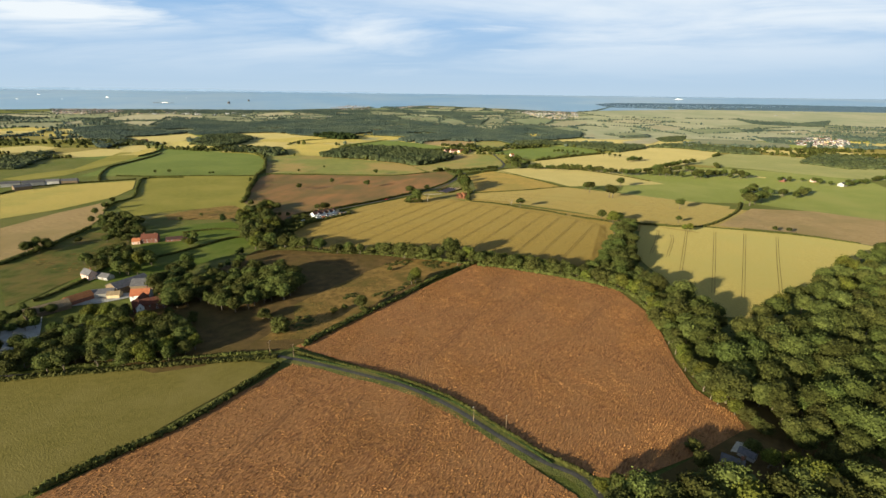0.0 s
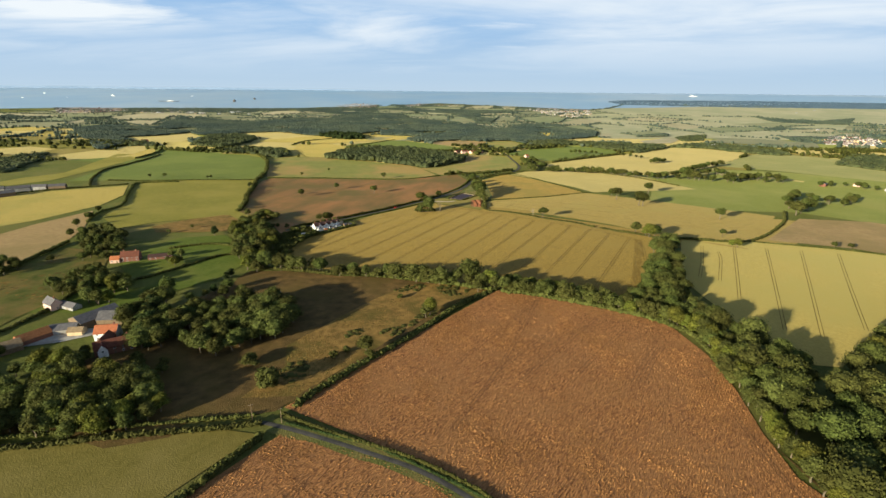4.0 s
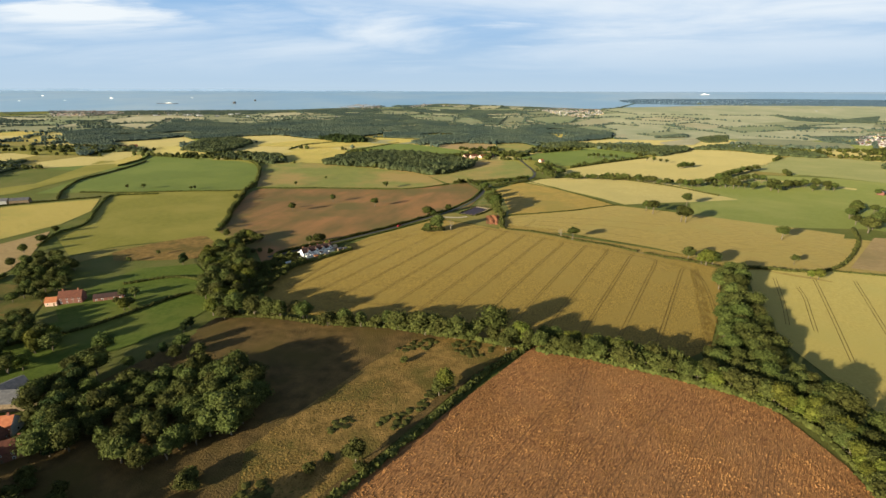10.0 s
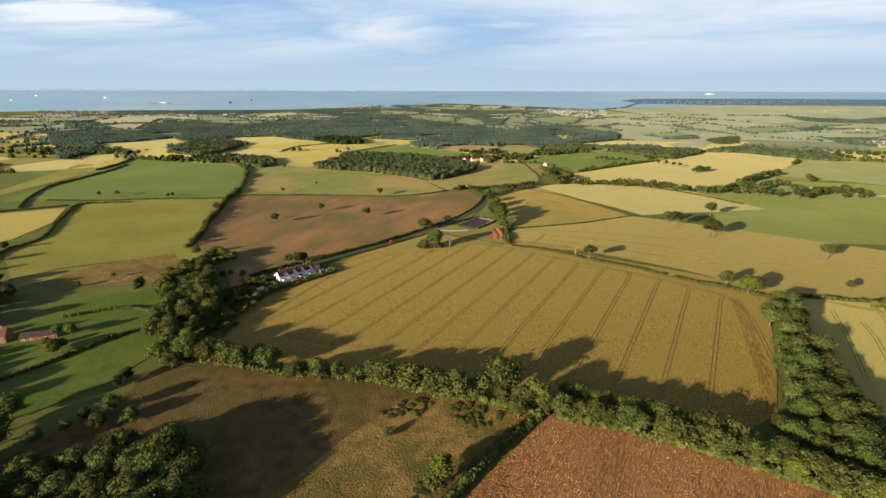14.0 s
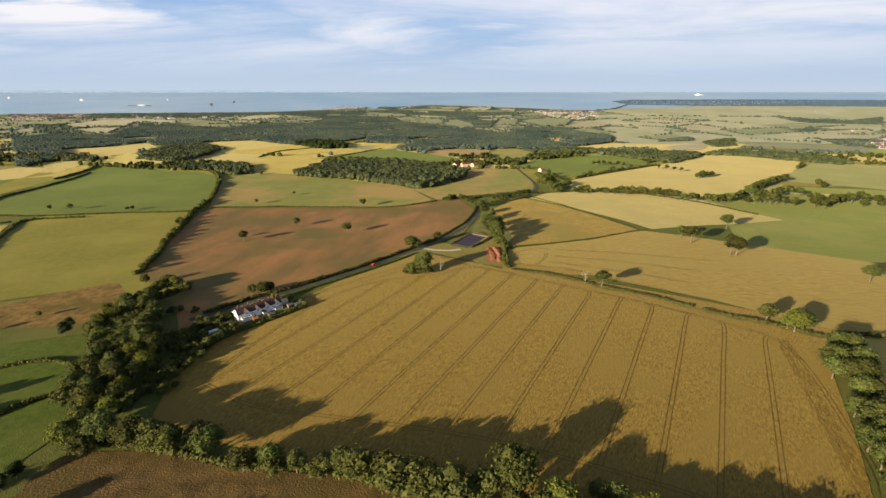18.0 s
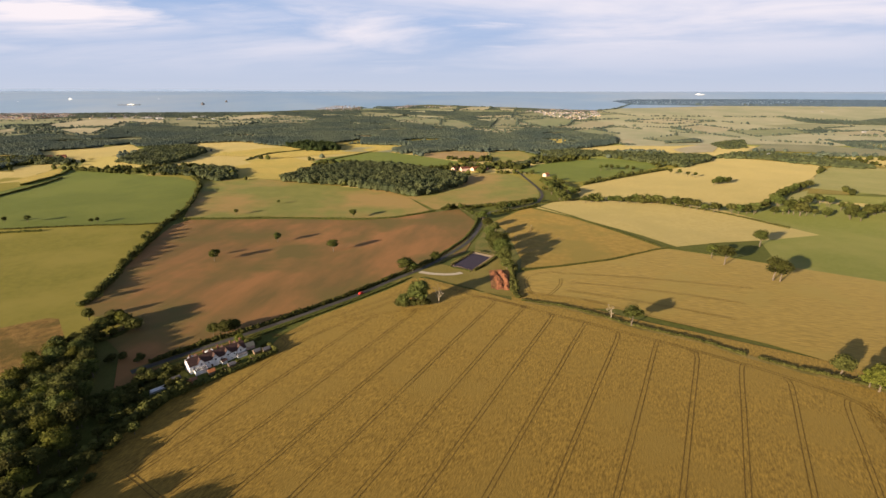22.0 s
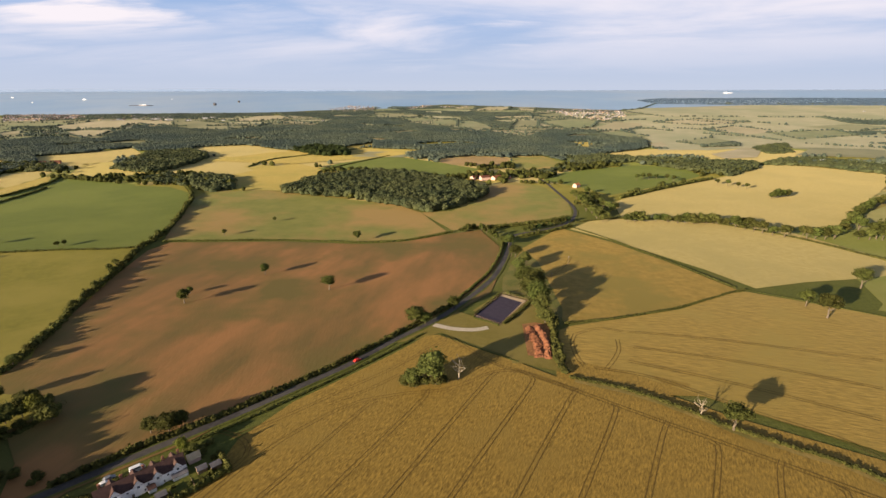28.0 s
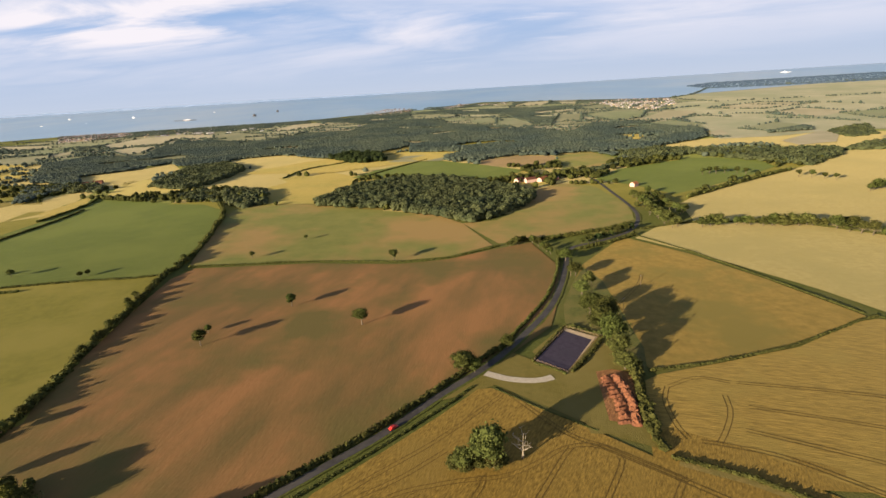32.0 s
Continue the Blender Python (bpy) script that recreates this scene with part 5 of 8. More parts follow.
# tree belt along the tilled field
grove([(200.8, 490.3), (220.7, 495.0), (201.1, 453.0), (186.5, 416.0), (177.2, 387.0), (166.2, 363.5), (155.4, 359.7), (150.8, 372.1), (151.5, 390.5), (165.9, 426.3), (182.3, 459.2)], 9.0, ['oak', 'beech', 'ash'], 10, 14, 51, "tall trees of the belt")
tree_row([(47.5, 381.9), (65.7, 378.0), (85.7, 370.5), (107.4, 360.2), (128.4, 349.3), (146.3, 338.1)], 6.5, ['bright', 'ash', 'beech', 'bush'], 9, 12, 53, "hedgerow trees along the tilled field", spread=2)
tree_row([(52.0, 384.9), (66.7, 381.7), (87.2, 374.8), (109.6, 364.8), (131.1, 353.8), (149.5, 342.4)], 7.5, ['ash', 'beech'], 7, 10, 57, "hedgerow trees along the tilled field", spread=2)
hedge([(47.2, 380.6), (65.2, 376.0), (84.8, 368.2), (106.2, 357.8), (126.9, 346.8), (144.3, 335.3)], width=4, height=3.5, dense=16)
tree_row([(158.0, 327.5), (157.2, 291.4), (148.5, 251.4), (145.6, 225.0), (145.9, 202.9), (148.2, 190.1)], 6, ['bright', 'beech', 'ash'], 8, 12, 54, "trees along the tilled field", spread=2)
grove([(157.8, 332.5), (174.8, 349.0), (190.0, 309.4), (197.2, 262.3), (236.6, 270.3), (363.3, 357.3), (193.1, 160.4), (181.1, 177.0), (171.7, 192.4), (149.2, 194.2), (148.4, 227.8), (153.0, 261.4), (160.7, 299.9)], 12.5, ['beech', 'sycamore', 'oak', 'oak'], 11, 18, 55, "trees of the wood")
grove([(194.4, 269.3), (230.4, 293.3), (313.5, 354.9), (436.6, 447.0), (330.0, 330.0), (340.0, 240.0), (343.5, 334.4)], 13, ['sycamore', 'beech', 'oak', 'bright'], 11, 18, 56, "trees of the wood")
tree_row([(53.0, 393.0), (79.7, 382.3), (104.7, 371.3), (125.0, 357.9), (139.8, 344.1), (153.9, 324.4), (155.5, 306.2), (153.4, 290.5), (151.6, 274.2)], 5.5, ['bright', 'ash', 'beech', 'bush'], 8, 11, 501, "trees along the tilled field", spread=1.2)
tree_row([(136.5, 366.4), (151.7, 350.3), (164.1, 330.2), (166.2, 311.2), (163.7, 293.8), (162.1, 277.6)], 7, ['beech', 'sycamore', 'oak'], 8, 11, 502, "trees along the tilled field", spread=2)
grove([(141.2, 391.5), (172.7, 387.4), (176.6, 353.4), (171.2, 325.1), (161.5, 314.9), (155.6, 329.2), (143.9, 351.8), (132.7, 368.1)], 10, ['oak', 'beech', 'ash'], 8, 12, 503, "tall trees of the belt")
hedge([(51.7, 388.9), (78.7, 378.5), (103.4, 367.7), (123.5, 354.6), (138.0, 340.7), (151.8, 321.1), (153.5, 303.4), (151.6, 288.0), (149.9, 272.1)], width=3.2, height=2.8, dense=14)
grove([(-214.3, 548.5), (-205.2, 570.5), (-179.2, 547.4), (-159.8, 500.5), (-159.5, 474.3), (-151.5, 453.0), (-153.3, 441.0), (-174.3, 453.5), (-186.2, 483.1)], 8.5, ['ash', 'ash', 'bright', 'sycamore'], 8, 13, 504, "trees along the stream")

# hedgerow below the wheat
for k, x, y, h in [('ash', -148.5, 426.6, 10.8), ('ash', -135.8, 426.7, 12.2), ('ash', -117.1, 423.7, 13.5), ('bush', -111.3, 425.0, 10.8), ('bush', -97.2, 425.0, 10.8), ('ash', -91.7, 422.6, 10.8), ('bush', -71.8, 412.3, 8.1), ('bush', -63.7, 409.6, 9.5), ('ash', -54.9, 409.6, 10.8), ('bush', -45.1, 412.4, 6.8), ('bush', -35.8, 409.7, 6.8), ('bush', -11.9, 399.5, 9.5), ('ash', -0.7, 398.1, 9.5), ('bush', 13.2, 396.3, 12.2), ('oak', 24.5, 399.8, 18.9), ('bright', 38.1, 388.2, 14.9), ('ash', 29.3, 381.6, 10.8), ('bush', -6.2, 397.1, 6.8), ('bush', -20.7, 404.5, 6.8)]:
    plant(k, x, y, h, "hedgerow trees below the wheat")
tree_row([(-147.9, 428.5), (-118.7, 423.7), (-78.1, 413.4), (-44.5, 409.1), (-11.9, 400.0), (7.6, 395.3), (26.2, 389.0), (42.5, 383.1)], 8.5, ['beech', 'ash', 'bush', 'oak'], 8, 15, 507, "hedgerow trees below the wheat", spread=2.5, skip=0.15)
hedge([(-77.8, 412.3), (-44.6, 409.7), (-11.9, 399.5), (7.6, 394.8), (26.1, 388.1), (41.3, 383.9)], width=3, height=3, dense=14)
hedge([(-148.5, 426.6), (-118.1, 422.5), (-77.8, 412.3)], width=3, height=3, dense=12)

# trees along the stream
grove([(-149.9, 420.5), (-169.1, 457.7), (-186.8, 507.0), (-187.4, 529.1), (-171.7, 532.7), (-156.0, 501.8), (-143.8, 465.7), (-137.2, 436.4), (-136.6, 418.8)], 9.5, ['ash', 'bright', 'ash', 'sycamore'], 9, 14, 61, "trees along the stream")
tree_row([(-190.4, 535.1), (-199.4, 568.2), (-200.2, 591.1), (-186.3, 587.9)], 6, ['bush', 'ash', 'bush'], 7, 11, 68, "bushes along the stream", spread=3)
tree_row([(-177.2, 535.1), (-172.1, 554.2), (-159.0, 550.1)], 6, ['bush', 'ash'], 3, 5.5, 69, "bushes along the stream", spread=3)
grove([(-135.1, 454.0), (-149.4, 478.3), (-158.5, 512.2), (-157.4, 535.0), (-133.1, 540.7), (-125.2, 517.2), (-128.6, 482.7), (-129.7, 457.8)], 7.5, ['bush', 'ash', 'bush'], 3, 6.5, 62, "garden trees below the cottages")
hedge([(-123.7, 525.9), (-132.3, 503.4), (-138.6, 485.2), (-142.8, 467.4), (-144.2, 449.0)], width=4.5, height=4.2, dense=18, rough=0.4)
hedge([(-12.4, 666.1), (7.2, 649.8), (29.0, 633.8)], width=0.9, height=0.5, dense=8, label='low rough bank along the wheat')
for k, x, y, h in [('dark', -224.3, 525.4, 7.0), ('ash', -213.7, 436.9, 8.0), ('bright', -218.0, 438.2, 7.0), ('dark', -158.6, 408.9, 8.0), ('dark', -159.8, 403.5, 7.0), ('ash', -257.4, 546.9, 5.0), ('ash', -271.5, 528.0, 5.0), ('ash', -308.6, 504.9, 8.0), ('ash', -309.2, 515.6, 7.0), ('ash', -338.4, 532.1, 9.0), ('oak', -299.5, 480.8, 9.0)]:
    plant(k, x, y, h, "trees in the paddocks")
grove([(-202.8, 275.7), (-196.4, 283.5), (-177.9, 276.1), (-161.3, 273.3), (-142.6, 268.1), (-129.3, 260.3), (-116.0, 247.8), (-113.5, 236.5), (-133.8, 224.7), (-159.7, 225.7)], 8, ['sycamore', 'ash', 'bright', 'beech'], 9, 14, 521, "trees below the farm")
grove([(-250.0, 255.0), (-205.0, 240.0), (-200.0, 215.0), (-240.0, 200.0), (-290.0, 210.0), (-300.0, 260.0)], 9, ['sycamore', 'ash', 'beech'], 8, 11, 522, "trees below the farm")
for k, x, y, h in [('ash', -137.9, 278.9, 8.0), ('bush', -137.9, 276.2, 6.0), ('bush', -96.8, 284.0, 7.0), ('bush', -78.3, 265.3, 6.0), ('bush', -93.2, 283.1, 5.0), ('bush', -82.0, 264.4, 4.0), ('bright', -184.3, 282.8, 8.0), ('ash', -196.1, 287.3, 9.0), ('bush', -189.6, 293.4, 6.0), ('bush', -153.3, 283.2, 5.0), ('bush', -155.7, 278.6, 6.0), ('dark', -166.5, 308.7, 8.0), ('ash', -157.2, 303.3, 7.0), ('oak', -168.7, 315.7, 9.0)]:
    plant(k, x, y, h, "trees round the farmhouse")
tree_row([(-192.4, 282.7), (-199.4, 278.0), (-200.2, 272.7)], 7, ['ash', 'sycamore'], 8, 11, 523, "trees round the farmhouse", spread=3)

# copse in the meadow
field("meadow", [(-200.0, 222.0), (-110.0, 238.0), (-70.0, 246.0), (-40.0, 292.0), (-30.0, 392.0), (-150.0, 405.0), (-175.0, 350.0), (-165.0, 300.0), (-196.0, 282.0)], "trodden shady ground round the copse", 0.24)
for k, x, y, h in [('bright', -3.3, 343.7, 13.0), ('ash', -6.2, 341.1, 10.0), ('ash', -36.9, 297.7, 11.2), ('bush', -79.2, 265.6, 11.5), ('ash', -81.6, 266.1, 9.8), ('bush', -53.8, 293.1, 4.5)]:
    plant(k, x, y, h, "trees in the meadow hedge")
grove([(-147.4, 302.4), (-165.0, 320.4), (-163.0, 338.6), (-148.0, 347.1), (-132.2, 351.7), (-112.9, 330.1), (-99.0, 307.6), (-101.5, 296.6), (-118.6, 291.2)], 8.0, ['oak', 'ash', 'beech', 'sycamore', 'ash'], 9, 13, 71, "trees of the copse")
grove([(-132.2, 351.7), (-114.1, 358.7), (-97.7, 355.3), (-86.7, 336.1), (-82.8, 318.7), (-89.7, 306.4), (-100.0, 307.6), (-114.1, 330.1)], 7.5, ['oak', 'ash', 'beech', 'sycamore'], 11.5, 15.5, 711, "trees of the copse")
for k, x, y, h in [('dark', -178.3, 343.6, 14.0), ('dark', -181.5, 341.1, 11.0), ('oak', -169.3, 338.5, 10.0), ('oak', -150.0, 383.7, 9.0), ('dark', -157.3, 378.1, 8.0), ('oak', -148.4, 372.9, 8.0), ('ash', -159.8, 370.1, 7.0), ('ash', -166.3, 362.6, 8.0), ('bush', -138.1, 378.3, 7.0), ('ash', -224.4, 441.1, 6.0), ('bright', -218.0, 437.1, 7.0), ('ash', -122.3, 358.6, 8.0)]:
    plant(k, x, y, h, "trees beside the paddock")
grove([(-193.9, 330.3), (-188.1, 338.1), (-170.5, 327.2), (-150.6, 300.9), (-162.6, 295.3)], 9, ['oak', 'ash', 'sycamore'], 10, 13, 525, "trees round the farmyard")
grove([(-202.5, 223.4), (-210.6, 244.8), (-201.1, 262.3), (-161.6, 257.3), (-147.6, 268.1), (-134.0, 261.1), (-126.6, 239.8), (-140.7, 226.9), (-179.7, 220.0)], 8, ['sycamore', 'beech', 'ash'], 8, 12, 72, "trees around the farm")
for k, x, y, h in [('dark', -170.8, 323.7, 13.0), ('dark', -179.4, 328.8, 9.0), ('ash', -227.9, 358.6, 9.0), ('ash', -230.4, 381.9, 7.0), ('oak', -157.7, 309.3, 7.0), ('bush', -157.7, 287.3, 6.0), ('bush', -77.1, 265.3, 5.0), ('bush', -81.6, 268.9, 4.5), ('bush', -34.0, 292.8, 5.5), ('bush', -25.1, 369.7, 4.0), ('ash', -1.7, 351.8, 7.0), ('bush', -47.9, 298.7, 4.0), ('bush', -135.6, 257.6, 6.0), ('bush', -96.6, 288.1, 6.0)]:
    plant(k, x, y, h, "trees round the farmyard")
for k, x, y, h in [('oak', -345.4, 416.5, 10.0), ('oak', -339.3, 425.0, 10.0), ('oak', -321.4, 439.4, 7.0), ('oak', -334.4, 408.9, 8.0), ('ash', -335.4, 515.9, 9.0), ('ash', -316.2, 472.1, 9.0), ('ash', -296.4, 462.6, 8.0), ('ash', -301.1, 493.9, 9.0), ('oak', -342.6, 503.8, 8.0), ('oak', -399.5, 612.4, 8.0), ('oak', -297.9, 443.7, 8.0), ('ash', -229.1, 454.5, 7.0), ('ash', -221.0, 454.6, 8.0), ('dark', -226.5, 532.0, 8.0), ('ash', -242.7, 368.4, 8.0), ('ash', -273.9, 395.2, 7.0), ('oak', -266.8, 410.6, 8.0)]:
    plant(k, x, y, h, "trees among the paddocks")
tree_row([(-244.8, 263.0), (-246.5, 286.0), (-228.8, 286.3)], 9, ['oak', 'ash'], 5, 7, 73, "trees around the farm", spread=5)

# trees round the cottage below the wood
grove([(64.0, 128.0), (82.0, 136.0), (100.0, 140.0), (125.0, 142.0), (150.0, 148.0), (172.0, 142.0), (176.0, 118.0), (150.0, 96.0), (110.0, 86.0), (70.0, 106.0)], 9.5, ['bright', 'sycamore', 'beech', 'sycamore'], 13, 17, 74, "trees round the cottage")
grove([(-191.2, 339.4), (-191.3, 382.5), (-148.8, 300.3), (-163.0, 297.5)], 8, ['dark', 'oak', 'ash'], 9, 13, 78, "trees round the farmyard")
grove([(-239.0, 256.2), (-260.7, 281.6), (-252.9, 298.7), (-237.6, 286.1), (-222.4, 259.9)], 8.5, ['oak', 'ash'], 6, 8, 79, "trees around the farm")
grove([(-276.0, 378.0), (-276.0, 424.0), (-250.0, 412.0), (-238.0, 395.0), (-240.0, 362.0)], 9.5, ['ash', 'oak', 'ash'], 8, 11, 77, "trees along the farm lane")
grove([(-236.0, 358.0), (-214.0, 356.0), (-224.0, 396.0), (-238.0, 396.0)], 10, ['bright', 'sycamore', 'ash'], 9, 12, 527, "trees along the paddocks")
grove([(-362.0, 512.0), (-345.0, 545.0), (-308.0, 520.0), (-268.0, 452.0), (-287.0, 440.0), (-312.0, 466.0)], 11.5, ['ash', 'ash', 'oak', 'beech'], 8, 12, 76, "trees among the paddocks")
for k, x, y, h in [('oak', -346.0, 410.0, 11.0), ('oak', -333.0, 420.0, 8.5), ('ash', -354.0, 432.0, 9.0), ('ash', -378.0, 548.0, 9.0), ('oak', -386.0, 578.0, 9.0), ('bright', -214.5, 433.0, 9.0), ('dark', -221.9, 521.0, 10.5)]:
    plant(k, x, y, h, "trees along the paddocks")
tree_row([(-212.0, 263.5), (-204.6, 277.0), (-190.8, 282.8), (-182.7, 287.0)], 7, ['ash', 'oak'], 6, 8, 81, "trees round the farmyard", spread=4)
for x, y, h in [(-2.0, 618.4, 13.0), (101.6, 587.8, 9.5)]:
    plant_dead(x, y, h)
grove([(163.7, 198.7), (180.8, 190.5), (195.8, 163.5), (179.3, 144.4), (162.8, 155.5), (159.2, 166.4), (152.9, 174.9)], 9.5, ['beech', 'sycamore', 'oak'], 9, 13, 526, "trees round the cottage")
for k, x, y, h in [('ash', 116.4, 155.1, 9.0), ('bush', 142.9, 166.2, 6.0), ('bush', 118.4, 166.0, 6.0), ('bright', 143.8, 156.8, 9.0), ('bright', 150.7, 153.9, 10.0), ('bush', 154.0, 176.7, 6.0), ('bright', 73.5, 143.5, 7.0), ('ash', 80.1, 144.9, 8.0), ('bush', 152.3, 186.1, 7.0), ('bush', 153.9, 180.4, 6.0), ('bush', 163.9, 173.3, 5.0)]:
    plant(k, x, y, h, "trees round the cottage")
# Golden scrub ground; its paler tone also stands for sunlight on this part.
field("dry_grass", [(-89.4, 255.7), (-77.4, 284.1), (-82.9, 304.8), (-62.7, 337.7), (-43.9, 367.1), (-22.0, 393.3), (28.3, 398.6), (39.9, 390.5), (-8.1, 338.4), (-40.4, 290.5), (-63.9, 257.8)], "sunlit tawny rough grass beside the hedge", 0.345)
wood("bramble_scrub", [(-89.4, 255.7), (-77.4, 284.1), (-82.9, 304.8), (-62.7, 337.7), (-43.9, 367.1), (-22.0, 393.3), (28.3, 398.6), (39.9, 390.5), (-8.1, 338.4), (-40.4, 290.5), (-63.9, 257.8)], 1.1, 0.55, "scrub", 505, "tawny tussocks and bramble scrub in the rough meadow", 12, 0.85)
wood("bramble_thicket", [(-89.4, 255.7), (-77.4, 284.1), (-82.9, 304.8), (-62.7, 337.7), (-43.9, 367.1), (-22.0, 393.3), (28.3, 398.6), (39.9, 390.5), (-8.1, 338.4), (-40.4, 290.5), (-63.9, 257.8)], 2.4, 1.3, "leaf_hedge", 515, "low green bramble thickets in the rough meadow", 22, 0.55)
wood("bramble_scrub", [(-325.7, 379.8), (-324.9, 452.1), (-276.6, 418.4), (-258.0, 374.6), (-288.4, 355.0)], 2.2, 0.6, "scrub", 506, "low scrub on the rough slope", 8, 0.5)

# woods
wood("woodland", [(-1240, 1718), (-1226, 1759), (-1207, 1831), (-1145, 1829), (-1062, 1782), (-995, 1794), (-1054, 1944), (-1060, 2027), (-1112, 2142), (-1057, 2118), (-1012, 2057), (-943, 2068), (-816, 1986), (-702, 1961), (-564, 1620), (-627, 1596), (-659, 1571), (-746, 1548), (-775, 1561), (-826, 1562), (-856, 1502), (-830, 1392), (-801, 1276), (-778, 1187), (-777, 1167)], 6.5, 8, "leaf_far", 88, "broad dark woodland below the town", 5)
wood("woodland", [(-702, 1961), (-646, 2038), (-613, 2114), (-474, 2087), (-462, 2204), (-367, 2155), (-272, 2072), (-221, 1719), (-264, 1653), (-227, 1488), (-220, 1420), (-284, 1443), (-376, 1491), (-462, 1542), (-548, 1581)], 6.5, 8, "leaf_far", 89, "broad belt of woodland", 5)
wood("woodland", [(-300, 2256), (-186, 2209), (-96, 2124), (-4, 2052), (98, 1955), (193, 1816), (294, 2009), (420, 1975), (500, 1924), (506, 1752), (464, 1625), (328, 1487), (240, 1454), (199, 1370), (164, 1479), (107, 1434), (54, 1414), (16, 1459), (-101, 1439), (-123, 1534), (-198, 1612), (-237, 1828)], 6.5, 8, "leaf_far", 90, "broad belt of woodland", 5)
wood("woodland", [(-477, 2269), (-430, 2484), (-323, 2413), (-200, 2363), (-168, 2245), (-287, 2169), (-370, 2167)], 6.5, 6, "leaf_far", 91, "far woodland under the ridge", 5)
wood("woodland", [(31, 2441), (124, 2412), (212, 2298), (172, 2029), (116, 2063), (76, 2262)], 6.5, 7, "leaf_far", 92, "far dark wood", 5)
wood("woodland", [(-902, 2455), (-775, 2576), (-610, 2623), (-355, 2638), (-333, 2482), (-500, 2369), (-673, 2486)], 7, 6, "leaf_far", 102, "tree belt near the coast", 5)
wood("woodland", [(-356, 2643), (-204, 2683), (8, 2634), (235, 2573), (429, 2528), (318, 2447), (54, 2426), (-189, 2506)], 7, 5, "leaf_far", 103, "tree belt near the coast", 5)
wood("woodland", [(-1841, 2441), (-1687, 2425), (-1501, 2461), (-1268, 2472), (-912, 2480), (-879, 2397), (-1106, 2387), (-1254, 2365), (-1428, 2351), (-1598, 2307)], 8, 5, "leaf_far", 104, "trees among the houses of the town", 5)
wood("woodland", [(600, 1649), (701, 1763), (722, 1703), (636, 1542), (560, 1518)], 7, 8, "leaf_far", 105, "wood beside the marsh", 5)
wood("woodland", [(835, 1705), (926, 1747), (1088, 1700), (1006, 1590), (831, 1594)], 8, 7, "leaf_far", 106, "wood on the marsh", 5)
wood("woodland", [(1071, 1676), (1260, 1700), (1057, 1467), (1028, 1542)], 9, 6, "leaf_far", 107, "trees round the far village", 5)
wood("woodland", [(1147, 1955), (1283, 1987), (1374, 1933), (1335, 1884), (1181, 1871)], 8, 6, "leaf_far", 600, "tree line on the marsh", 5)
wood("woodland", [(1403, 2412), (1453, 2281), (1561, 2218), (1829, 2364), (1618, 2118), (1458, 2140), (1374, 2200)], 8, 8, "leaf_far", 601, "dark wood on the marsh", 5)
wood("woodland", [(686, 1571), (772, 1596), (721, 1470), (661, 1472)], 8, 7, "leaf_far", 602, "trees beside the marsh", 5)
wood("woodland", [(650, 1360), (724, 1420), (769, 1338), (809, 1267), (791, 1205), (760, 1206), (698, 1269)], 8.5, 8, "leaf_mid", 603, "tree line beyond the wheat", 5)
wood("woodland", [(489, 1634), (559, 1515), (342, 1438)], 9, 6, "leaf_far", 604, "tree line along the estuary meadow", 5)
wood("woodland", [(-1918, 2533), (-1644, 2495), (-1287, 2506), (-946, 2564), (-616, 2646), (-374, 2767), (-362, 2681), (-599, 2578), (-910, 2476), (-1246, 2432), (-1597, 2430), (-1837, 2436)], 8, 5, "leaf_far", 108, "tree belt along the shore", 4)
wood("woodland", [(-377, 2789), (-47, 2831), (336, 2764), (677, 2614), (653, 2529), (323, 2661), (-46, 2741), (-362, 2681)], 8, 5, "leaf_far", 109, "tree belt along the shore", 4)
wood("woodland", [(573, 1354), (656, 1420), (724, 1420), (761, 1372), (784, 1294), (790, 1270), (760, 1234), (748, 1248), (719, 1310), (676, 1345), (613, 1345)], 8, 8, "leaf_mid", 110, "tree belt beyond the wheat", 16)
far_hedgerows([[(992, 2251), (1083, 2216), (1136, 2124)],
               [(739, 1924), (834, 1858), (871, 1766)],
               [(550, 2027), (620, 2060), (673, 1991)],
               [(886, 1708), (959, 1650), (1036, 1608)],
               [(651, 2094), (738, 2058), (844, 1988)],
               [(381, 2534), (563, 2568), (673, 2510)],
               [(493, 2274), (580, 2270), (702, 2303)],
               [(1132, 1852), (1247, 1818), (1334, 1786)],
               [(862, 2267), (917, 2231), (968, 2160)],
               [(-320, 2397), (-180, 2394), (-39, 2344), (125, 2423)],
               [(-154, 2081), (-34, 2052), (44, 2022)],
               [(-1284, 1995), (-1200, 2040), (-1079, 2048)],
               [(-1329, 1932), (-1240, 1960), (-1079, 1831)],
               [(-1508, 2038), (-1416, 2069), (-1394, 2176)]])
wood("woodland", [(-255.6, 1093.0), (-241.9, 1150.1), (-212.4, 1207.5), (-154.5, 1251.3), (-85.6, 1245.9), (-16.8, 1178.4), (33.8, 1120.3), (41.2, 1081.2), (14.5, 1024.5), (-30.7, 980.3), (-79.6, 1022.1), (-162.4, 1067.2)], 7.2, 10.5, "leaf_mid", 81, "dense oak copse among the fields", 60, 1.0)
wood("woodland", [(-630.1, 1296.3), (-656, 1406), (-686, 1494), (-634, 1564), (-534, 1466), (-514, 1367), (-518.4, 1284.0), (-537.6, 1247.2)], 9, 10, "leaf_mid", 82, "dark wood between golden fields", 40, 1.0)
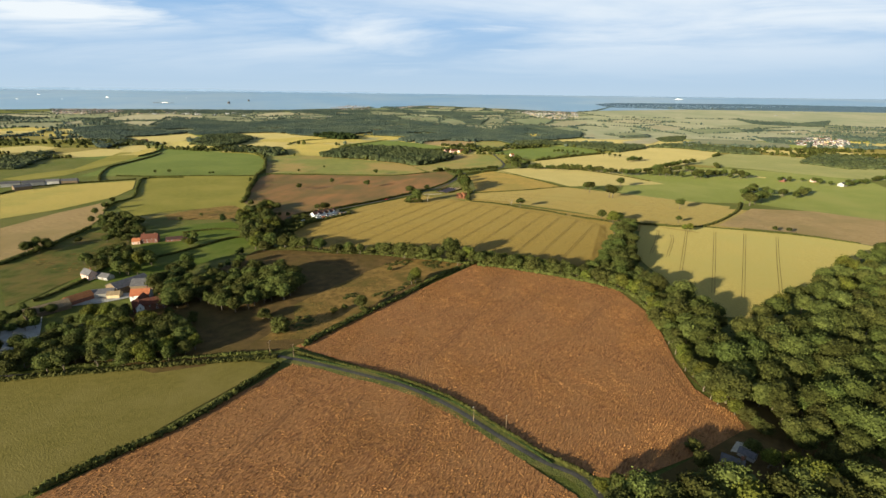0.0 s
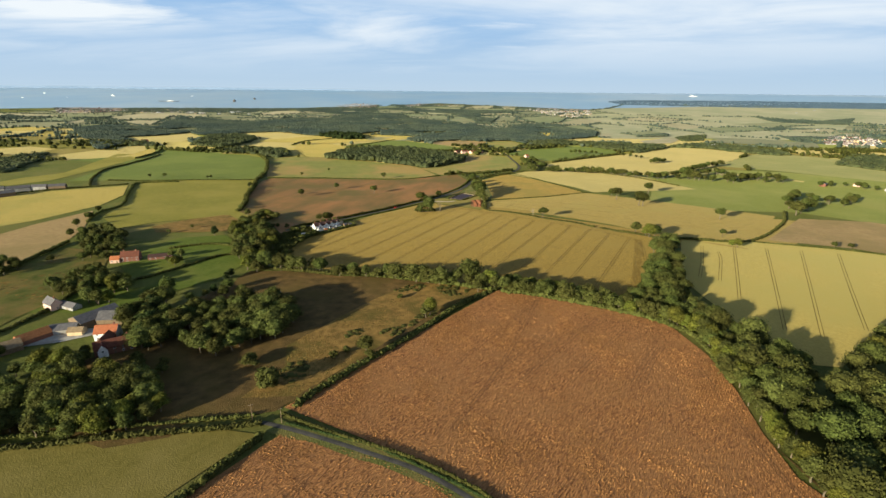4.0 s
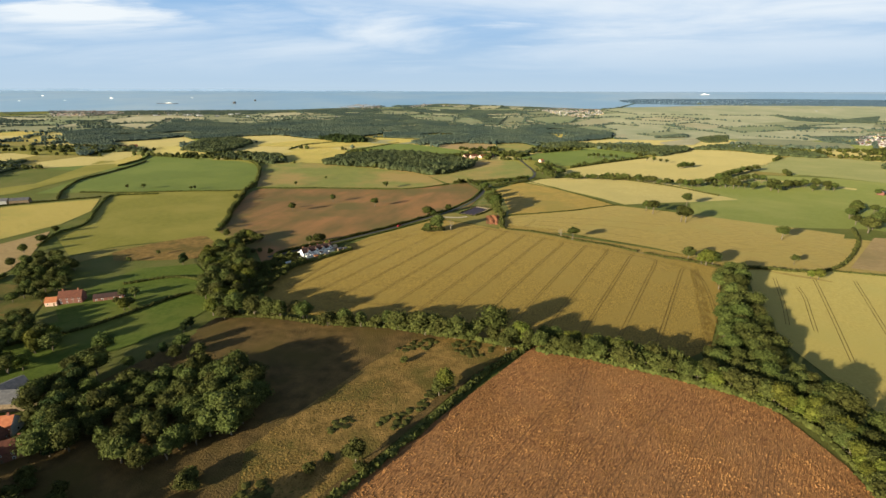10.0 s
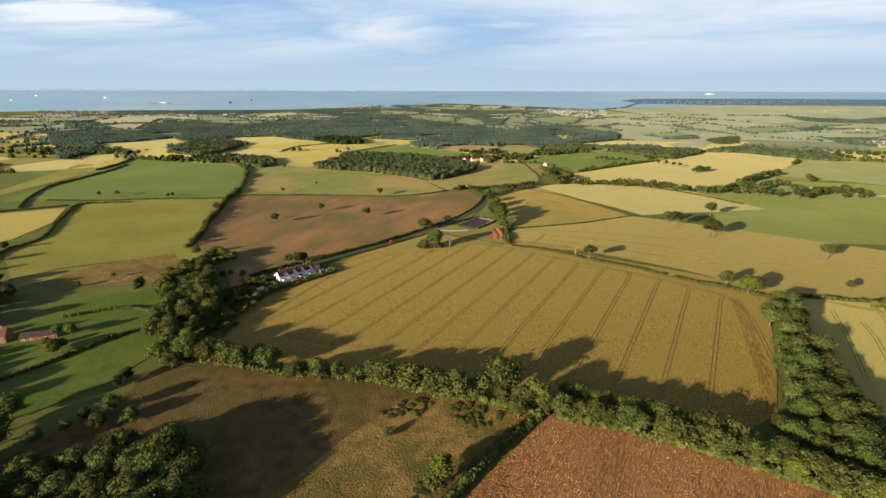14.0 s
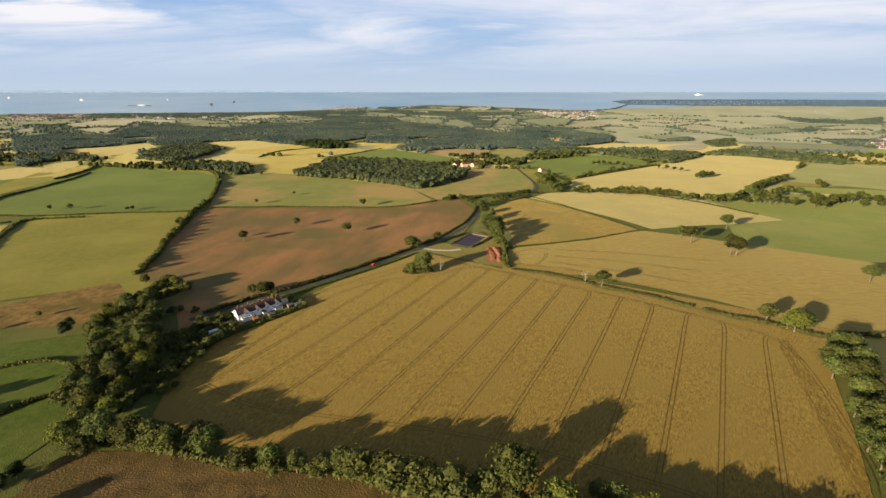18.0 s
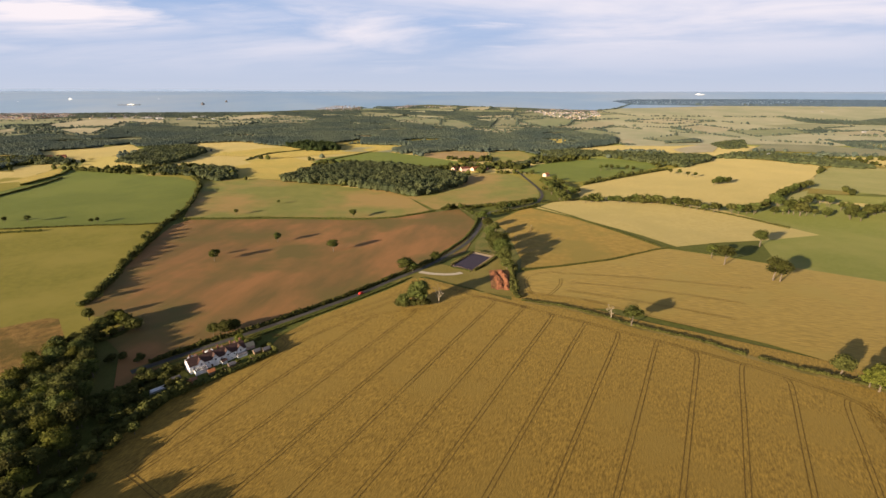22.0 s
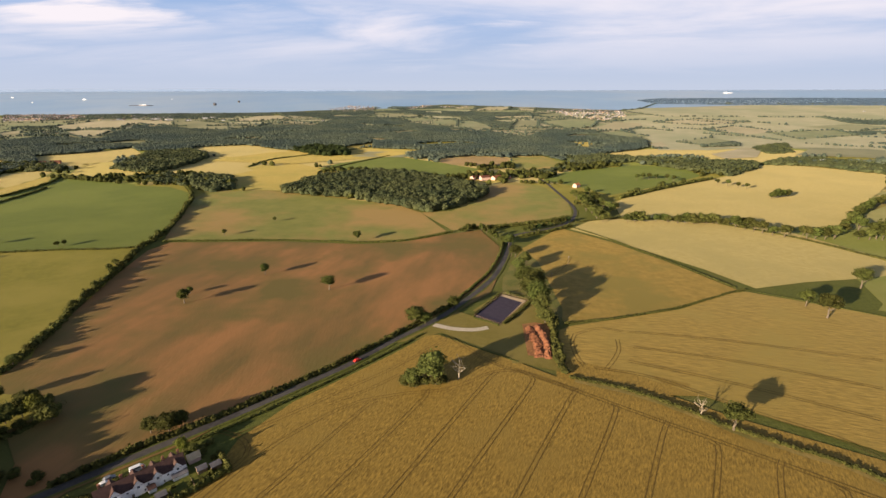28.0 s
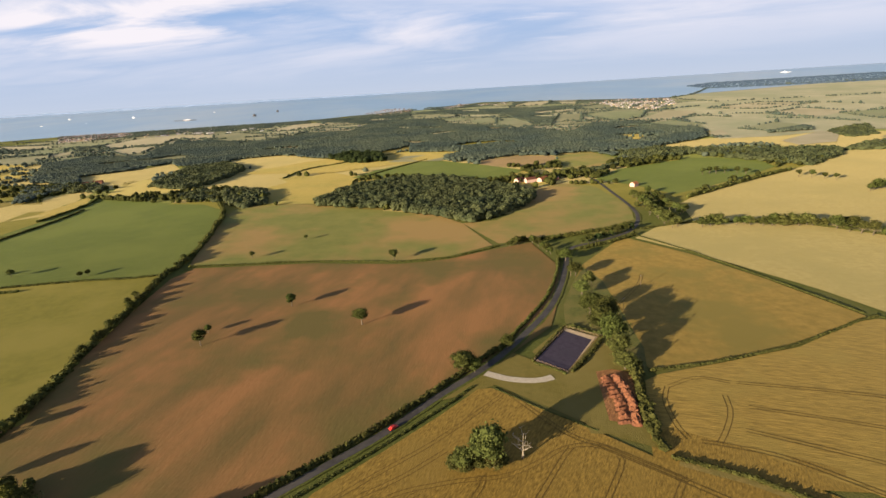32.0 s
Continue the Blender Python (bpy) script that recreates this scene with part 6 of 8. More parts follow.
wood("woodland", [(-429.5, 1173.4), (-437.4, 1225.3), (-366.2, 1194.5), (-326.2, 1117.7), (-348.5, 1096.9), (-397.3, 1128.1)], 9, 9, "leaf_mid", 83, "small wood at the field corner", 40, 1.0)
wood("woodland", [(-507.7, 1182.2), (-491.6, 1236.0), (-416.0, 1173.6), (-410.2, 1136.6)], 9, 8, "leaf_mid", 84, "strip of trees at the field edge", 40, 1.0)
wood("woodland", [(-380, 1564), (-343, 1626), (-265, 1584), (-234, 1485), (-288, 1467)], 10, 12, "leaf_dark", 85, "dark conifer plantation", 30, 1.0)
wood("woodland", [(224, 1433), (303, 1468), (394, 1425), (466, 1409), (525, 1371), (575, 1357), (521.4, 1289.4), (451.1, 1230.6), (420.7, 1264.6), (346, 1385), (222, 1327)], 9, 9, "leaf_mid", 86, "belt of woodland between fields", 30, 1.0)
wood("woodland", [(196, 1300), (146.6, 1251.5), (105.2, 1228.9), (150.6, 1275.3), (212, 1327), (280, 1385), (282, 1355)], 9, 7, "leaf_mid", 87, "tree line along the lane", 24, 1.0)
wood("woodland", [(712, 1626), (841, 1704), (753, 1544), (680, 1505)], 10, 7, "leaf_mid", 97, "wood by the meadow", 14, 1.0)
wood("woodland", [(621, 1371), (745, 1426), (835, 1387), (788, 1330), (676, 1357)], 9, 6, "leaf_mid", 98, "tree line", 14, 1.0)
wood("woodland", [(-840.7, 1295.2), (-858, 1366), (-778, 1351), (-705.1, 1270.4), (-751.2, 1263.9)], 10, 8, "leaf_mid", 99, "tree belt", 20, 1.0)
wood("woodland", [(-758.7, 867.9), (-866.4, 994.7), (-872.2, 1088.0), (-852.5, 1110.6), (-781.9, 1001.8), (-730.7, 869.9)], 11, 8, "leaf_mid", 100, "tree belt", 20, 1.0)
wood("woodland", [(790.8, 1059.5), (945.6, 1220.3), (1003.7, 1171.4), (1026.9, 1123.7), (909.2, 987.7), (827.0, 981.8), (809.5, 1019.2)], 10, 8, "leaf_mid", 101, "wood by the village", 20, 1.0)

# ---------------------------------------------------------------- far country: patchwork, hedgerow trees, towns
COAST = [(-7000, 2250), (-3200, 2330), (-2300, 2440), (-1903, 2514), (-1650, 2502), (-1390, 2474), (-1163, 2499), (-948, 2569), (-785, 2605), (-623, 2673), (-493, 2822), (-381, 2814), (-236, 2746), (-160, 2834), (-48, 2883), (204, 2813), (392, 2769), (591, 2684), (714, 2651), (850, 2760), (1100, 3100), (3300, 3100), (7000, 3200)]


def coast(x):
    for (x0, y0), (x1, y1) in zip(COAST, COAST[1:]):
        if x0 <= x <= x1:
            return y0 + (y1 - y0) * (x - x0) / (x1 - x0)
    return 2300


def shrink(y):
    return 1.0 if y < 1500 else max(0.42, 1.0 - (y - 1500) / 2400)


BOXES = [(min(p[0] for p in q), max(p[0] for p in q), min(p[1] for p in q), max(p[1] for p in q), q) for q in FIELDS]


def in_field(x, y):
    return any(a <= x <= b and c <= y <= d and inside(x, y, q) for a, b, c, d, q in BOXES)


def patchwork():
    rnd = random.Random(77)
    kinds = ["wheat_green", "pasture_bright", "wheat_green", "wheat_pale", "lush_grass", "pasture", "barley_green", "wheat_pale"]
    sheets = {}
    step_x, rows = 190, [1000]
    while rows[-1] < 3050:
        rows.append(rows[-1] + (170 if rows[-1] < 1500 else 120 if rows[-1] < 2100 else 80))

    def corner(i, j):
        r = random.Random(i * 7919 + j * 104729)
        return (i + (0.5 if j % 2 else 0) + r.uniform(-0.22, 0.22)) * step_x * (0.75 + rows[j] / 4000), rows[j] + r.uniform(-0.3, 0.3) * (rows[min(j + 1, len(rows) - 1)] - rows[max(j - 1, 0)]) / 2

    spots = []
    for j in range(len(rows) - 1):
        for i in range(-16, 17):
            q = [corner(i, j), corner(i + 1, j), corner(i + 1, j + 1), corner(i, j + 1)]
            if max(p[1] for p in q) > coast(q[0][0]) - 20:
                continue
            # The farther rows take the field colours with haze mixed in.
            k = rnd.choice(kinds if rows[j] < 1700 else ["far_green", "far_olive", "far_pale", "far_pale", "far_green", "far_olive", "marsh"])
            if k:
                v, f = sheets.setdefault(k, ([], []))
                o, n = len(v), 4
                for b in range(n + 1):
                    for a in range(n + 1):
                        s, t = a / n, b / n
                        x = (q[0][0] * (1 - s) + q[1][0] * s) * (1 - t) + (q[3][0] * (1 - s) + q[2][0] * s) * t
                        y = (q[0][1] * (1 - s) + q[1][1] * s) * (1 - t) + (q[3][1] * (1 - s) + q[2][1] * s) * t
                        v.append((x, y, land(x, y) + 0.18))
                for b in range(n):
                    for a in range(n):
                        c = o + b * (n + 1) + a
                        f.append((c, c + 1, c + n + 2, c + n + 1))
            for a, b in ((q[0], q[1]), (q[0], q[3])):
                thick = rnd.choice([0.0, 0.35, 0.7, 1.0, 1.0])
                d = math.dist(a, b)
                n = int(d / (7.5 * shrink(a[1])))
                for m in range(n):
                    if rnd.random() < thick:
                        t = m / n
                        x, y = a[0] + (b[0] - a[0]) * t + rnd.uniform(-3, 3), a[1] + (b[1] - a[1]) * t + rnd.uniform(-3, 3)
                        spots.append((x, y, rnd.uniform(2.2, 5.5) * shrink(y)))
    for _ in range(240):
        y = rnd.uniform(1150, 2200)
        x = rnd.uniform(-1.0, 1.0) * y
        s, e = rnd.uniform(18, 80) * shrink(y), rnd.uniform(8, 22) * shrink(y)
        for _ in range(int(s * e / 22)):
            spots.append((x + rnd.gauss(0, s * 0.7), y + rnd.gauss(0, e * 0.6), rnd.uniform(3.0, 5.5) * shrink(y)))
    for k, (v, f) in sheets.items():
        tagged(part("far_fields", (v, [], f), M[k]), "distant patchwork of small fields", "fields", kind="structure")
    spots = [s for s in spots if s[1] < coast(s[0]) - 25 and not in_field(s[0], s[1])]
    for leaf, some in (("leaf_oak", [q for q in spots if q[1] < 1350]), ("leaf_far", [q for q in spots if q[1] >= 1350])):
        a = np.array(some)
        z = np.array([land(x, y) for x, y, _ in some])
        c = np.stack([a[:, 0], a[:, 1], z + a[:, 2] * 0.8], 1)
        r = np.stack([a[:, 2], a[:, 2], a[:, 2] * 0.95], 1)
        n = len(a)
        d = RNG.normal(size=(n, 8, 3))
        d[..., 2] = np.abs(d[..., 2])
        d /= np.linalg.norm(d, axis=2)[..., None]
        p = (c[:, None] + d * r[:, None]).reshape(-1, 3)
        me = mesh_of("far_trees", [lumps(c, r, 0.28), leaf_cards(p, d.reshape(-1, 3), float(a[:, 2].mean()) * 0.32)], M[leaf])
        tagged(new("far_trees", me), "distant hedgerow trees and thickets", "trees", kind="stuff")


patchwork()


def house_block(v, f, idx, x, y, turn, l, w, h, r, wall, roof):
    """A plain gabled house of ten corners, for the far towns."""
    o, z = len(v), land(x, y) - 0.3
    c, s = math.cos(turn), math.sin(turn)
    for px, py, pz in ((-l, -w, 0), (l, -w, 0), (l, w, 0), (-l, w, 0), (-l, -w, h), (l, -w, h), (l, w, h), (-l, w, h), (-l, 0, r), (l, 0, r)):
        v.append((x + (px * c - py * s) / 2, y + (px * s + py * c) / 2, z + pz))
    f += [(o, o + 1, o + 5, o + 4), (o + 2, o + 3, o + 7, o + 6), (o + 1, o + 2, o + 6, o + 9, o + 5), (o + 3, o, o + 4, o + 8, o + 7),
          (o + 4, o + 5, o + 9, o + 8), (o + 6, o + 7, o + 8, o + 9)]
    idx += [wall] * 4 + [roof] * 2


def town(pts, step, seed, label, size=6.0, keep=1.0):
    rnd = random.Random(seed)
    v, f, idx = [], [], []
    for x, y in scatter(pts, step, seed):
        if rnd.random() > keep:
            continue
        k = size * rnd.uniform(0.7, 1.3)
        house_block(v, f, idx, x, y, rnd.choice((0.3, 1.87)) + rnd.uniform(-0.3, 0.3), k * 1.4, k, k * 0.55, k * 0.95, rnd.choice((0, 0, 0, 1, 4)), rnd.choice((2, 2, 3, 5)))
    me = bpy.data.meshes.new("town_houses")
    me.from_pydata(v, [], f)
    for n in ("town_wall", "concrete", "town_roof", "slate", "pale_sand", "tile_red"):
        me.materials.append(M[n])
    me.polygons.foreach_set("material_index", idx)
    me.update()
    tagged(new("town_houses", me), label, "houses", kind="stuff")


town([(-1724, 2298), (-1903, 2514), (-1760, 2519), (-1569, 2490), (-1453, 2389), (-1545, 2324)], 9, 301, "seaside town of white and red-roofed houses", 4.2, 0.75)
town([(-1477, 2425), (-1134, 2443), (-1050, 2276), (-1406, 2319)], 17, 302, "houses along the shore of the town", 4.2, 0.5)
town([(-580, 2715), (-498, 2846), (-364, 2791), (-362, 2685), (-482, 2624)], 11, 303, "houses on the wooded hill above the sea", 4.2, 0.6)
town([(-234, 2725), (-161, 2858), (-104, 2834), (-153, 2724)], 11, 304, "houses on the hill above the sea", 4.2, 0.6)
town([(397, 2635), (545, 2715), (705, 2620), (658, 2379), (536, 2272), (440, 2457)], 13, 306, "coastal village of white houses on the point", 4.2, 0.5)
town([(-75, 2810), (65, 2834), (63, 2765), (-60, 2744)], 14, 307, "scattered houses near the coast", 4.2, 0.5)
town([(-84, 2067), (-35, 2108), (-22, 2053), (-63, 2033)], 10, 309, "houses among the far woods", 4.0, 0.7)
town([(1058, 1491), (1240, 1692), (1339, 1750), (1338, 1636), (1229, 1476), (1122, 1413), (1079, 1436)], 12, 305, "village of red-roofed houses", 5.0, 0.6)


# ---------------------------------------------------------------- buildings
def box(bm, x0, x1, y0, y1, z0, z1):
    p = [bm.verts.new((x, y, z)) for z in (z0, z1) for y in (y0, y1) for x in (x0, x1)]
    for q in ((0, 2, 3, 1), (4, 5, 7, 6), (0, 1, 5, 4), (1, 3, 7, 5), (3, 2, 6, 7), (2, 0, 4, 6)):
        bm.faces.new([p[i] for i in q])


def prism(bm, l, w, h, r, x=0.0, y=0.0, z=0.0, along="x"):
    """A gabled block, l long, w wide, h to the eaves and r to the ridge."""
    def at(a, b, c):
        return bm.verts.new((x + (a if along == "x" else b), y + (b if along == "x" else a), z + c))
    ends = [[at(s * l / 2, -w / 2, 0), at(s * l / 2, w / 2, 0), at(s * l / 2, w / 2, h), at(s * l / 2, 0, r), at(s * l / 2, -w / 2, h)] for s in (-1, 1)]
    a, b = ends
    for i in range(5):
        bm.faces.new((a[i], a[(i + 1) % 5], b[(i + 1) % 5], b[i]))
    bm.faces.new(a)
    bm.faces.new(b[::-1])
    bmesh.ops.recalc_face_normals(bm, faces=bm.faces[:])


def roof_slab(bm, l, w, h, r, side, over=0.35, thick=0.22, x=0.0, y=0.0, along="x"):
    """One slope of a pitched roof, with its overhang at the eaves and the verges."""
    run = w / 2
    k = (r - h) / run
    pts = []
    for e in (-1, 1):
        for b, c in ((0, r), (side * (run + over), h - over * k)):
            for t in (0.03, thick):
                a = e * (l / 2 + over * 0.6)
                pts.append(bm.verts.new((x + (a if along == "x" else b), y + (b if along == "x" else a), c + t)))
    for q in ((0, 1, 3, 2), (4, 6, 7, 5), (1, 5, 7, 3), (0, 2, 6, 4), (2, 3, 7, 6), (0, 4, 5, 1)):
        bm.faces.new([pts[i] for i in q])
    bmesh.ops.recalc_face_normals(bm, faces=bm.faces[:])


def add_window(house, x, y, z, w, h, facing):
    """A window with a frame and a pane on the wall that faces +x, -x, +y or -y."""
    bm, bg = bmesh.new(), bmesh.new()
    sx, sy = {"+x": (1, 0), "-x": (-1, 0), "+y": (0, 1), "-y": (0, -1)}[facing]
    for m, a, b, ww, hh in ((bm, 0.0, 0.07, w, h), (bg, 0.05, 0.09, w - 0.22, h - 0.22)):
        if sx:
            box(m, x + sx * min(a, b), x + sx * max(a, b), y - ww / 2, y + ww / 2, z + (h - hh) / 2, z + (h + hh) / 2)
        else:
            box(m, x - ww / 2, x + ww / 2, y + sy * min(a, b), y + sy * max(a, b), z + (h - hh) / 2, z + (h + hh) / 2)
        bmesh.ops.recalc_face_normals(m, faces=m.faces[:])
    win = part("window", bm, M["frame_white"], house)
    part("pane", bg, M["glass"], win)


def add_chimney(house, x, y, top, base_z, wall="brick_red"):
    bm = bmesh.new()
    box(bm, x - 0.45, x + 0.45, y - 0.35, y + 0.35, base_z, top)
    box(bm, x - 0.55, x + 0.55, y - 0.45, y + 0.45, top, top + 0.18)
    ch = part("chimney", bm, M[wall], house)
    for d in (-0.22, 0.22):
        bp = bmesh.new()
        bmesh.ops.create_cone(bp, cap_ends=True, segments=8, radius1=0.14, radius2=0.11, depth=0.5, matrix=Matrix.Translation((x + d, y, top + 0.42)))
        part("chimney_pot", bp, M["tile_orange"], ch)


def building(name, label, x, y, angle, l, w, h, r, wall, roof, chimneys=(), windows=True, category="house", group="", doors=True):
    house = base(name, label, category, group, pose(x, y, land(x, y) - 0.05, 0, 0, angle))
    bm = bmesh.new()
    prism(bm, l, w, h, r)
    part("wall", bm, M[wall], house)
    for s in (-1, 1):
        bm = bmesh.new()
        roof_slab(bm, l, w, h, r, s)
        part("roof", bm, M[roof], house)
    for cx in chimneys:
        add_chimney(house, cx, 0.0, r + 1.0, r - 0.9)
    if windows:
        n = max(1, int(l / 3.2))
        for s, face in ((-1, "-y"), (1, "+y")):
            for i in range(n):
                u = -l / 2 + (i + 0.5) * l / n
                for zz in ((0.9, 3.2) if h > 4 else (0.9,)):
                    if doors and zz == 0.9 and i == n // 2:
                        bd = bmesh.new()
                        box(bd, u - 0.45, u + 0.45, min(s * w / 2, s * (w / 2 + 0.07)), max(s * w / 2, s * (w / 2 + 0.07)), 0.05, 2.05)
                        bmesh.ops.recalc_face_normals(bd, faces=bd.faces[:])
                        part("door", bd, M["timber"], house)
                    else:
                        add_window(house, u, s * w / 2, zz, 1.0, 1.15, face)
        for s, face in ((-1, "-x"), (1, "+x")):
            add_window(house, s * l / 2, 0.0, 0.9, 1.0, 1.15, face)
    return house


def far_building(x, y, l, w, h, wall, roof):
    k = shrink(y)
    house = base("farm_building", "distant " + ("white" if "white" in wall else "farm") + " building with pitched roof", "building", "distant farm buildings",
                 pose(x, y, land(x, y) - 0.1, 0, 0, 15 + (x * 7 + y * 3) % 40))
    bm = bmesh.new()
    prism(bm, l * k, w * k, h * k, (h + 2.6) * k)
    part("wall", bm, M[wall], house)
    for s in (-1, 1):
        bm = bmesh.new()
        roof_slab(bm, l * k, w * k, h * k, (h + 2.6) * k, s)
        part("roof", bm, M[roof], house)


for x, y, l, w, h, wall, roof in [
    (-1293, 2333, 25, 10, 5, 'render_white', 'slate'),
    (-1164, 2333, 28, 11, 5, 'render_white', 'concrete'),
    (-1152, 2351, 25, 10, 5, 'render_white', 'concrete'),
    (-1102, 2334, 37, 13, 5, 'render_white', 'concrete'),
    (-1014, 2315, 25, 10, 5, 'render_white', 'slate'),
    (-981, 2375, 28, 11, 6, 'render_white', 'concrete'),
    (-958, 2396, 34, 11, 5, 'render_white', 'concrete'),
    (-880, 2314, 17, 10, 5, 'render_white', 'slate'),
    (-1606, 2475, 28, 10, 5, 'render_white', 'concrete'),
    (1746, 2627, 42, 8, 4, 'town_wall', 'concrete'),
    (1927, 2762, 36, 7, 4, 'town_wall', 'concrete'),
    (2088, 2818, 48, 7, 4, 'town_wall', 'concrete'),
    (2182, 2846, 30, 7, 4, 'town_wall', 'concrete'),
    (1352, 1912, 15, 7, 3, 'town_wall', 'concrete'),
    (700, 1372, 22, 12, 5, 'render_white', 'paint_white'),
    (-491, 2279, 17, 8, 5, 'render_white', 'slate'),
    (-612.2, 714.7, 22, 12, 5, 'concrete', 'slate'),
    (-587.7, 725.3, 26, 14, 5, 'concrete', 'slate'),
    (-566.5, 736.1, 18, 10, 5, 'concrete', 'slate'),
    (-576.5, 690.8, 20, 12, 5, 'timber', 'slate'),
    (-545.7, 742.3, 20, 10, 5, 'timber', 'slate'),
    (28.5, 1197.6, 14, 8, 4, 'pink_wash', 'tile_red'),
    (44.6, 1192.5, 16, 8, 5, 'pink_wash', 'tile_red'),
    (63.1, 1197.4, 18, 9, 4, 'pink_wash', 'tile_orange'),
    (79.0, 1202.4, 14, 8, 4, 'brick_red', 'slate'),
    (176.3, 1131.6, 10, 7, 4, 'pink_wash', 'tile_orange'),
    (717.8, 1371.7, 16, 8, 4, 'render_white', 'paint_white'),
    (-790.2, 1366.1, 16, 9, 4, 'brick_red', 'tile_red'),
    (-806.5, 1351.1, 14, 9, 4, 'brick_red', 'tile_red'),
    (592.9, 825.4, 12, 8, 4, 'brick_red', 'slate'),
    (648.4, 829.0, 14, 8, 4, 'pink_wash', 'tile_red'),
    (705.8, 816.4, 16, 9, 4, 'concrete', 'slate'),
    (664.8, 788.2, 14, 9, 4, 'concrete', 'slate'),
]:
    far_building(x, y, l, w, h, wall, roof)



def side_gable(house, x, side, w, half, h, r, out, wall, roof):
    """A small front gable that stands out of the long wall."""
    bm = bmesh.new()
    depth = half + out
    prism(bm, depth, w, h, r, x=x, y=side * depth / 2, along="y")
    part("gable_wall", bm, M[wall], house)
    for s in (-1, 1):
        bm = bmesh.new()
        roof_slab(bm, depth, w, h, r, s, over=0.25, x=x, y=side * depth / 2, along="y")
        part("gable_roof", bm, M[roof], house)
    add_window(house, x, side * depth, h - 1.4, 1.1, 1.2, "-y" if side < 0 else "+y")


def terrace():
    L0, W0, H0, R0 = 31.0, 7.4, 5.0, 8.0
    t = base("cottage_terrace", "long white rendered cottage terrace with brown tiled roof", "house", m=pose(-118.6, 549.3, land(-118.6, 549.3) - 0.05, 0, 0, 44.2) @ Matrix.Scale(0.93, 4))
    bm = bmesh.new()
    prism(bm, L0, W0, H0, R0)
    part("wall", bm, M["render_white"], t)
    for s in (-1, 1):
        bm = bmesh.new()
        roof_slab(bm, L0, W0, H0, R0, s)
        part("roof", bm, M["tile_dark"], t)
    for gx in (-9.5, -1.8, 5.0, 12.2):
        side_gable(t, gx, -1, 3.4, W0 / 2, 5.2, 7.4, 0.35, "render_white", "tile_dark")
        # road-side gables: pink of the low sun put into the wall colour
        side_gable(t, gx, 1, 3.4, W0 / 2, 5.2, 7.4, 0.35, "pink_wash", "tile_dark")
    for cx in (-13.2, -6.0, 1.6, 8.6, 14.2):
        add_chimney(t, cx, 0.6, 9.4, 7.0)
    for i in range(9):
        u = -13.6 + i * 3.4
        add_window(t, u, -W0 / 2, 0.9, 1.1, 1.2, "-y")
        add_window(t, u, W0 / 2, 0.9, 1.0, 1.1, "+y")
    for u in (-13.2, -5.6, 1.6, 8.6):
        add_window(t, u, -W0 / 2, 3.1, 0.9, 1.0, "-y")
    for zz in (0.9, 3.1):
        add_window(t, -L0 / 2, 0.0, zz, 1.0, 1.1, "-x")
        add_window(t, L0 / 2, 0.0, zz, 1.0, 1.1, "+x")
    for u in (-11.8, -4.0, 3.2, 10.4):
        bm = bmesh.new()
        box(bm, u - 0.45, u + 0.45, -W0 / 2 - 0.08, -W0 / 2, 0.05, 2.05)
        part("door", bm, M["timber"], t)
    # lean-to additions along the garden side
    for x0, x1, depth, hh, roof in ((-13.8, -7.6, 3.6, 2.5, "glass"), (0.8, 3.6, 2.4, 2.2, "tile_dark"), (9.6, 15.2, 2.2, 2.2, "slate")):
        bm = bmesh.new()
        box(bm, x0, x1, -W0 / 2 - depth, -W0 / 2 - 0.02, 0, hh)
        lean = part("extension", bm, M["render_white"], t)
        bm = bmesh.new()
        y0, y1 = -W0 / 2 - depth - 0.2, -W0 / 2 - 0.03
        p = [bm.verts.new(q) for q in ((x0 - 0.15, y0, hh), (x1 + 0.15, y0, hh), (x1 + 0.15, y1, hh + 0.75), (x0 - 0.15, y1, hh + 0.75),
                                       (x0 - 0.15, y0, hh + 0.12), (x1 + 0.15, y0, hh + 0.12), (x1 + 0.15, y1, hh + 0.9), (x0 - 0.15, y1, hh + 0.9))]
        for q in ((0, 1, 2, 3), (4, 7, 6, 5), (0, 4, 5, 1), (1, 5, 6, 2), (2, 6, 7, 3), (3, 7, 4, 0)):
            bm.faces.new([p[i] for i in q])
        part("extension_roof", bm, M[roof], lean)
        if roof == "glass":
            for k in range(8):
                u = x0 + (x1 - x0) * k / 7
                bm = bmesh.new()
                q = [bm.verts.new(c) for c in ((u - 0.06, y0, hh + 0.13), (u + 0.06, y0, hh + 0.13), (u + 0.06, y1, hh + 0.91), (u - 0.06, y1, hh + 0.91),
                                               (u - 0.06, y0, hh + 0.2), (u + 0.06, y0, hh + 0.2), (u + 0.06, y1, hh + 0.98), (u - 0.06, y1, hh + 0.98))]
                for c in ((4, 5, 6, 7), (0, 4, 7, 3), (1, 2, 6, 5), (0, 1, 5, 4)):
                    bm.faces.new([q[i] for i in c])
                part("glazing_bar", bm, M["frame_white"], lean)


terrace()
T_M = pose(-118.6, 549.3, 0, 0, 0, 44.2)


def by_terrace(u, v):
    p = T_M @ Vector((u, v, 0))
    return p.x, p.y


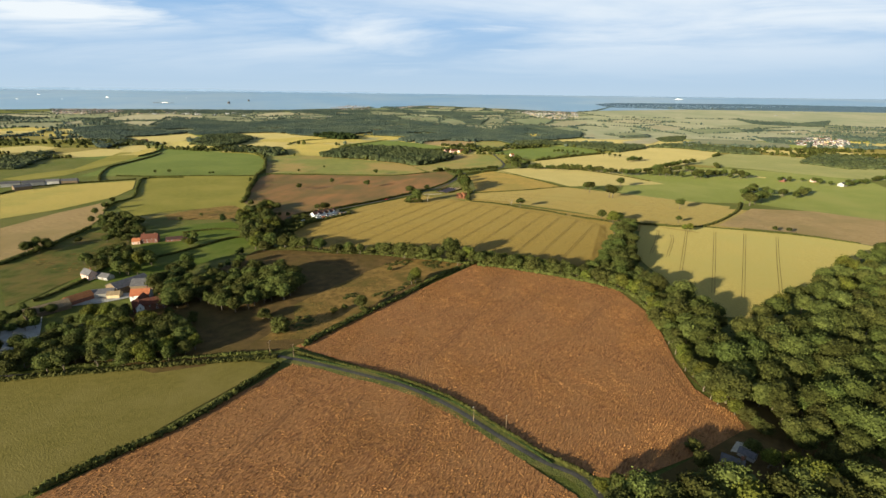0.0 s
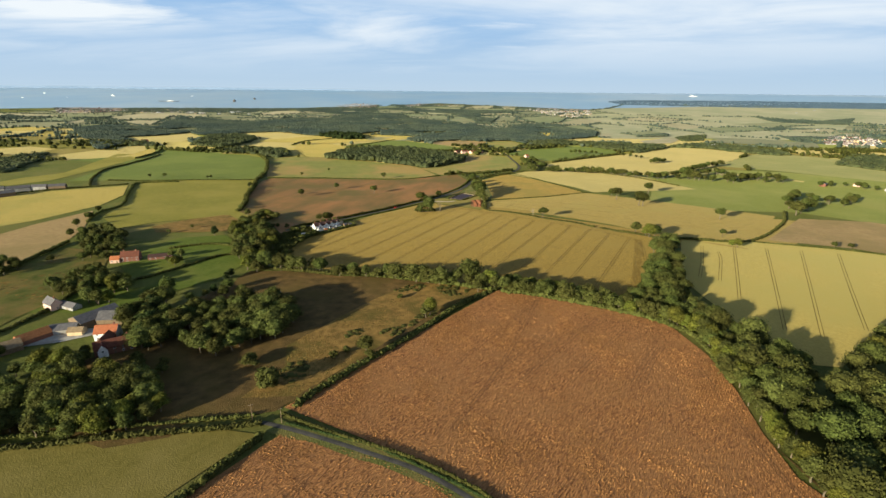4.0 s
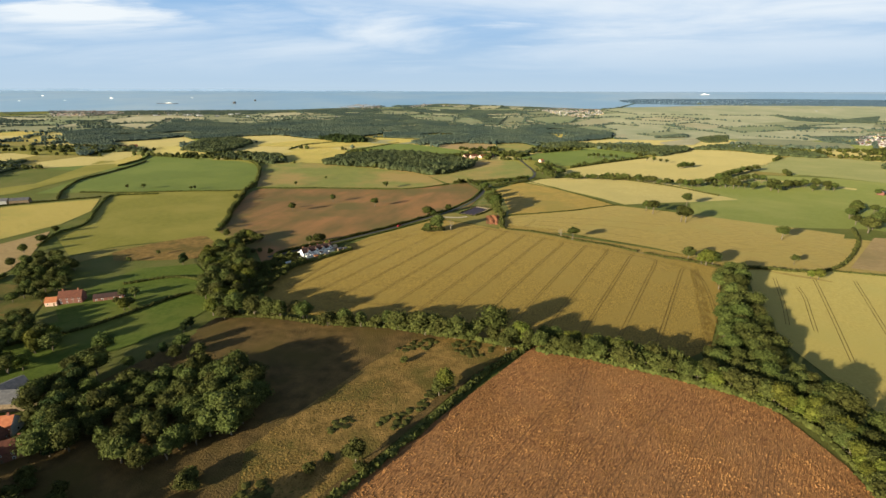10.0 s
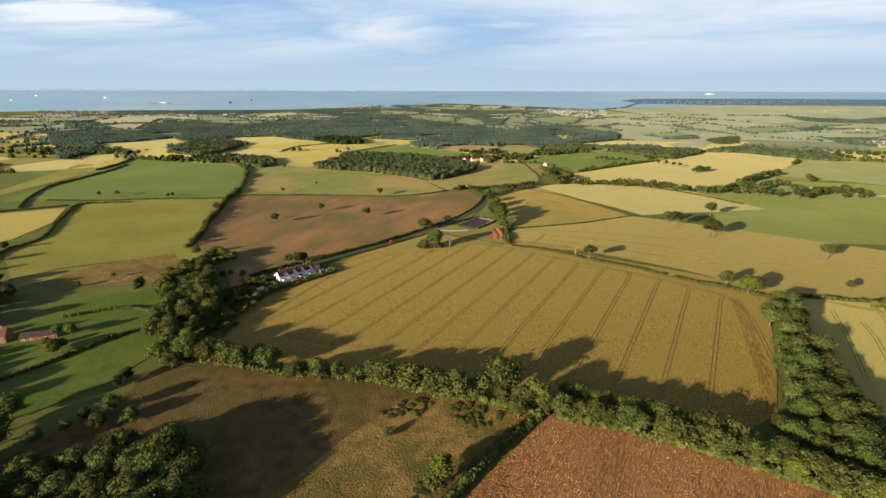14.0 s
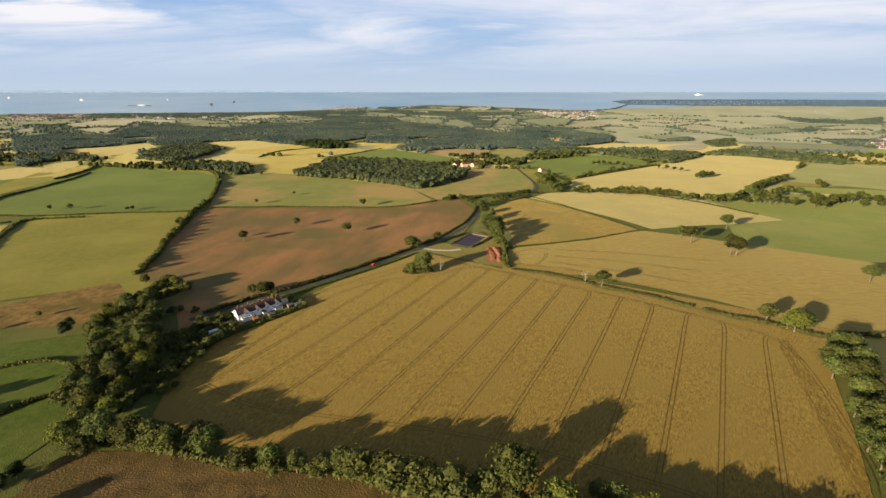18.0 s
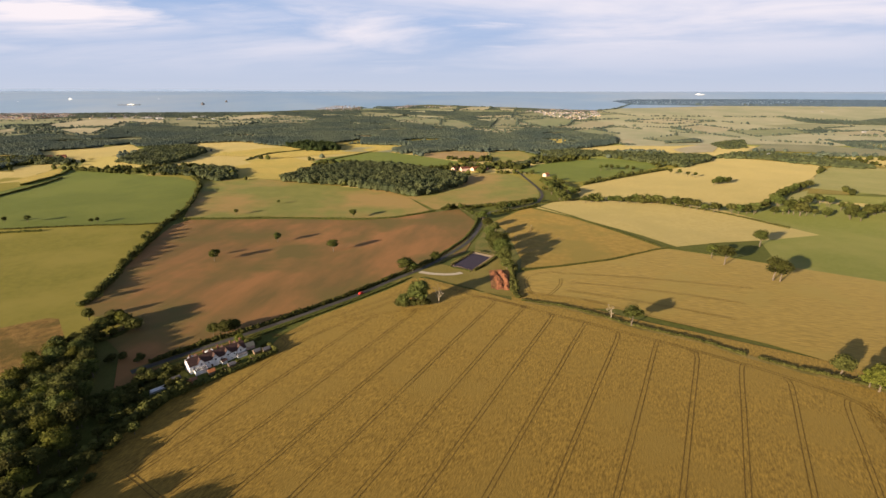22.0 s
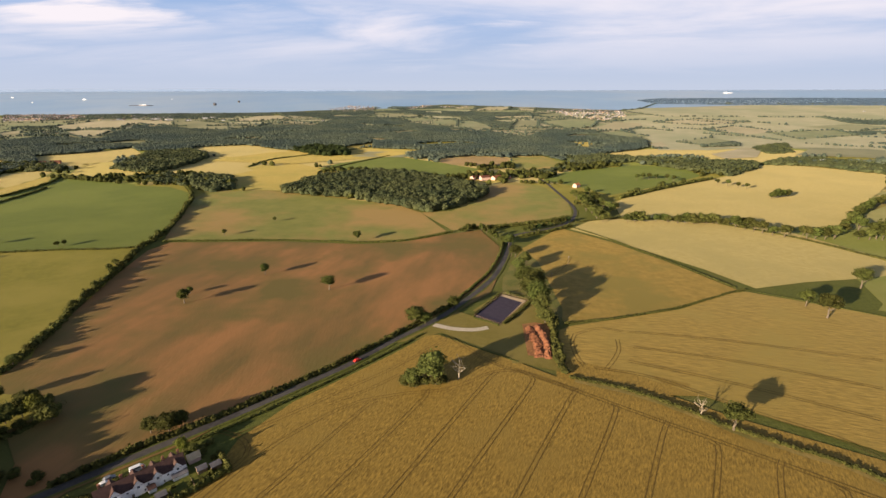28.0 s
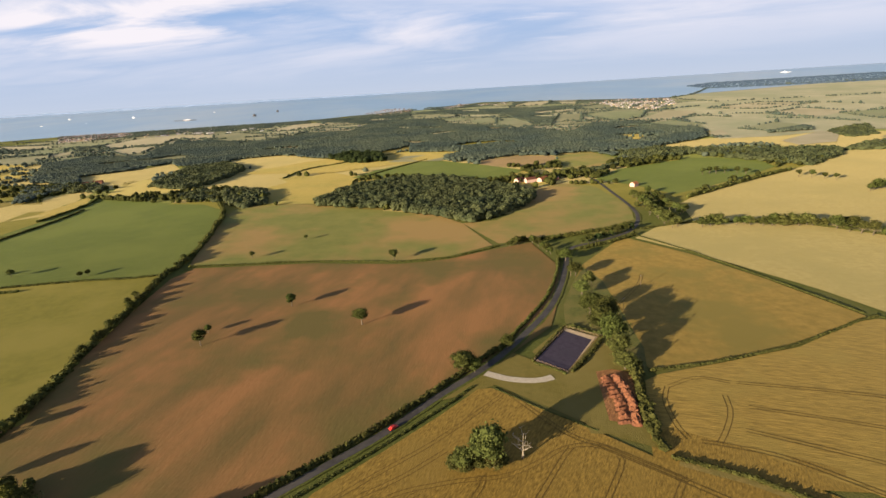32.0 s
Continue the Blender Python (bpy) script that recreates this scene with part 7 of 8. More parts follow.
for u, v, l, w, h, r, wall, roof, label in (
        (-19.0, -12.5, 3.8, 2.6, 1.9, 2.8, "brick_red", "tile_orange", "garden shed with bright orange roof"),
        (-6.5, -9.8, 3.0, 2.4, 2.0, 2.9, "timber", "tile_orange", "small shed with orange felt roof"),
        (3.5, -10.5, 3.4, 2.6, 2.0, 2.6, "timber", "slate", "small garden shed with white end"),
        (18.5, -7.0, 3.4, 2.6, 2.2, 3.0, "timber", "slate", "dark timber garden shed"),
        (18.2, 1.5, 4.4, 3.6, 2.5, 3.8, "pink_wash", "pale_sand", "low pale-roofed garage beside the cottages"),
        (23.0, -8.5, 3.6, 2.8, 2.0, 2.7, "timber", "slate", "grey roofed allotment shed"),
        (-30.0, -7.0, 9.0, 2.0, 1.6, 2.1, "frame_white", "paint_white", "long white greenhouse in the garden"),
        (-21.5, -4.0, 4.0, 3.0, 2.1, 2.8, "timber", "slate", "small shed among garden bushes"),
        (-50.0, -15.0, 4.5, 3.2, 2.1, 2.9, "timber", "paint_white", "white-roofed shed among the trees")):
    building("garden_shed", label, *by_terrace(u, v), 44.2, l, w, h, r, wall, roof, windows=False, category="shed", group="sheds of the cottage gardens")
for u, v, h in ((-17, 4, 2.2), (-20, 5.5, 2.6), (-24, 3, 3.0), (-28, -2, 3.2), (-33, -4, 3.0), (-26, -12, 2.6), (-36, -13, 3.2), (-41, -7, 3.4), (16.5, 6, 3.2), (20, 6.5, 4.4),
                (17, 2, 2.0), (22, 3, 3.2), (24, -3, 2.4), (21, -11, 1.8), (13, -11, 1.6), (10, -13.5, 1.5), (-1, -14, 1.4), (-18, -15, 2.0), (-23, -16, 2.4), (8, -8.6, 1.6)):
    plant("bush", *by_terrace(u, v), h, "garden shrubs by the cottages")
GARDEN_RND = random.Random(17)
for _ in range(46):
    plant(GARDEN_RND.choice(("bush", "bush", "dark", "ash")), *by_terrace(GARDEN_RND.uniform(-56, -19), GARDEN_RND.uniform(-19, 4)), GARDEN_RND.uniform(2.0, 4.6), "dark shrubs of the cottage gardens")
for _ in range(26):
    plant("bush", *by_terrace(GARDEN_RND.uniform(-15, 27), GARDEN_RND.uniform(-14.2, -10.5)), GARDEN_RND.uniform(0.8, 1.7), "dark shrubs of the cottage gardens")
for a0, b0 in (((-58, -21.5), (-16, -17.0)), ((-16, -17.0), (26, -14.5)), ((26, -14.5), (27, -2)), ((-56, 7.5), (-16, 7.0)), ((-14, 7.0), (27, 7.0))):
    hedge([by_terrace(*a0), by_terrace((a0[0] + b0[0]) / 2, (a0[1] + b0[1]) / 2), by_terrace(*b0)], 2.0, 2.2, 12, rough=0.5, label="dark untrimmed hedge round the cottage gardens")


def garden_fence(a0, b0):
    a0, b0 = Vector(by_terrace(*a0)), Vector(by_terrace(*b0))
    n = int((b0 - a0).length / 2.0)
    f = base("garden_fence", "weathered timber fence between cottage gardens", "fence", "fences of the cottage gardens", pose(a0.x, a0.y, land(a0.x, a0.y)))
    d = (b0 - a0) / n
    for i in range(n + 1):
        bm = bmesh.new()
        box(bm, d.x * i - 0.06, d.x * i + 0.06, d.y * i - 0.06, d.y * i + 0.06, -0.2, 1.3)
        part("post", bm, M["timber"], f)
    for zz in (0.5, 1.0):
        bm = bmesh.new()
        limb(bm, (0, 0, zz), ((b0 - a0).x, (b0 - a0).y, zz), 0.08, 0.08, 4)
        part("rail", bm, M["timber"], f)


for u in (-7.5, -0.5, 6.5, 14.0):
    garden_fence((u, -8.5), (u, -14.5))

# the farm
for args in (
        ("barn", "long low barn with brown thatch-like roof", -238.5, 292, 50, 24, 9, 3.0, 6.0, "timber", "thatch"),
        ("barn", "brick barn with pinkish tiled roof", -230.5, 309, 60, 16, 8, 3.2, 5.8, "brick_red", "tile_orange"),
        ("barn", "grey sheeted cattle shed in the farmyard", -221, 320, 20, 15, 10, 3.2, 4.8, "concrete", "slate"),
        ("barn", "large dark grey slate-roofed barn", -212, 335, 62, 24, 14, 4.2, 7.2, "timber", "slate"),
        ("barn", "grey roofed stone barn with pale gable", -197, 333, 8, 19, 11, 4.4, 8.0, "timber", "slate"),
        ("barn", "small stone outhouse in the farmyard", -211, 317, 10, 8, 6, 2.8, 4.6, "pale_sand", "thatch")):
    building(*args, windows=False, category="barn", group="farm buildings")
building("farmhouse", "white farmhouse with bright orange tiled roof", -190, 313.5, 12, 12, 8, 4.6, 8.0, "render_white", "tile_orange", (4.0,))
fh = building("farmhouse", "red-roofed brick farmhouse with white front gable", -176, 298, 35, 19, 7, 4.6, 8.0, "brick_red", "tile_red", (-6.0, 6.5))
side_gable(fh, -5.5, -1, 4.4, 3.5, 4.8, 7.6, 2.5, "render_white", "tile_red")
building("farmhouse", "red tiled wing of the farmhouse", -184.5, 303, 100, 11, 6.5, 4.4, 7.4, "brick_red", "tile_red", ())
building("cottage", "pink washed cottage at the end of the lane", -252, 352, -30, 11, 7, 4.4, 7.6, "pink_wash", "slate", (3.5,))
building("cottage", "low slate-roofed outbuilding beside the cottage", -241, 352, -20, 14, 6, 2.6, 4.6, "concrete", "slate", ())
building("house", "red brick house with red tiled roof", -259, 447, 15, 14, 8, 4.6, 8.2, "brick_red", "tile_red", (-4.5, 4.5))
# The wing's pink walls and orange tiles carry the warm light on that end.
building("house", "orange lit cottage wing beside the red house", -269, 442, 15, 7, 6, 3.0, 5.4, "pink_wash", "tile_orange", ())
building("outbuilding", "long low stable with brown roof", -237, 452, 20, 18, 6, 2.6, 4.4, "brick_red", "tile_dark", (), category="stable")
building("cottage", "small cottage with pale grey roof among trees", 130, 158, -35, 8, 5.2, 2.6, 4.6, "brick_red", "slate", (3.0,))
building("outbuilding", "small slate-roofed shed beside the cottage", 139, 163, -50, 6, 4, 2.2, 3.4, "concrete", "slate", (), category="shed")
drape("yard", [(-246, 262), (-224, 232), (-208, 244), (-226, 270), (-236, 284)], M["concrete"], 0.40, label="grey concrete farmyard", category="yard")
drape("yard", [(-232, 300), (-214, 306), (-196, 318), (-205, 324), (-226, 320)], M["concrete"], 0.40, label="grey concrete yard between barns", category="yard")
drape("yard", [(134, 166), (140, 172), (146, 170), (141, 164)], M["gravel"], 0.40, label="pale gravel yard by the cottage", category="yard")
drape("garden", [by_terrace(-58, -21), by_terrace(26, -14.5), by_terrace(27, 6), by_terrace(-54, 6)], M["grass"], 0.345, label="cottage gardens with lawns and beds", category="garden")
drape("patio", [by_terrace(-18, -11), by_terrace(-13, -10), by_terrace(-13, -7), by_terrace(-18, -6)], M["brick_red"], 0.40, label="red brick garden patio", category="patio")


# ---------------------------------------------------------------- riding arena and soil heaps
ARENA = [Vector(p) for p in ((29.5, 723.7), (44.0, 713.4), (23.8, 679.5), (9.7, 690.5))]


def arena():
    c = sum(ARENA, Vector((0, 0))) / 4
    z = max(land(*p) for p in ARENA) + 0.25
    ar = base("riding_arena", "fenced riding arena with dark rubber and sand surface", "arena", m=pose(c.x, c.y, z))
    q = [p - c for p in ARENA]

    def slab(name, pts, mat_name, top, low=-1.5, label=""):
        bm = bmesh.new()
        t = [bm.verts.new((p.x, p.y, top)) for p in pts]
        b = [bm.verts.new((p.x, p.y, low)) for p in pts]
        bm.faces.new(t)
        for i in range(len(pts)):
            bm.faces.new((t[i], b[i], b[(i + 1) % len(pts)], t[(i + 1) % len(pts)]))
        bmesh.ops.recalc_face_normals(bm, faces=bm.faces[:])
        return part(name, bm, M[mat_name], ar, label)

    big = [p * (1 + 0.6 / p.length) for p in q]
    slab("surround", big, "pale_sand", 0.02, label="pale sand edging")
    slab("riding_surface", [q[0] * 1.03 + (q[3] - q[0]) * 0.09, q[1] + (q[2] - q[1]) * 0.10 + (q[0] - q[1]) * 0.05, q[2] * 1.03, q[3] * 1.03], "arena_sand", 0.08, -1.4, "dark purple-grey riding surface")
    edge = [p * (1 + 1.8 / p.length) for p in q]
    for a0, b0 in zip(edge, edge[1:] + edge[:1]):
        n = max(2, int((b0 - a0).length / 2.4))
        for i in range(n):
            p = a0 + (b0 - a0) * (i / n)
            bm = bmesh.new()
            box(bm, p.x - 0.07, p.x + 0.07, p.y - 0.07, p.y + 0.07, -0.9, 1.35)
            part("post", bm, M["timber"], ar)
        for zz in (0.6, 1.2):
            bm = bmesh.new()
            limb(bm, (a0.x, a0.y, zz), (b0.x, b0.y, zz), 0.07, 0.07, 4)
            part("rail", bm, M["timber"], ar)


arena()
drape("verge", [(8, 700), (30, 732), (52, 716), (56, 690), (54, 640), (48, 630), (26, 632), (24, 655), (22, 672)], M["pasture"], 0.34, label="rough green grass round the arena", category="verge")
drape("verge", [(52, 715), (30, 733), (33, 760), (45, 800), (58, 830), (66, 800), (66, 740), (66, 700), (60, 672)], M["verge"], 0.335, label="rough green grass under the trees", category="verge")


for a0, b0, w0, h0 in (((7.5, 689.5), (28.0, 727.0), 2.2, 1.8), ((9.0, 687.5), (22.5, 677.0), 1.6, 1.2), ((26.5, 678.5), (46.5, 711.0), 2.2, 1.7), ((31.0, 728.0), (47.0, 717.5), 3.0, 2.4), ((51.5, 632.0), (54.0, 680.0), 3.4, 2.6)):
    hedge([a0, ((a0[0] + b0[0]) / 2 + 0.5, (a0[1] + b0[1]) / 2), b0], w0, h0, 12, label="rough green hedge round the arena", rough=0.5)


def heap(name, label, x, y, angle, l, w, h, seed):
    """A tipped heap of soil, lumpy and steep-sided."""
    bm = bmesh.new()
    nx, ny = max(6, int(l / 0.8)), max(6, int(w / 0.7))
    grid = []
    for j in range(ny + 1):
        for i in range(nx + 1):
            u, v = i / nx * 2 - 1, j / ny * 2 - 1
            k = max(0.0, 1 - abs(u) ** 3.0) * max(0.0, 1 - v * v)
            b = 0.75 + 0.5 * noise.noise((u * l * 0.35 + seed, v * w * 0.45, seed)) + 0.3 * noise.noise((u * l * 1.1, v * w * 1.1, seed + 9))
            grid.append(bm.verts.new((u * l / 2, v * w / 2 + 0.3 * noise.noise((u * 3, seed, 0)), h * k * b - 0.12 * (1 - k))))
    n = nx + 1
    for j in range(ny):
        for i in range(nx):
            bm.faces.new((grid[j * n + i], grid[j * n + i + 1], grid[(j + 1) * n + i + 1], grid[(j + 1) * n + i]))
    ob = part(name, bm, M["red_soil"])
    ob.matrix_world = pose(x, y, land(x, y) + 0.3, 0, 0, angle)
    tagged(ob, label, "soil mound", "mounds of red soil")


for i in range(5):
    heap("soil_ridge", "long steep ridge of bare orange-red soil", 46.2 + 1.1 * math.sin(i * 0.9), 641.0 + i * 7.2, 78 + i * 5, 11.5, 5.0, 2.6 + 0.3 * (i % 2), i * 2.7 + 4)
for i in range(12):
    heap("soil_mound", "tipped mound of loose orange-red soil", 41.2 + 0.9 * math.sin(i * 0.42), 638.5 + i * 3.05, 6 + (i * 37) % 17, 6.6 - (i % 3) * 0.9, 2.6, 1.5 + 0.35 * ((i * 5) % 3), i * 3.3 + 1)
drape("bare_soil", [(35, 640), (51, 635), (54, 676), (45, 680), (37, 678)], M["tilled"], 0.38, label="bare trampled red soil round the heaps", category="soil")


# ---------------------------------------------------------------- wheel tracks in the crops
def wheel_tracks(name, pts, parent=None, gauge=1.9, width=0.34, lift=0.36, label="pair of wheel tracks pressed through the crop", surface_name="track"):
    line = smooth_line(pts, 5.0)
    v, f = [], []
    for side in (-1, 1):
        o = len(v)
        for i, p in enumerate(line):
            d = (line[min(i + 1, len(line) - 1)] - line[max(i - 1, 0)]).normalized()
            s = Vector((d.y, -d.x))
            for e in (-0.5, 0.5):
                q = p + s * (side * gauge / 2 + e * width)
                v.append((q.x, q.y, land(q.x, q.y) + lift))
        for i in range(len(line) - 1):
            c = o + i * 2
            f.append((c + 1, c + 3, c + 2, c))
    ob = part(name, (v, [], f), M[surface_name])
    return tagged(ob, label, "wheel tracks", "wheel tracks in the wheat", "structure")


HEAD = [(-118, 470), (-106, 510), (-84, 562), (-55, 596), (-31, 605.6), (-8.6, 609.2), (5, 616.8), (14, 623.5), (26, 624.9), (40, 616), (85, 583), (135, 548), (168, 522), (185, 497), (170, 440), (148, 392), (110, 386), (80, 400), (46, 415), (10, 428), (-40, 440), (-85, 450)]
dx, dy = math.sin(radians(29)), math.cos(radians(29))
for k in range(-8, 6):
    x0 = 46.1 + 22.8 * k
    run = [s for s in range(-160, 230, 2) if inside(x0 + dx * s, 472 + dy * s, HEAD)]
    if len(run) > 8:
        a0, b0 = run[0], run[-1]
        pts = [(x0 + dx * s, 472 + dy * s) for s in (a0, a0 + (b0 - a0) * 0.33, a0 + (b0 - a0) * 0.66, b0 - 3)]
        pts.append((x0 + dx * b0 + (3 if k % 2 else -3), 472 + dy * b0 + 1.5))
        wheel_tracks("tramline", pts)
wheel_tracks("headland_track", HEAD + HEAD[:1], label="wheel tracks round the edge of the wheat")
wheel_tracks("tramline", [(269.2, 489.1), (240.2, 432.2), (210.0, 373.8)])
wheel_tracks("tramline", [(298.1, 488.0), (252.4, 402.7), (212.8, 329.2)])
wheel_tracks("tramline", [(327.4, 484.9), (279.5, 404.4), (229.2, 320.0)])
wheel_tracks("tramline", [(356.1, 477.8), (310.6, 406.5), (263.5, 331.1)])
wheel_tracks("tramline", [(240.4, 490.3), (219.7, 447.3), (202.0, 414.3)])
wheel_tracks("tramline", [(65.8, 664.0), (61.4, 653.1), (60.6, 636.4), (62.3, 627.9)])
wheel_tracks("tramline", [(87.5, 656.6), (84.8, 645.0), (78.1, 633.2), (72.0, 625.0)])
wheel_tracks("tramline", [(66.2, 626.7), (72.8, 625.0), (91.3, 618.1), (111.3, 603.1), (128.5, 588.8), (149.4, 574.8), (158.5, 563.9)])
wheel_tracks("tramline", [(66.5, 664.0), (81.4, 671.0), (94.8, 666.3)])
wheel_tracks("tramline", [(-104.1, 580.2), (-93.9, 576.5), (-87.5, 569.5), (-87.2, 563.1), (-91.3, 557.1), (-98.1, 544.8)])
wheel_tracks("tramline", [(-97.6, 576.5), (-80.4, 589.5), (-59.4, 608.5), (-40.0, 625.5), (-29.4, 636.4)])
wheel_tracks("tramline", [(-29.4, 636.4), (-8.8, 660.0), (-5.6, 660.6), (16.8, 632.1), (32.0, 622.8), (54.0, 606.7)])
wheel_tracks("tramline", [(-62.6, 598.7), (-47.3, 608.9), (-31.7, 623.2)])
wheel_tracks("tramline", [(96.3, 810.9), (86.6, 788.4), (61.6, 749.8)])
wheel_tracks("tramline", [(246.7, 473.9), (239.3, 455.0), (225.3, 428.8), (213.6, 406.8)])
wheel_tracks("tramline", [(96.4, 666.3), (137.8, 657.9), (177.9, 647.0), (219.0, 635.6)])
wheel_tracks("tramline", [(93.4, 648.0), (140.2, 633.2), (197.4, 609.4)])
wheel_tracks("tramline", [(85.4, 633.1), (129.1, 612.4), (176.4, 586.1)])
wheel_tracks("soil_track", [(69.4, 324.7), (48.3, 299.0), (30.9, 277.4)], lift=0.42, label="pair of wheel ruts in the tilled soil", surface_name="soil_track")
wheel_tracks("soil_track", [(102.6, 342.2), (67.6, 300.9), (44.1, 270.8)], lift=0.42, label="pair of wheel ruts in the tilled soil", surface_name="soil_track")
wheel_tracks("soil_track", [(126.1, 307.6), (114.0, 291.5), (100.4, 271.4)], lift=0.42, label="pair of wheel ruts in the tilled soil", surface_name="soil_track")
wheel_tracks("soil_track", [(129.6, 306.9), (118.1, 291.6), (105.1, 271.5)], lift=0.42, label="pair of wheel ruts in the tilled soil", surface_name="soil_track")
wheel_tracks("soil_track", [(61.2, 357.3), (34.9, 319.4), (12.5, 287.4)], lift=0.42, label="pair of wheel ruts in the tilled soil", surface_name="soil_track")
wheel_tracks("soil_track", [(115.7, 328.6), (89.7, 297.7), (68.5, 271.1)], lift=0.42, label="pair of wheel ruts in the tilled soil", surface_name="soil_track")
wheel_tracks("soil_track", [(69.8, 369.9), (37.5, 289.4), (9.7, 234.3)], lift=0.42, label="pair of wheel ruts in the tilled soil", surface_name="soil_track")
wheel_tracks("soil_track", [(140.5, 291.0), (137.4, 248.0), (135.5, 209.7), (139.1, 190.0)], lift=0.42, label="pair of wheel ruts in the tilled soil", surface_name="soil_track")
wheel_tracks("soil_track", [(-22.0, 203.2), (-31.2, 171.3), (-41.6, 144.0)], lift=0.42, label="pair of wheel ruts in the tilled soil", surface_name="soil_track")
wheel_tracks("soil_track", [(10.7, 190.6), (2.1, 164.9), (-4.7, 144.2)], lift=0.42, label="pair of wheel ruts in the tilled soil", surface_name="soil_track")
wheel_tracks("soil_track", [(-44.7, 207.6), (-57.0, 178.2), (-68.5, 149.2)], lift=0.42, label="pair of wheel ruts in the tilled soil", surface_name="soil_track")


def trampled(pts, width, count, seed):
    """A ragged strip of laid and broken crop: many small uneven patches."""
    rnd = random.Random(seed)
    line = smooth_line(pts, 2.0)
    v, f = [], []
    for _ in range(count):
        i = rnd.randrange(len(line) - 1)
        d = (line[i + 1] - line[i]).normalized()
        s = Vector((d.y, -d.x))
        c = line[i] + s * rnd.uniform(-0.5, 0.5) * width
        l, w, o = rnd.uniform(0.5, 2.6), rnd.uniform(0.12, 0.4), len(v)
        for k in range(7):
            g = k * 2 * math.pi / 7
            q = c + d * math.cos(g) * l * rnd.uniform(0.6, 1.1) + s * math.sin(g) * w * rnd.uniform(0.6, 1.3)
            v.append((q.x, q.y, land(q.x, q.y) + 0.36 + 0.004 * (_ % 9)))
        f.append(tuple(range(o, o + 7)))
    ob = part("trampled_crop", (v, [], [q[::-1] for q in f]), M["laid_crop"])
    tagged(ob, "ragged patches of trampled wheat beside the trees", "trampled crop", kind="stuff")


trampled([(187, 503), (176, 472), (164, 442), (151, 408), (142, 392)], 7.0, 420, 3)


# ---------------------------------------------------------------- clods and stalks on the tilled fields
def clods(pts, count, seed, label, low=0.13, high=0.48):
    rnd = np.random.default_rng(seed)
    xs, ys = [p[0] for p in pts], [p[1] for p in pts]
    out = []
    while len(out) < count:
        for x, y in zip(rnd.uniform(min(xs), max(xs), 4000), rnd.uniform(min(ys), max(ys), 4000)):
            u = x * 0.797 - y * 0.604
            off = round(u / 1.15) * 1.15 - u + rnd.normal() * 0.22
            x, y = x + 0.797 * off, y - 0.604 * off
            k = noise.noise((x * 0.035, y * 0.02, seed)) + 0.6 * noise.noise((x * 0.12 + y * 0.1, y * 0.05 - x * 0.04, 5))
            if rnd.uniform() < 0.22 + 1.6 * max(0.0, k) and inside(x, y, pts):
                out.append((x, y))
    a = np.array(out[:count])
    n = len(a)
    z = np.array([land(x, y) for x, y in a]) + 0.34
    r = low + (high - low) * rnd.uniform(0, 1, n) ** 2.2
    oct_v = np.array([(1, 0, 0), (0, 1, 0), (-1, 0, 0), (0, -1, 0), (0, 0, 0.6), (0, 0, -0.4)])
    oct_f = np.array([(0, 1, 4), (1, 2, 4), (2, 3, 4), (3, 0, 4), (1, 0, 5), (2, 1, 5), (3, 2, 5), (0, 3, 5)])
    v = oct_v[None] * (r[:, None] * rnd.uniform(0.6, 1.4, (n, 3)))[:, None, :] * rnd.uniform(0.7, 1.3, (n, 6, 1)) + np.stack([a[:, 0], a[:, 1], z], 1)[:, None, :]
    f = oct_f[None] + (np.arange(n) * 6)[:, None, None]
    me = mesh_of("clods", [(v.reshape(-1, 3), f.reshape(-1, 3))], M["clod"])
    tagged(new("clods", me), label, "soil clods", kind="stuff")


clods([(-66.8, 249.2), (-35.2, 288.7), (7.2, 340.7), (46.2, 387.7), (71.5, 382.6), (113.3, 362.1), (144.3, 335.2), (151.2, 299.6), (149.2, 268.3), (143.2, 236.1), (141.1, 209.8), (149.5, 190.1), (148.9, 180.3), (124.2, 166.0), (88.4, 150.5), (75.9, 151.5), (57.1, 165.4), (35.9, 184.8), (10.3, 208.2), (-25.9, 228.2)], 60000, 3, "brown clods and dead stalks on tilled soil")
clods([(-66.5, 225.1), (-62.2, 230.6), (-24.4, 218.7), (-0.7, 208.1), (20.9, 190.7), (39.3, 170.2), (54.7, 153.0), (65.0, 142.7), (75.0, 90.0), (0.0, 60.0), (-120.0, 60.0), (-127.3, 141.2), (-106.2, 167.2), (-84.6, 198.1)], 36000, 4, "brown clods and dead stalks in lines")


# ---------------------------------------------------------------- poles, vehicles and vessels
def pole(x, y, h=8.0, arms=True):
    p = base("utility_pole", "weathered wooden utility pole with cross arm", "pole", "utility poles", pose(x, y, land(x, y), 0, 0, 35))
    bm = bmesh.new()
    limb(bm, (0, 0, -0.6), (0, 0, h), 0.16, 0.11, 8)
    part("pole_shaft", bm, M["timber"], p)
    if arms:
        bm = bmesh.new()
        box(bm, -0.9, 0.9, 0.1, 0.22, h - 0.6, h - 0.45)
        arm = part("cross_arm", bm, M["timber"], p)
        for u in (-0.8, 0.0, 0.8):
            bm = bmesh.new()
            bmesh.ops.create_cone(bm, cap_ends=True, segments=6, radius1=0.07, radius2=0.05, depth=0.22, matrix=Matrix.Translation((u, 0.16, h - 0.34)))
            part("insulator", bm, M["frame_white"], arm)


pole(30.3, 184.0)
pole(43.8, 178.1)
pole(-64.3, 238.1)
pole(-78.0, 240.4)
pole(45.5, 813.6)
pole(53.9, 778.6)
pole(67.8, 749.5)
pole(88.9, 788.3)


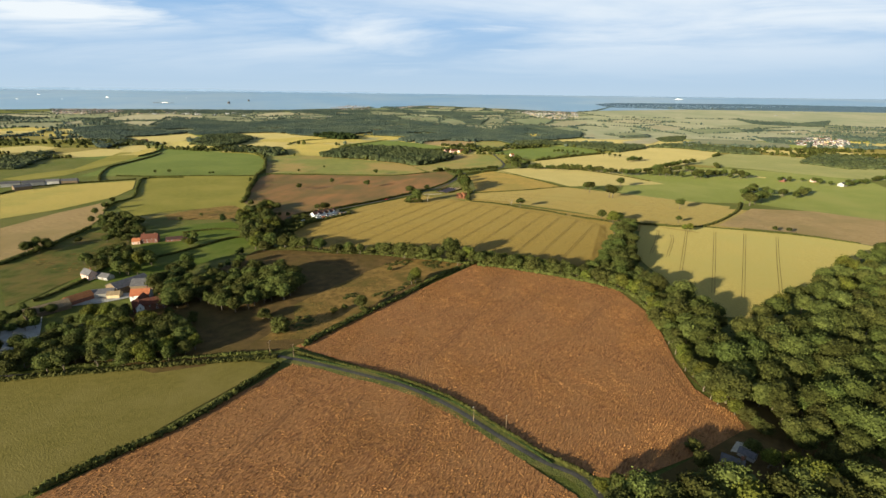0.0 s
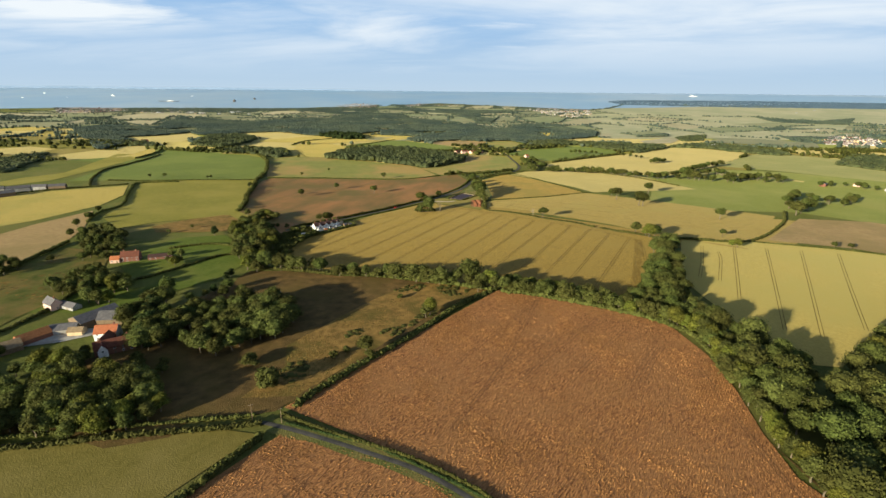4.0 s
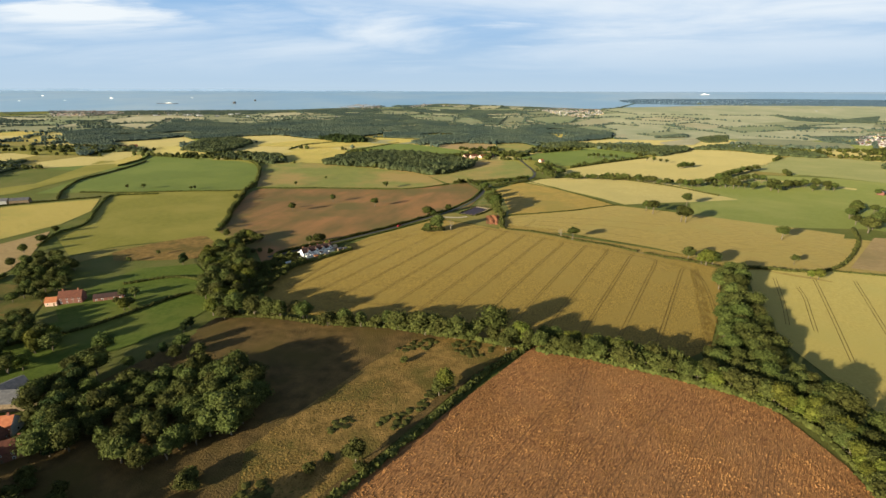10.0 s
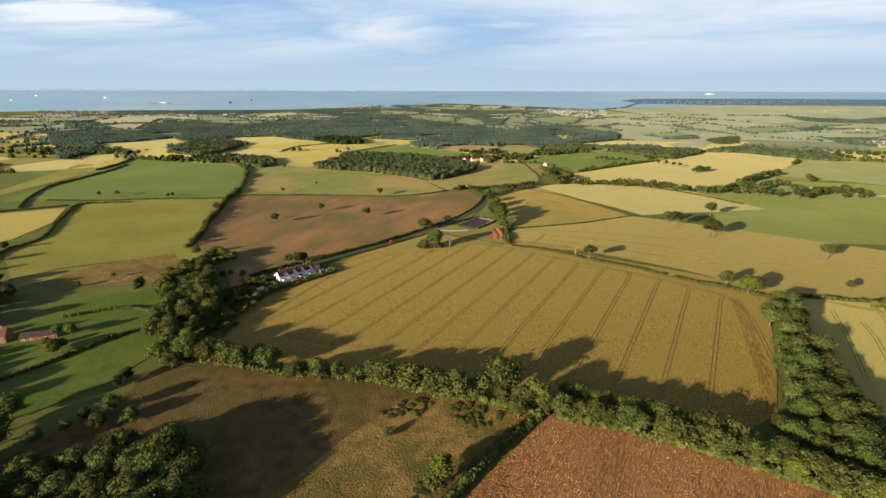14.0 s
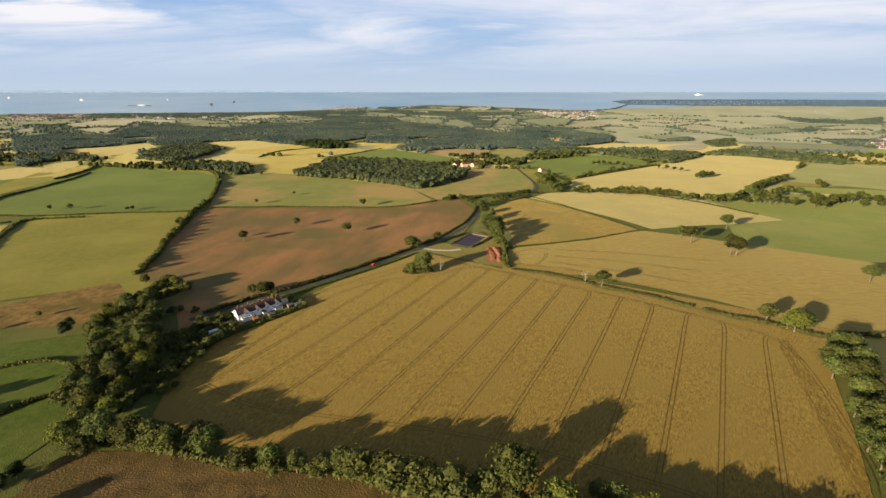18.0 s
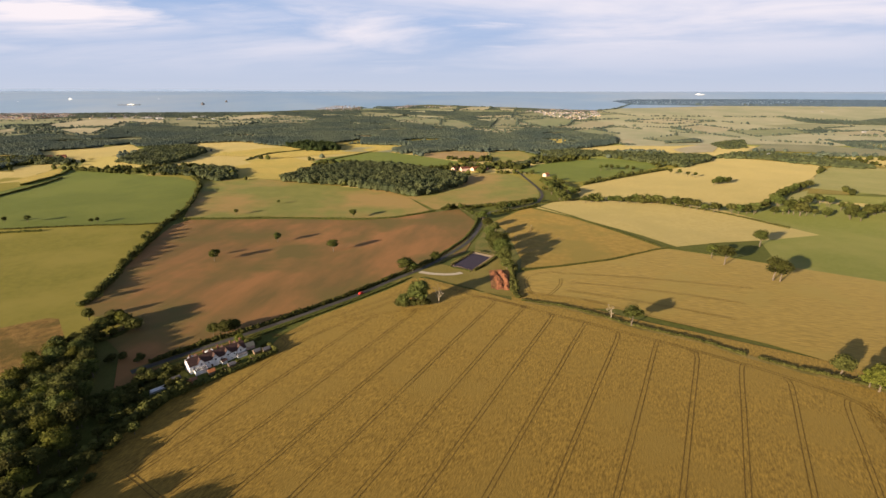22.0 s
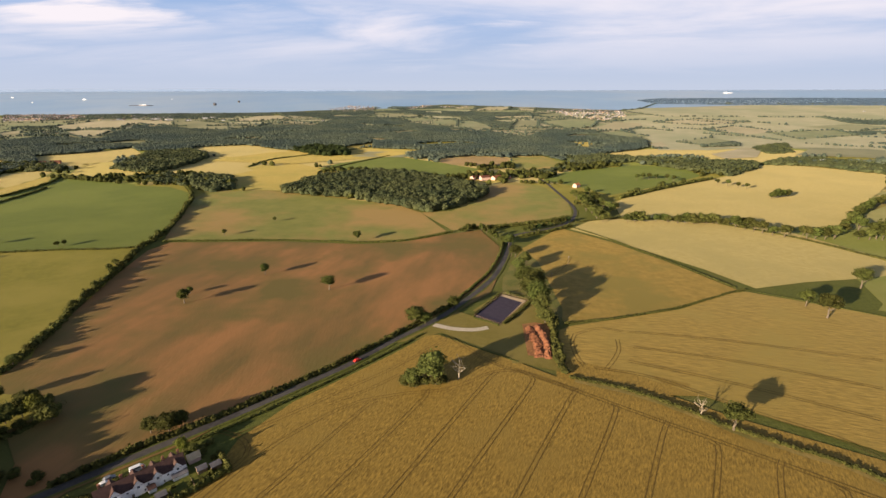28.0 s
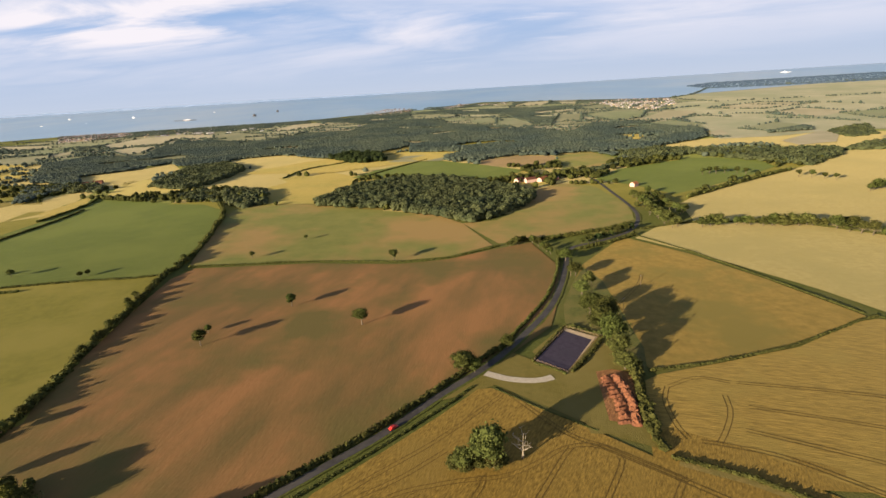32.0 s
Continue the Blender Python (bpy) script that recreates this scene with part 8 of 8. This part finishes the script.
def car(x, y, angle, paint, label, name="car", l=4.2, w=1.75, h=1.45, van=False):
    c = base(name, label, "van" if van else "car", m=pose(x, y, land(x, y) + 0.50, 0, 0, angle))
    bm = bmesh.new()
    side = ([(-l / 2, 0.35), (-l / 2, h * 0.95), (-l / 2 + 0.2, h), (l * 0.22, h), (l * 0.36, h * 0.62), (l / 2 - 0.05, h * 0.5), (l / 2, 0.35)] if van else
            [(-l / 2, 0.35), (-l / 2 + 0.05, 0.85), (-l * 0.40, 0.95), (-l * 0.28, h), (l * 0.10, h), (l * 0.26, 0.98), (l / 2 - 0.1, 0.78), (l / 2, 0.35)])
    a = [bm.verts.new((u, -w / 2 + (0.12 if z > 1.0 else 0), z)) for u, z in side]
    b = [bm.verts.new((u, w / 2 - (0.12 if z > 1.0 else 0), z)) for u, z in side]
    for i in range(len(side)):
        j = (i + 1) % len(side)
        bm.faces.new((a[i], a[j], b[j], b[i]))
    bm.faces.new(a[::-1])
    bm.faces.new(b)
    bmesh.ops.recalc_face_normals(bm, faces=bm.faces[:])
    body = part("body", bm, M[paint], c)
    for s in (-1, 1):
        bm = bmesh.new()
        y0 = s * (w / 2 - 0.05)
        box(bm, -l * 0.24, l * 0.14, min(y0, y0 + s * 0.03), max(y0, y0 + s * 0.03), h * 0.68, h * 0.92)
        part("side_window", bm, M["glass"], body)
        for u in (-l * 0.30, l * 0.30):
            bm = bmesh.new()
            bmesh.ops.create_cone(bm, cap_ends=True, segments=14, radius1=0.32, radius2=0.32, depth=0.22, matrix=Matrix.Translation((u, s * (w / 2 - 0.1), 0.32)) @ Matrix.Rotation(radians(90), 4, "X"))
            part("wheel", bm, M["rubber"], c)
        bm = bmesh.new()
        box(bm, l / 2 - 0.06, l / 2 + 0.03, s * w * 0.33 - 0.15, s * w * 0.33 + 0.15, 0.55, 0.7)
        part("headlight", bm, M["frame_white"], c)


car(-55.9, 637.0, 48, "paint_red", "small red car on the country road")
car(-125.6, 557.4, 44, "paint_white", "white van parked beside the cottages", "van", 5.2, 2.0, 2.3, True)
car(-133.6, 552.8, 44, "paint_grey", "grey car parked beside the cottages")
car(-133.5, 550.1, 44, "paint_white", "white car parked on the road edge")


def ship(x, y, length, height, label, hull, house_at, angle=0.0):
    s = base("ship", label, "ship", "ships in the strait", pose(x, y, land(x, y) + 1.5, 0, 0, angle))
    bm = bmesh.new()
    l, w = length / 2, length * 0.07
    deck = [(-l, w), (l * 0.75, w), (l, 0), (l * 0.75, -w), (-l, -w)]
    t = [bm.verts.new((u, v, height * 0.35)) for u, v in deck]
    b = [bm.verts.new((u * 0.95, v * 0.8, -0.5)) for u, v in deck]
    bm.faces.new(t[::-1])
    for i in range(5):
        bm.faces.new((t[i], t[(i + 1) % 5], b[(i + 1) % 5], b[i]))
    bmesh.ops.recalc_face_normals(bm, faces=bm.faces[:])
    part("hull", bm, M[hull], s)
    bm = bmesh.new()
    box(bm, house_at * l - l * 0.3, house_at * l + l * 0.3, -w * 0.7, w * 0.7, height * 0.3, height * 0.8)
    part("superstructure", bm, M["paint_white"], s)
    bm = bmesh.new()
    box(bm, house_at * l - l * 0.06, house_at * l + l * 0.06, -w * 0.3, w * 0.3, height * 0.8, height)
    part("funnel", bm, M["paint_white"], s)


def sea_fort(x, y, r, h):
    s = base("sea_fort", "low round dark stone sea fort", "fort", "forts in the strait", pose(x, y, land(x, y) + 1.4))
    bm = bmesh.new()
    bmesh.ops.create_cone(bm, cap_ends=True, segments=20, radius1=r, radius2=r * 0.95, depth=h, matrix=Matrix.Translation((0, 0, h / 2)))
    part("fort_wall", bm, M["slate"], s)
    bm = bmesh.new()
    bmesh.ops.create_cone(bm, cap_ends=True, segments=10, radius1=r * 0.2, radius2=r * 0.15, depth=h * 0.5, matrix=Matrix.Translation((0, 0, h * 1.2)))
    part("lighthouse", bm, M["slate"], s)


ship(1802.8, 3859.6, 64, 9, "large white ship far out at sea", "paint_white", -0.3)
ship(-2744.2, 3539.4, 18, 5.8, "pale ship far out on the water", "paint_white", -0.3)
ship(-2148.0, 3340.4, 24, 7.7, "pale ship far out on the water", "paint_white", -0.3)
ship(-2549.1, 3115.1, 14, 4.5, "pale ship far out on the water", "paint_white", -0.3)
ship(-1653.5, 3373.7, 11, 3.5, "pale ship far out on the water", "paint_white", -0.3)
ship(-2306.2, 3155.3, 10, 3.2, "pale ship far out on the water", "paint_white", -0.3)
ship(-1580.3, 2955.0, 120, 6, "long dark ship with white bridge", "slate", 0.15)
sea_fort(-1210.4, 2961.8, 8, 10)
sea_fort(-1163.3, 3143.7, 6, 8)
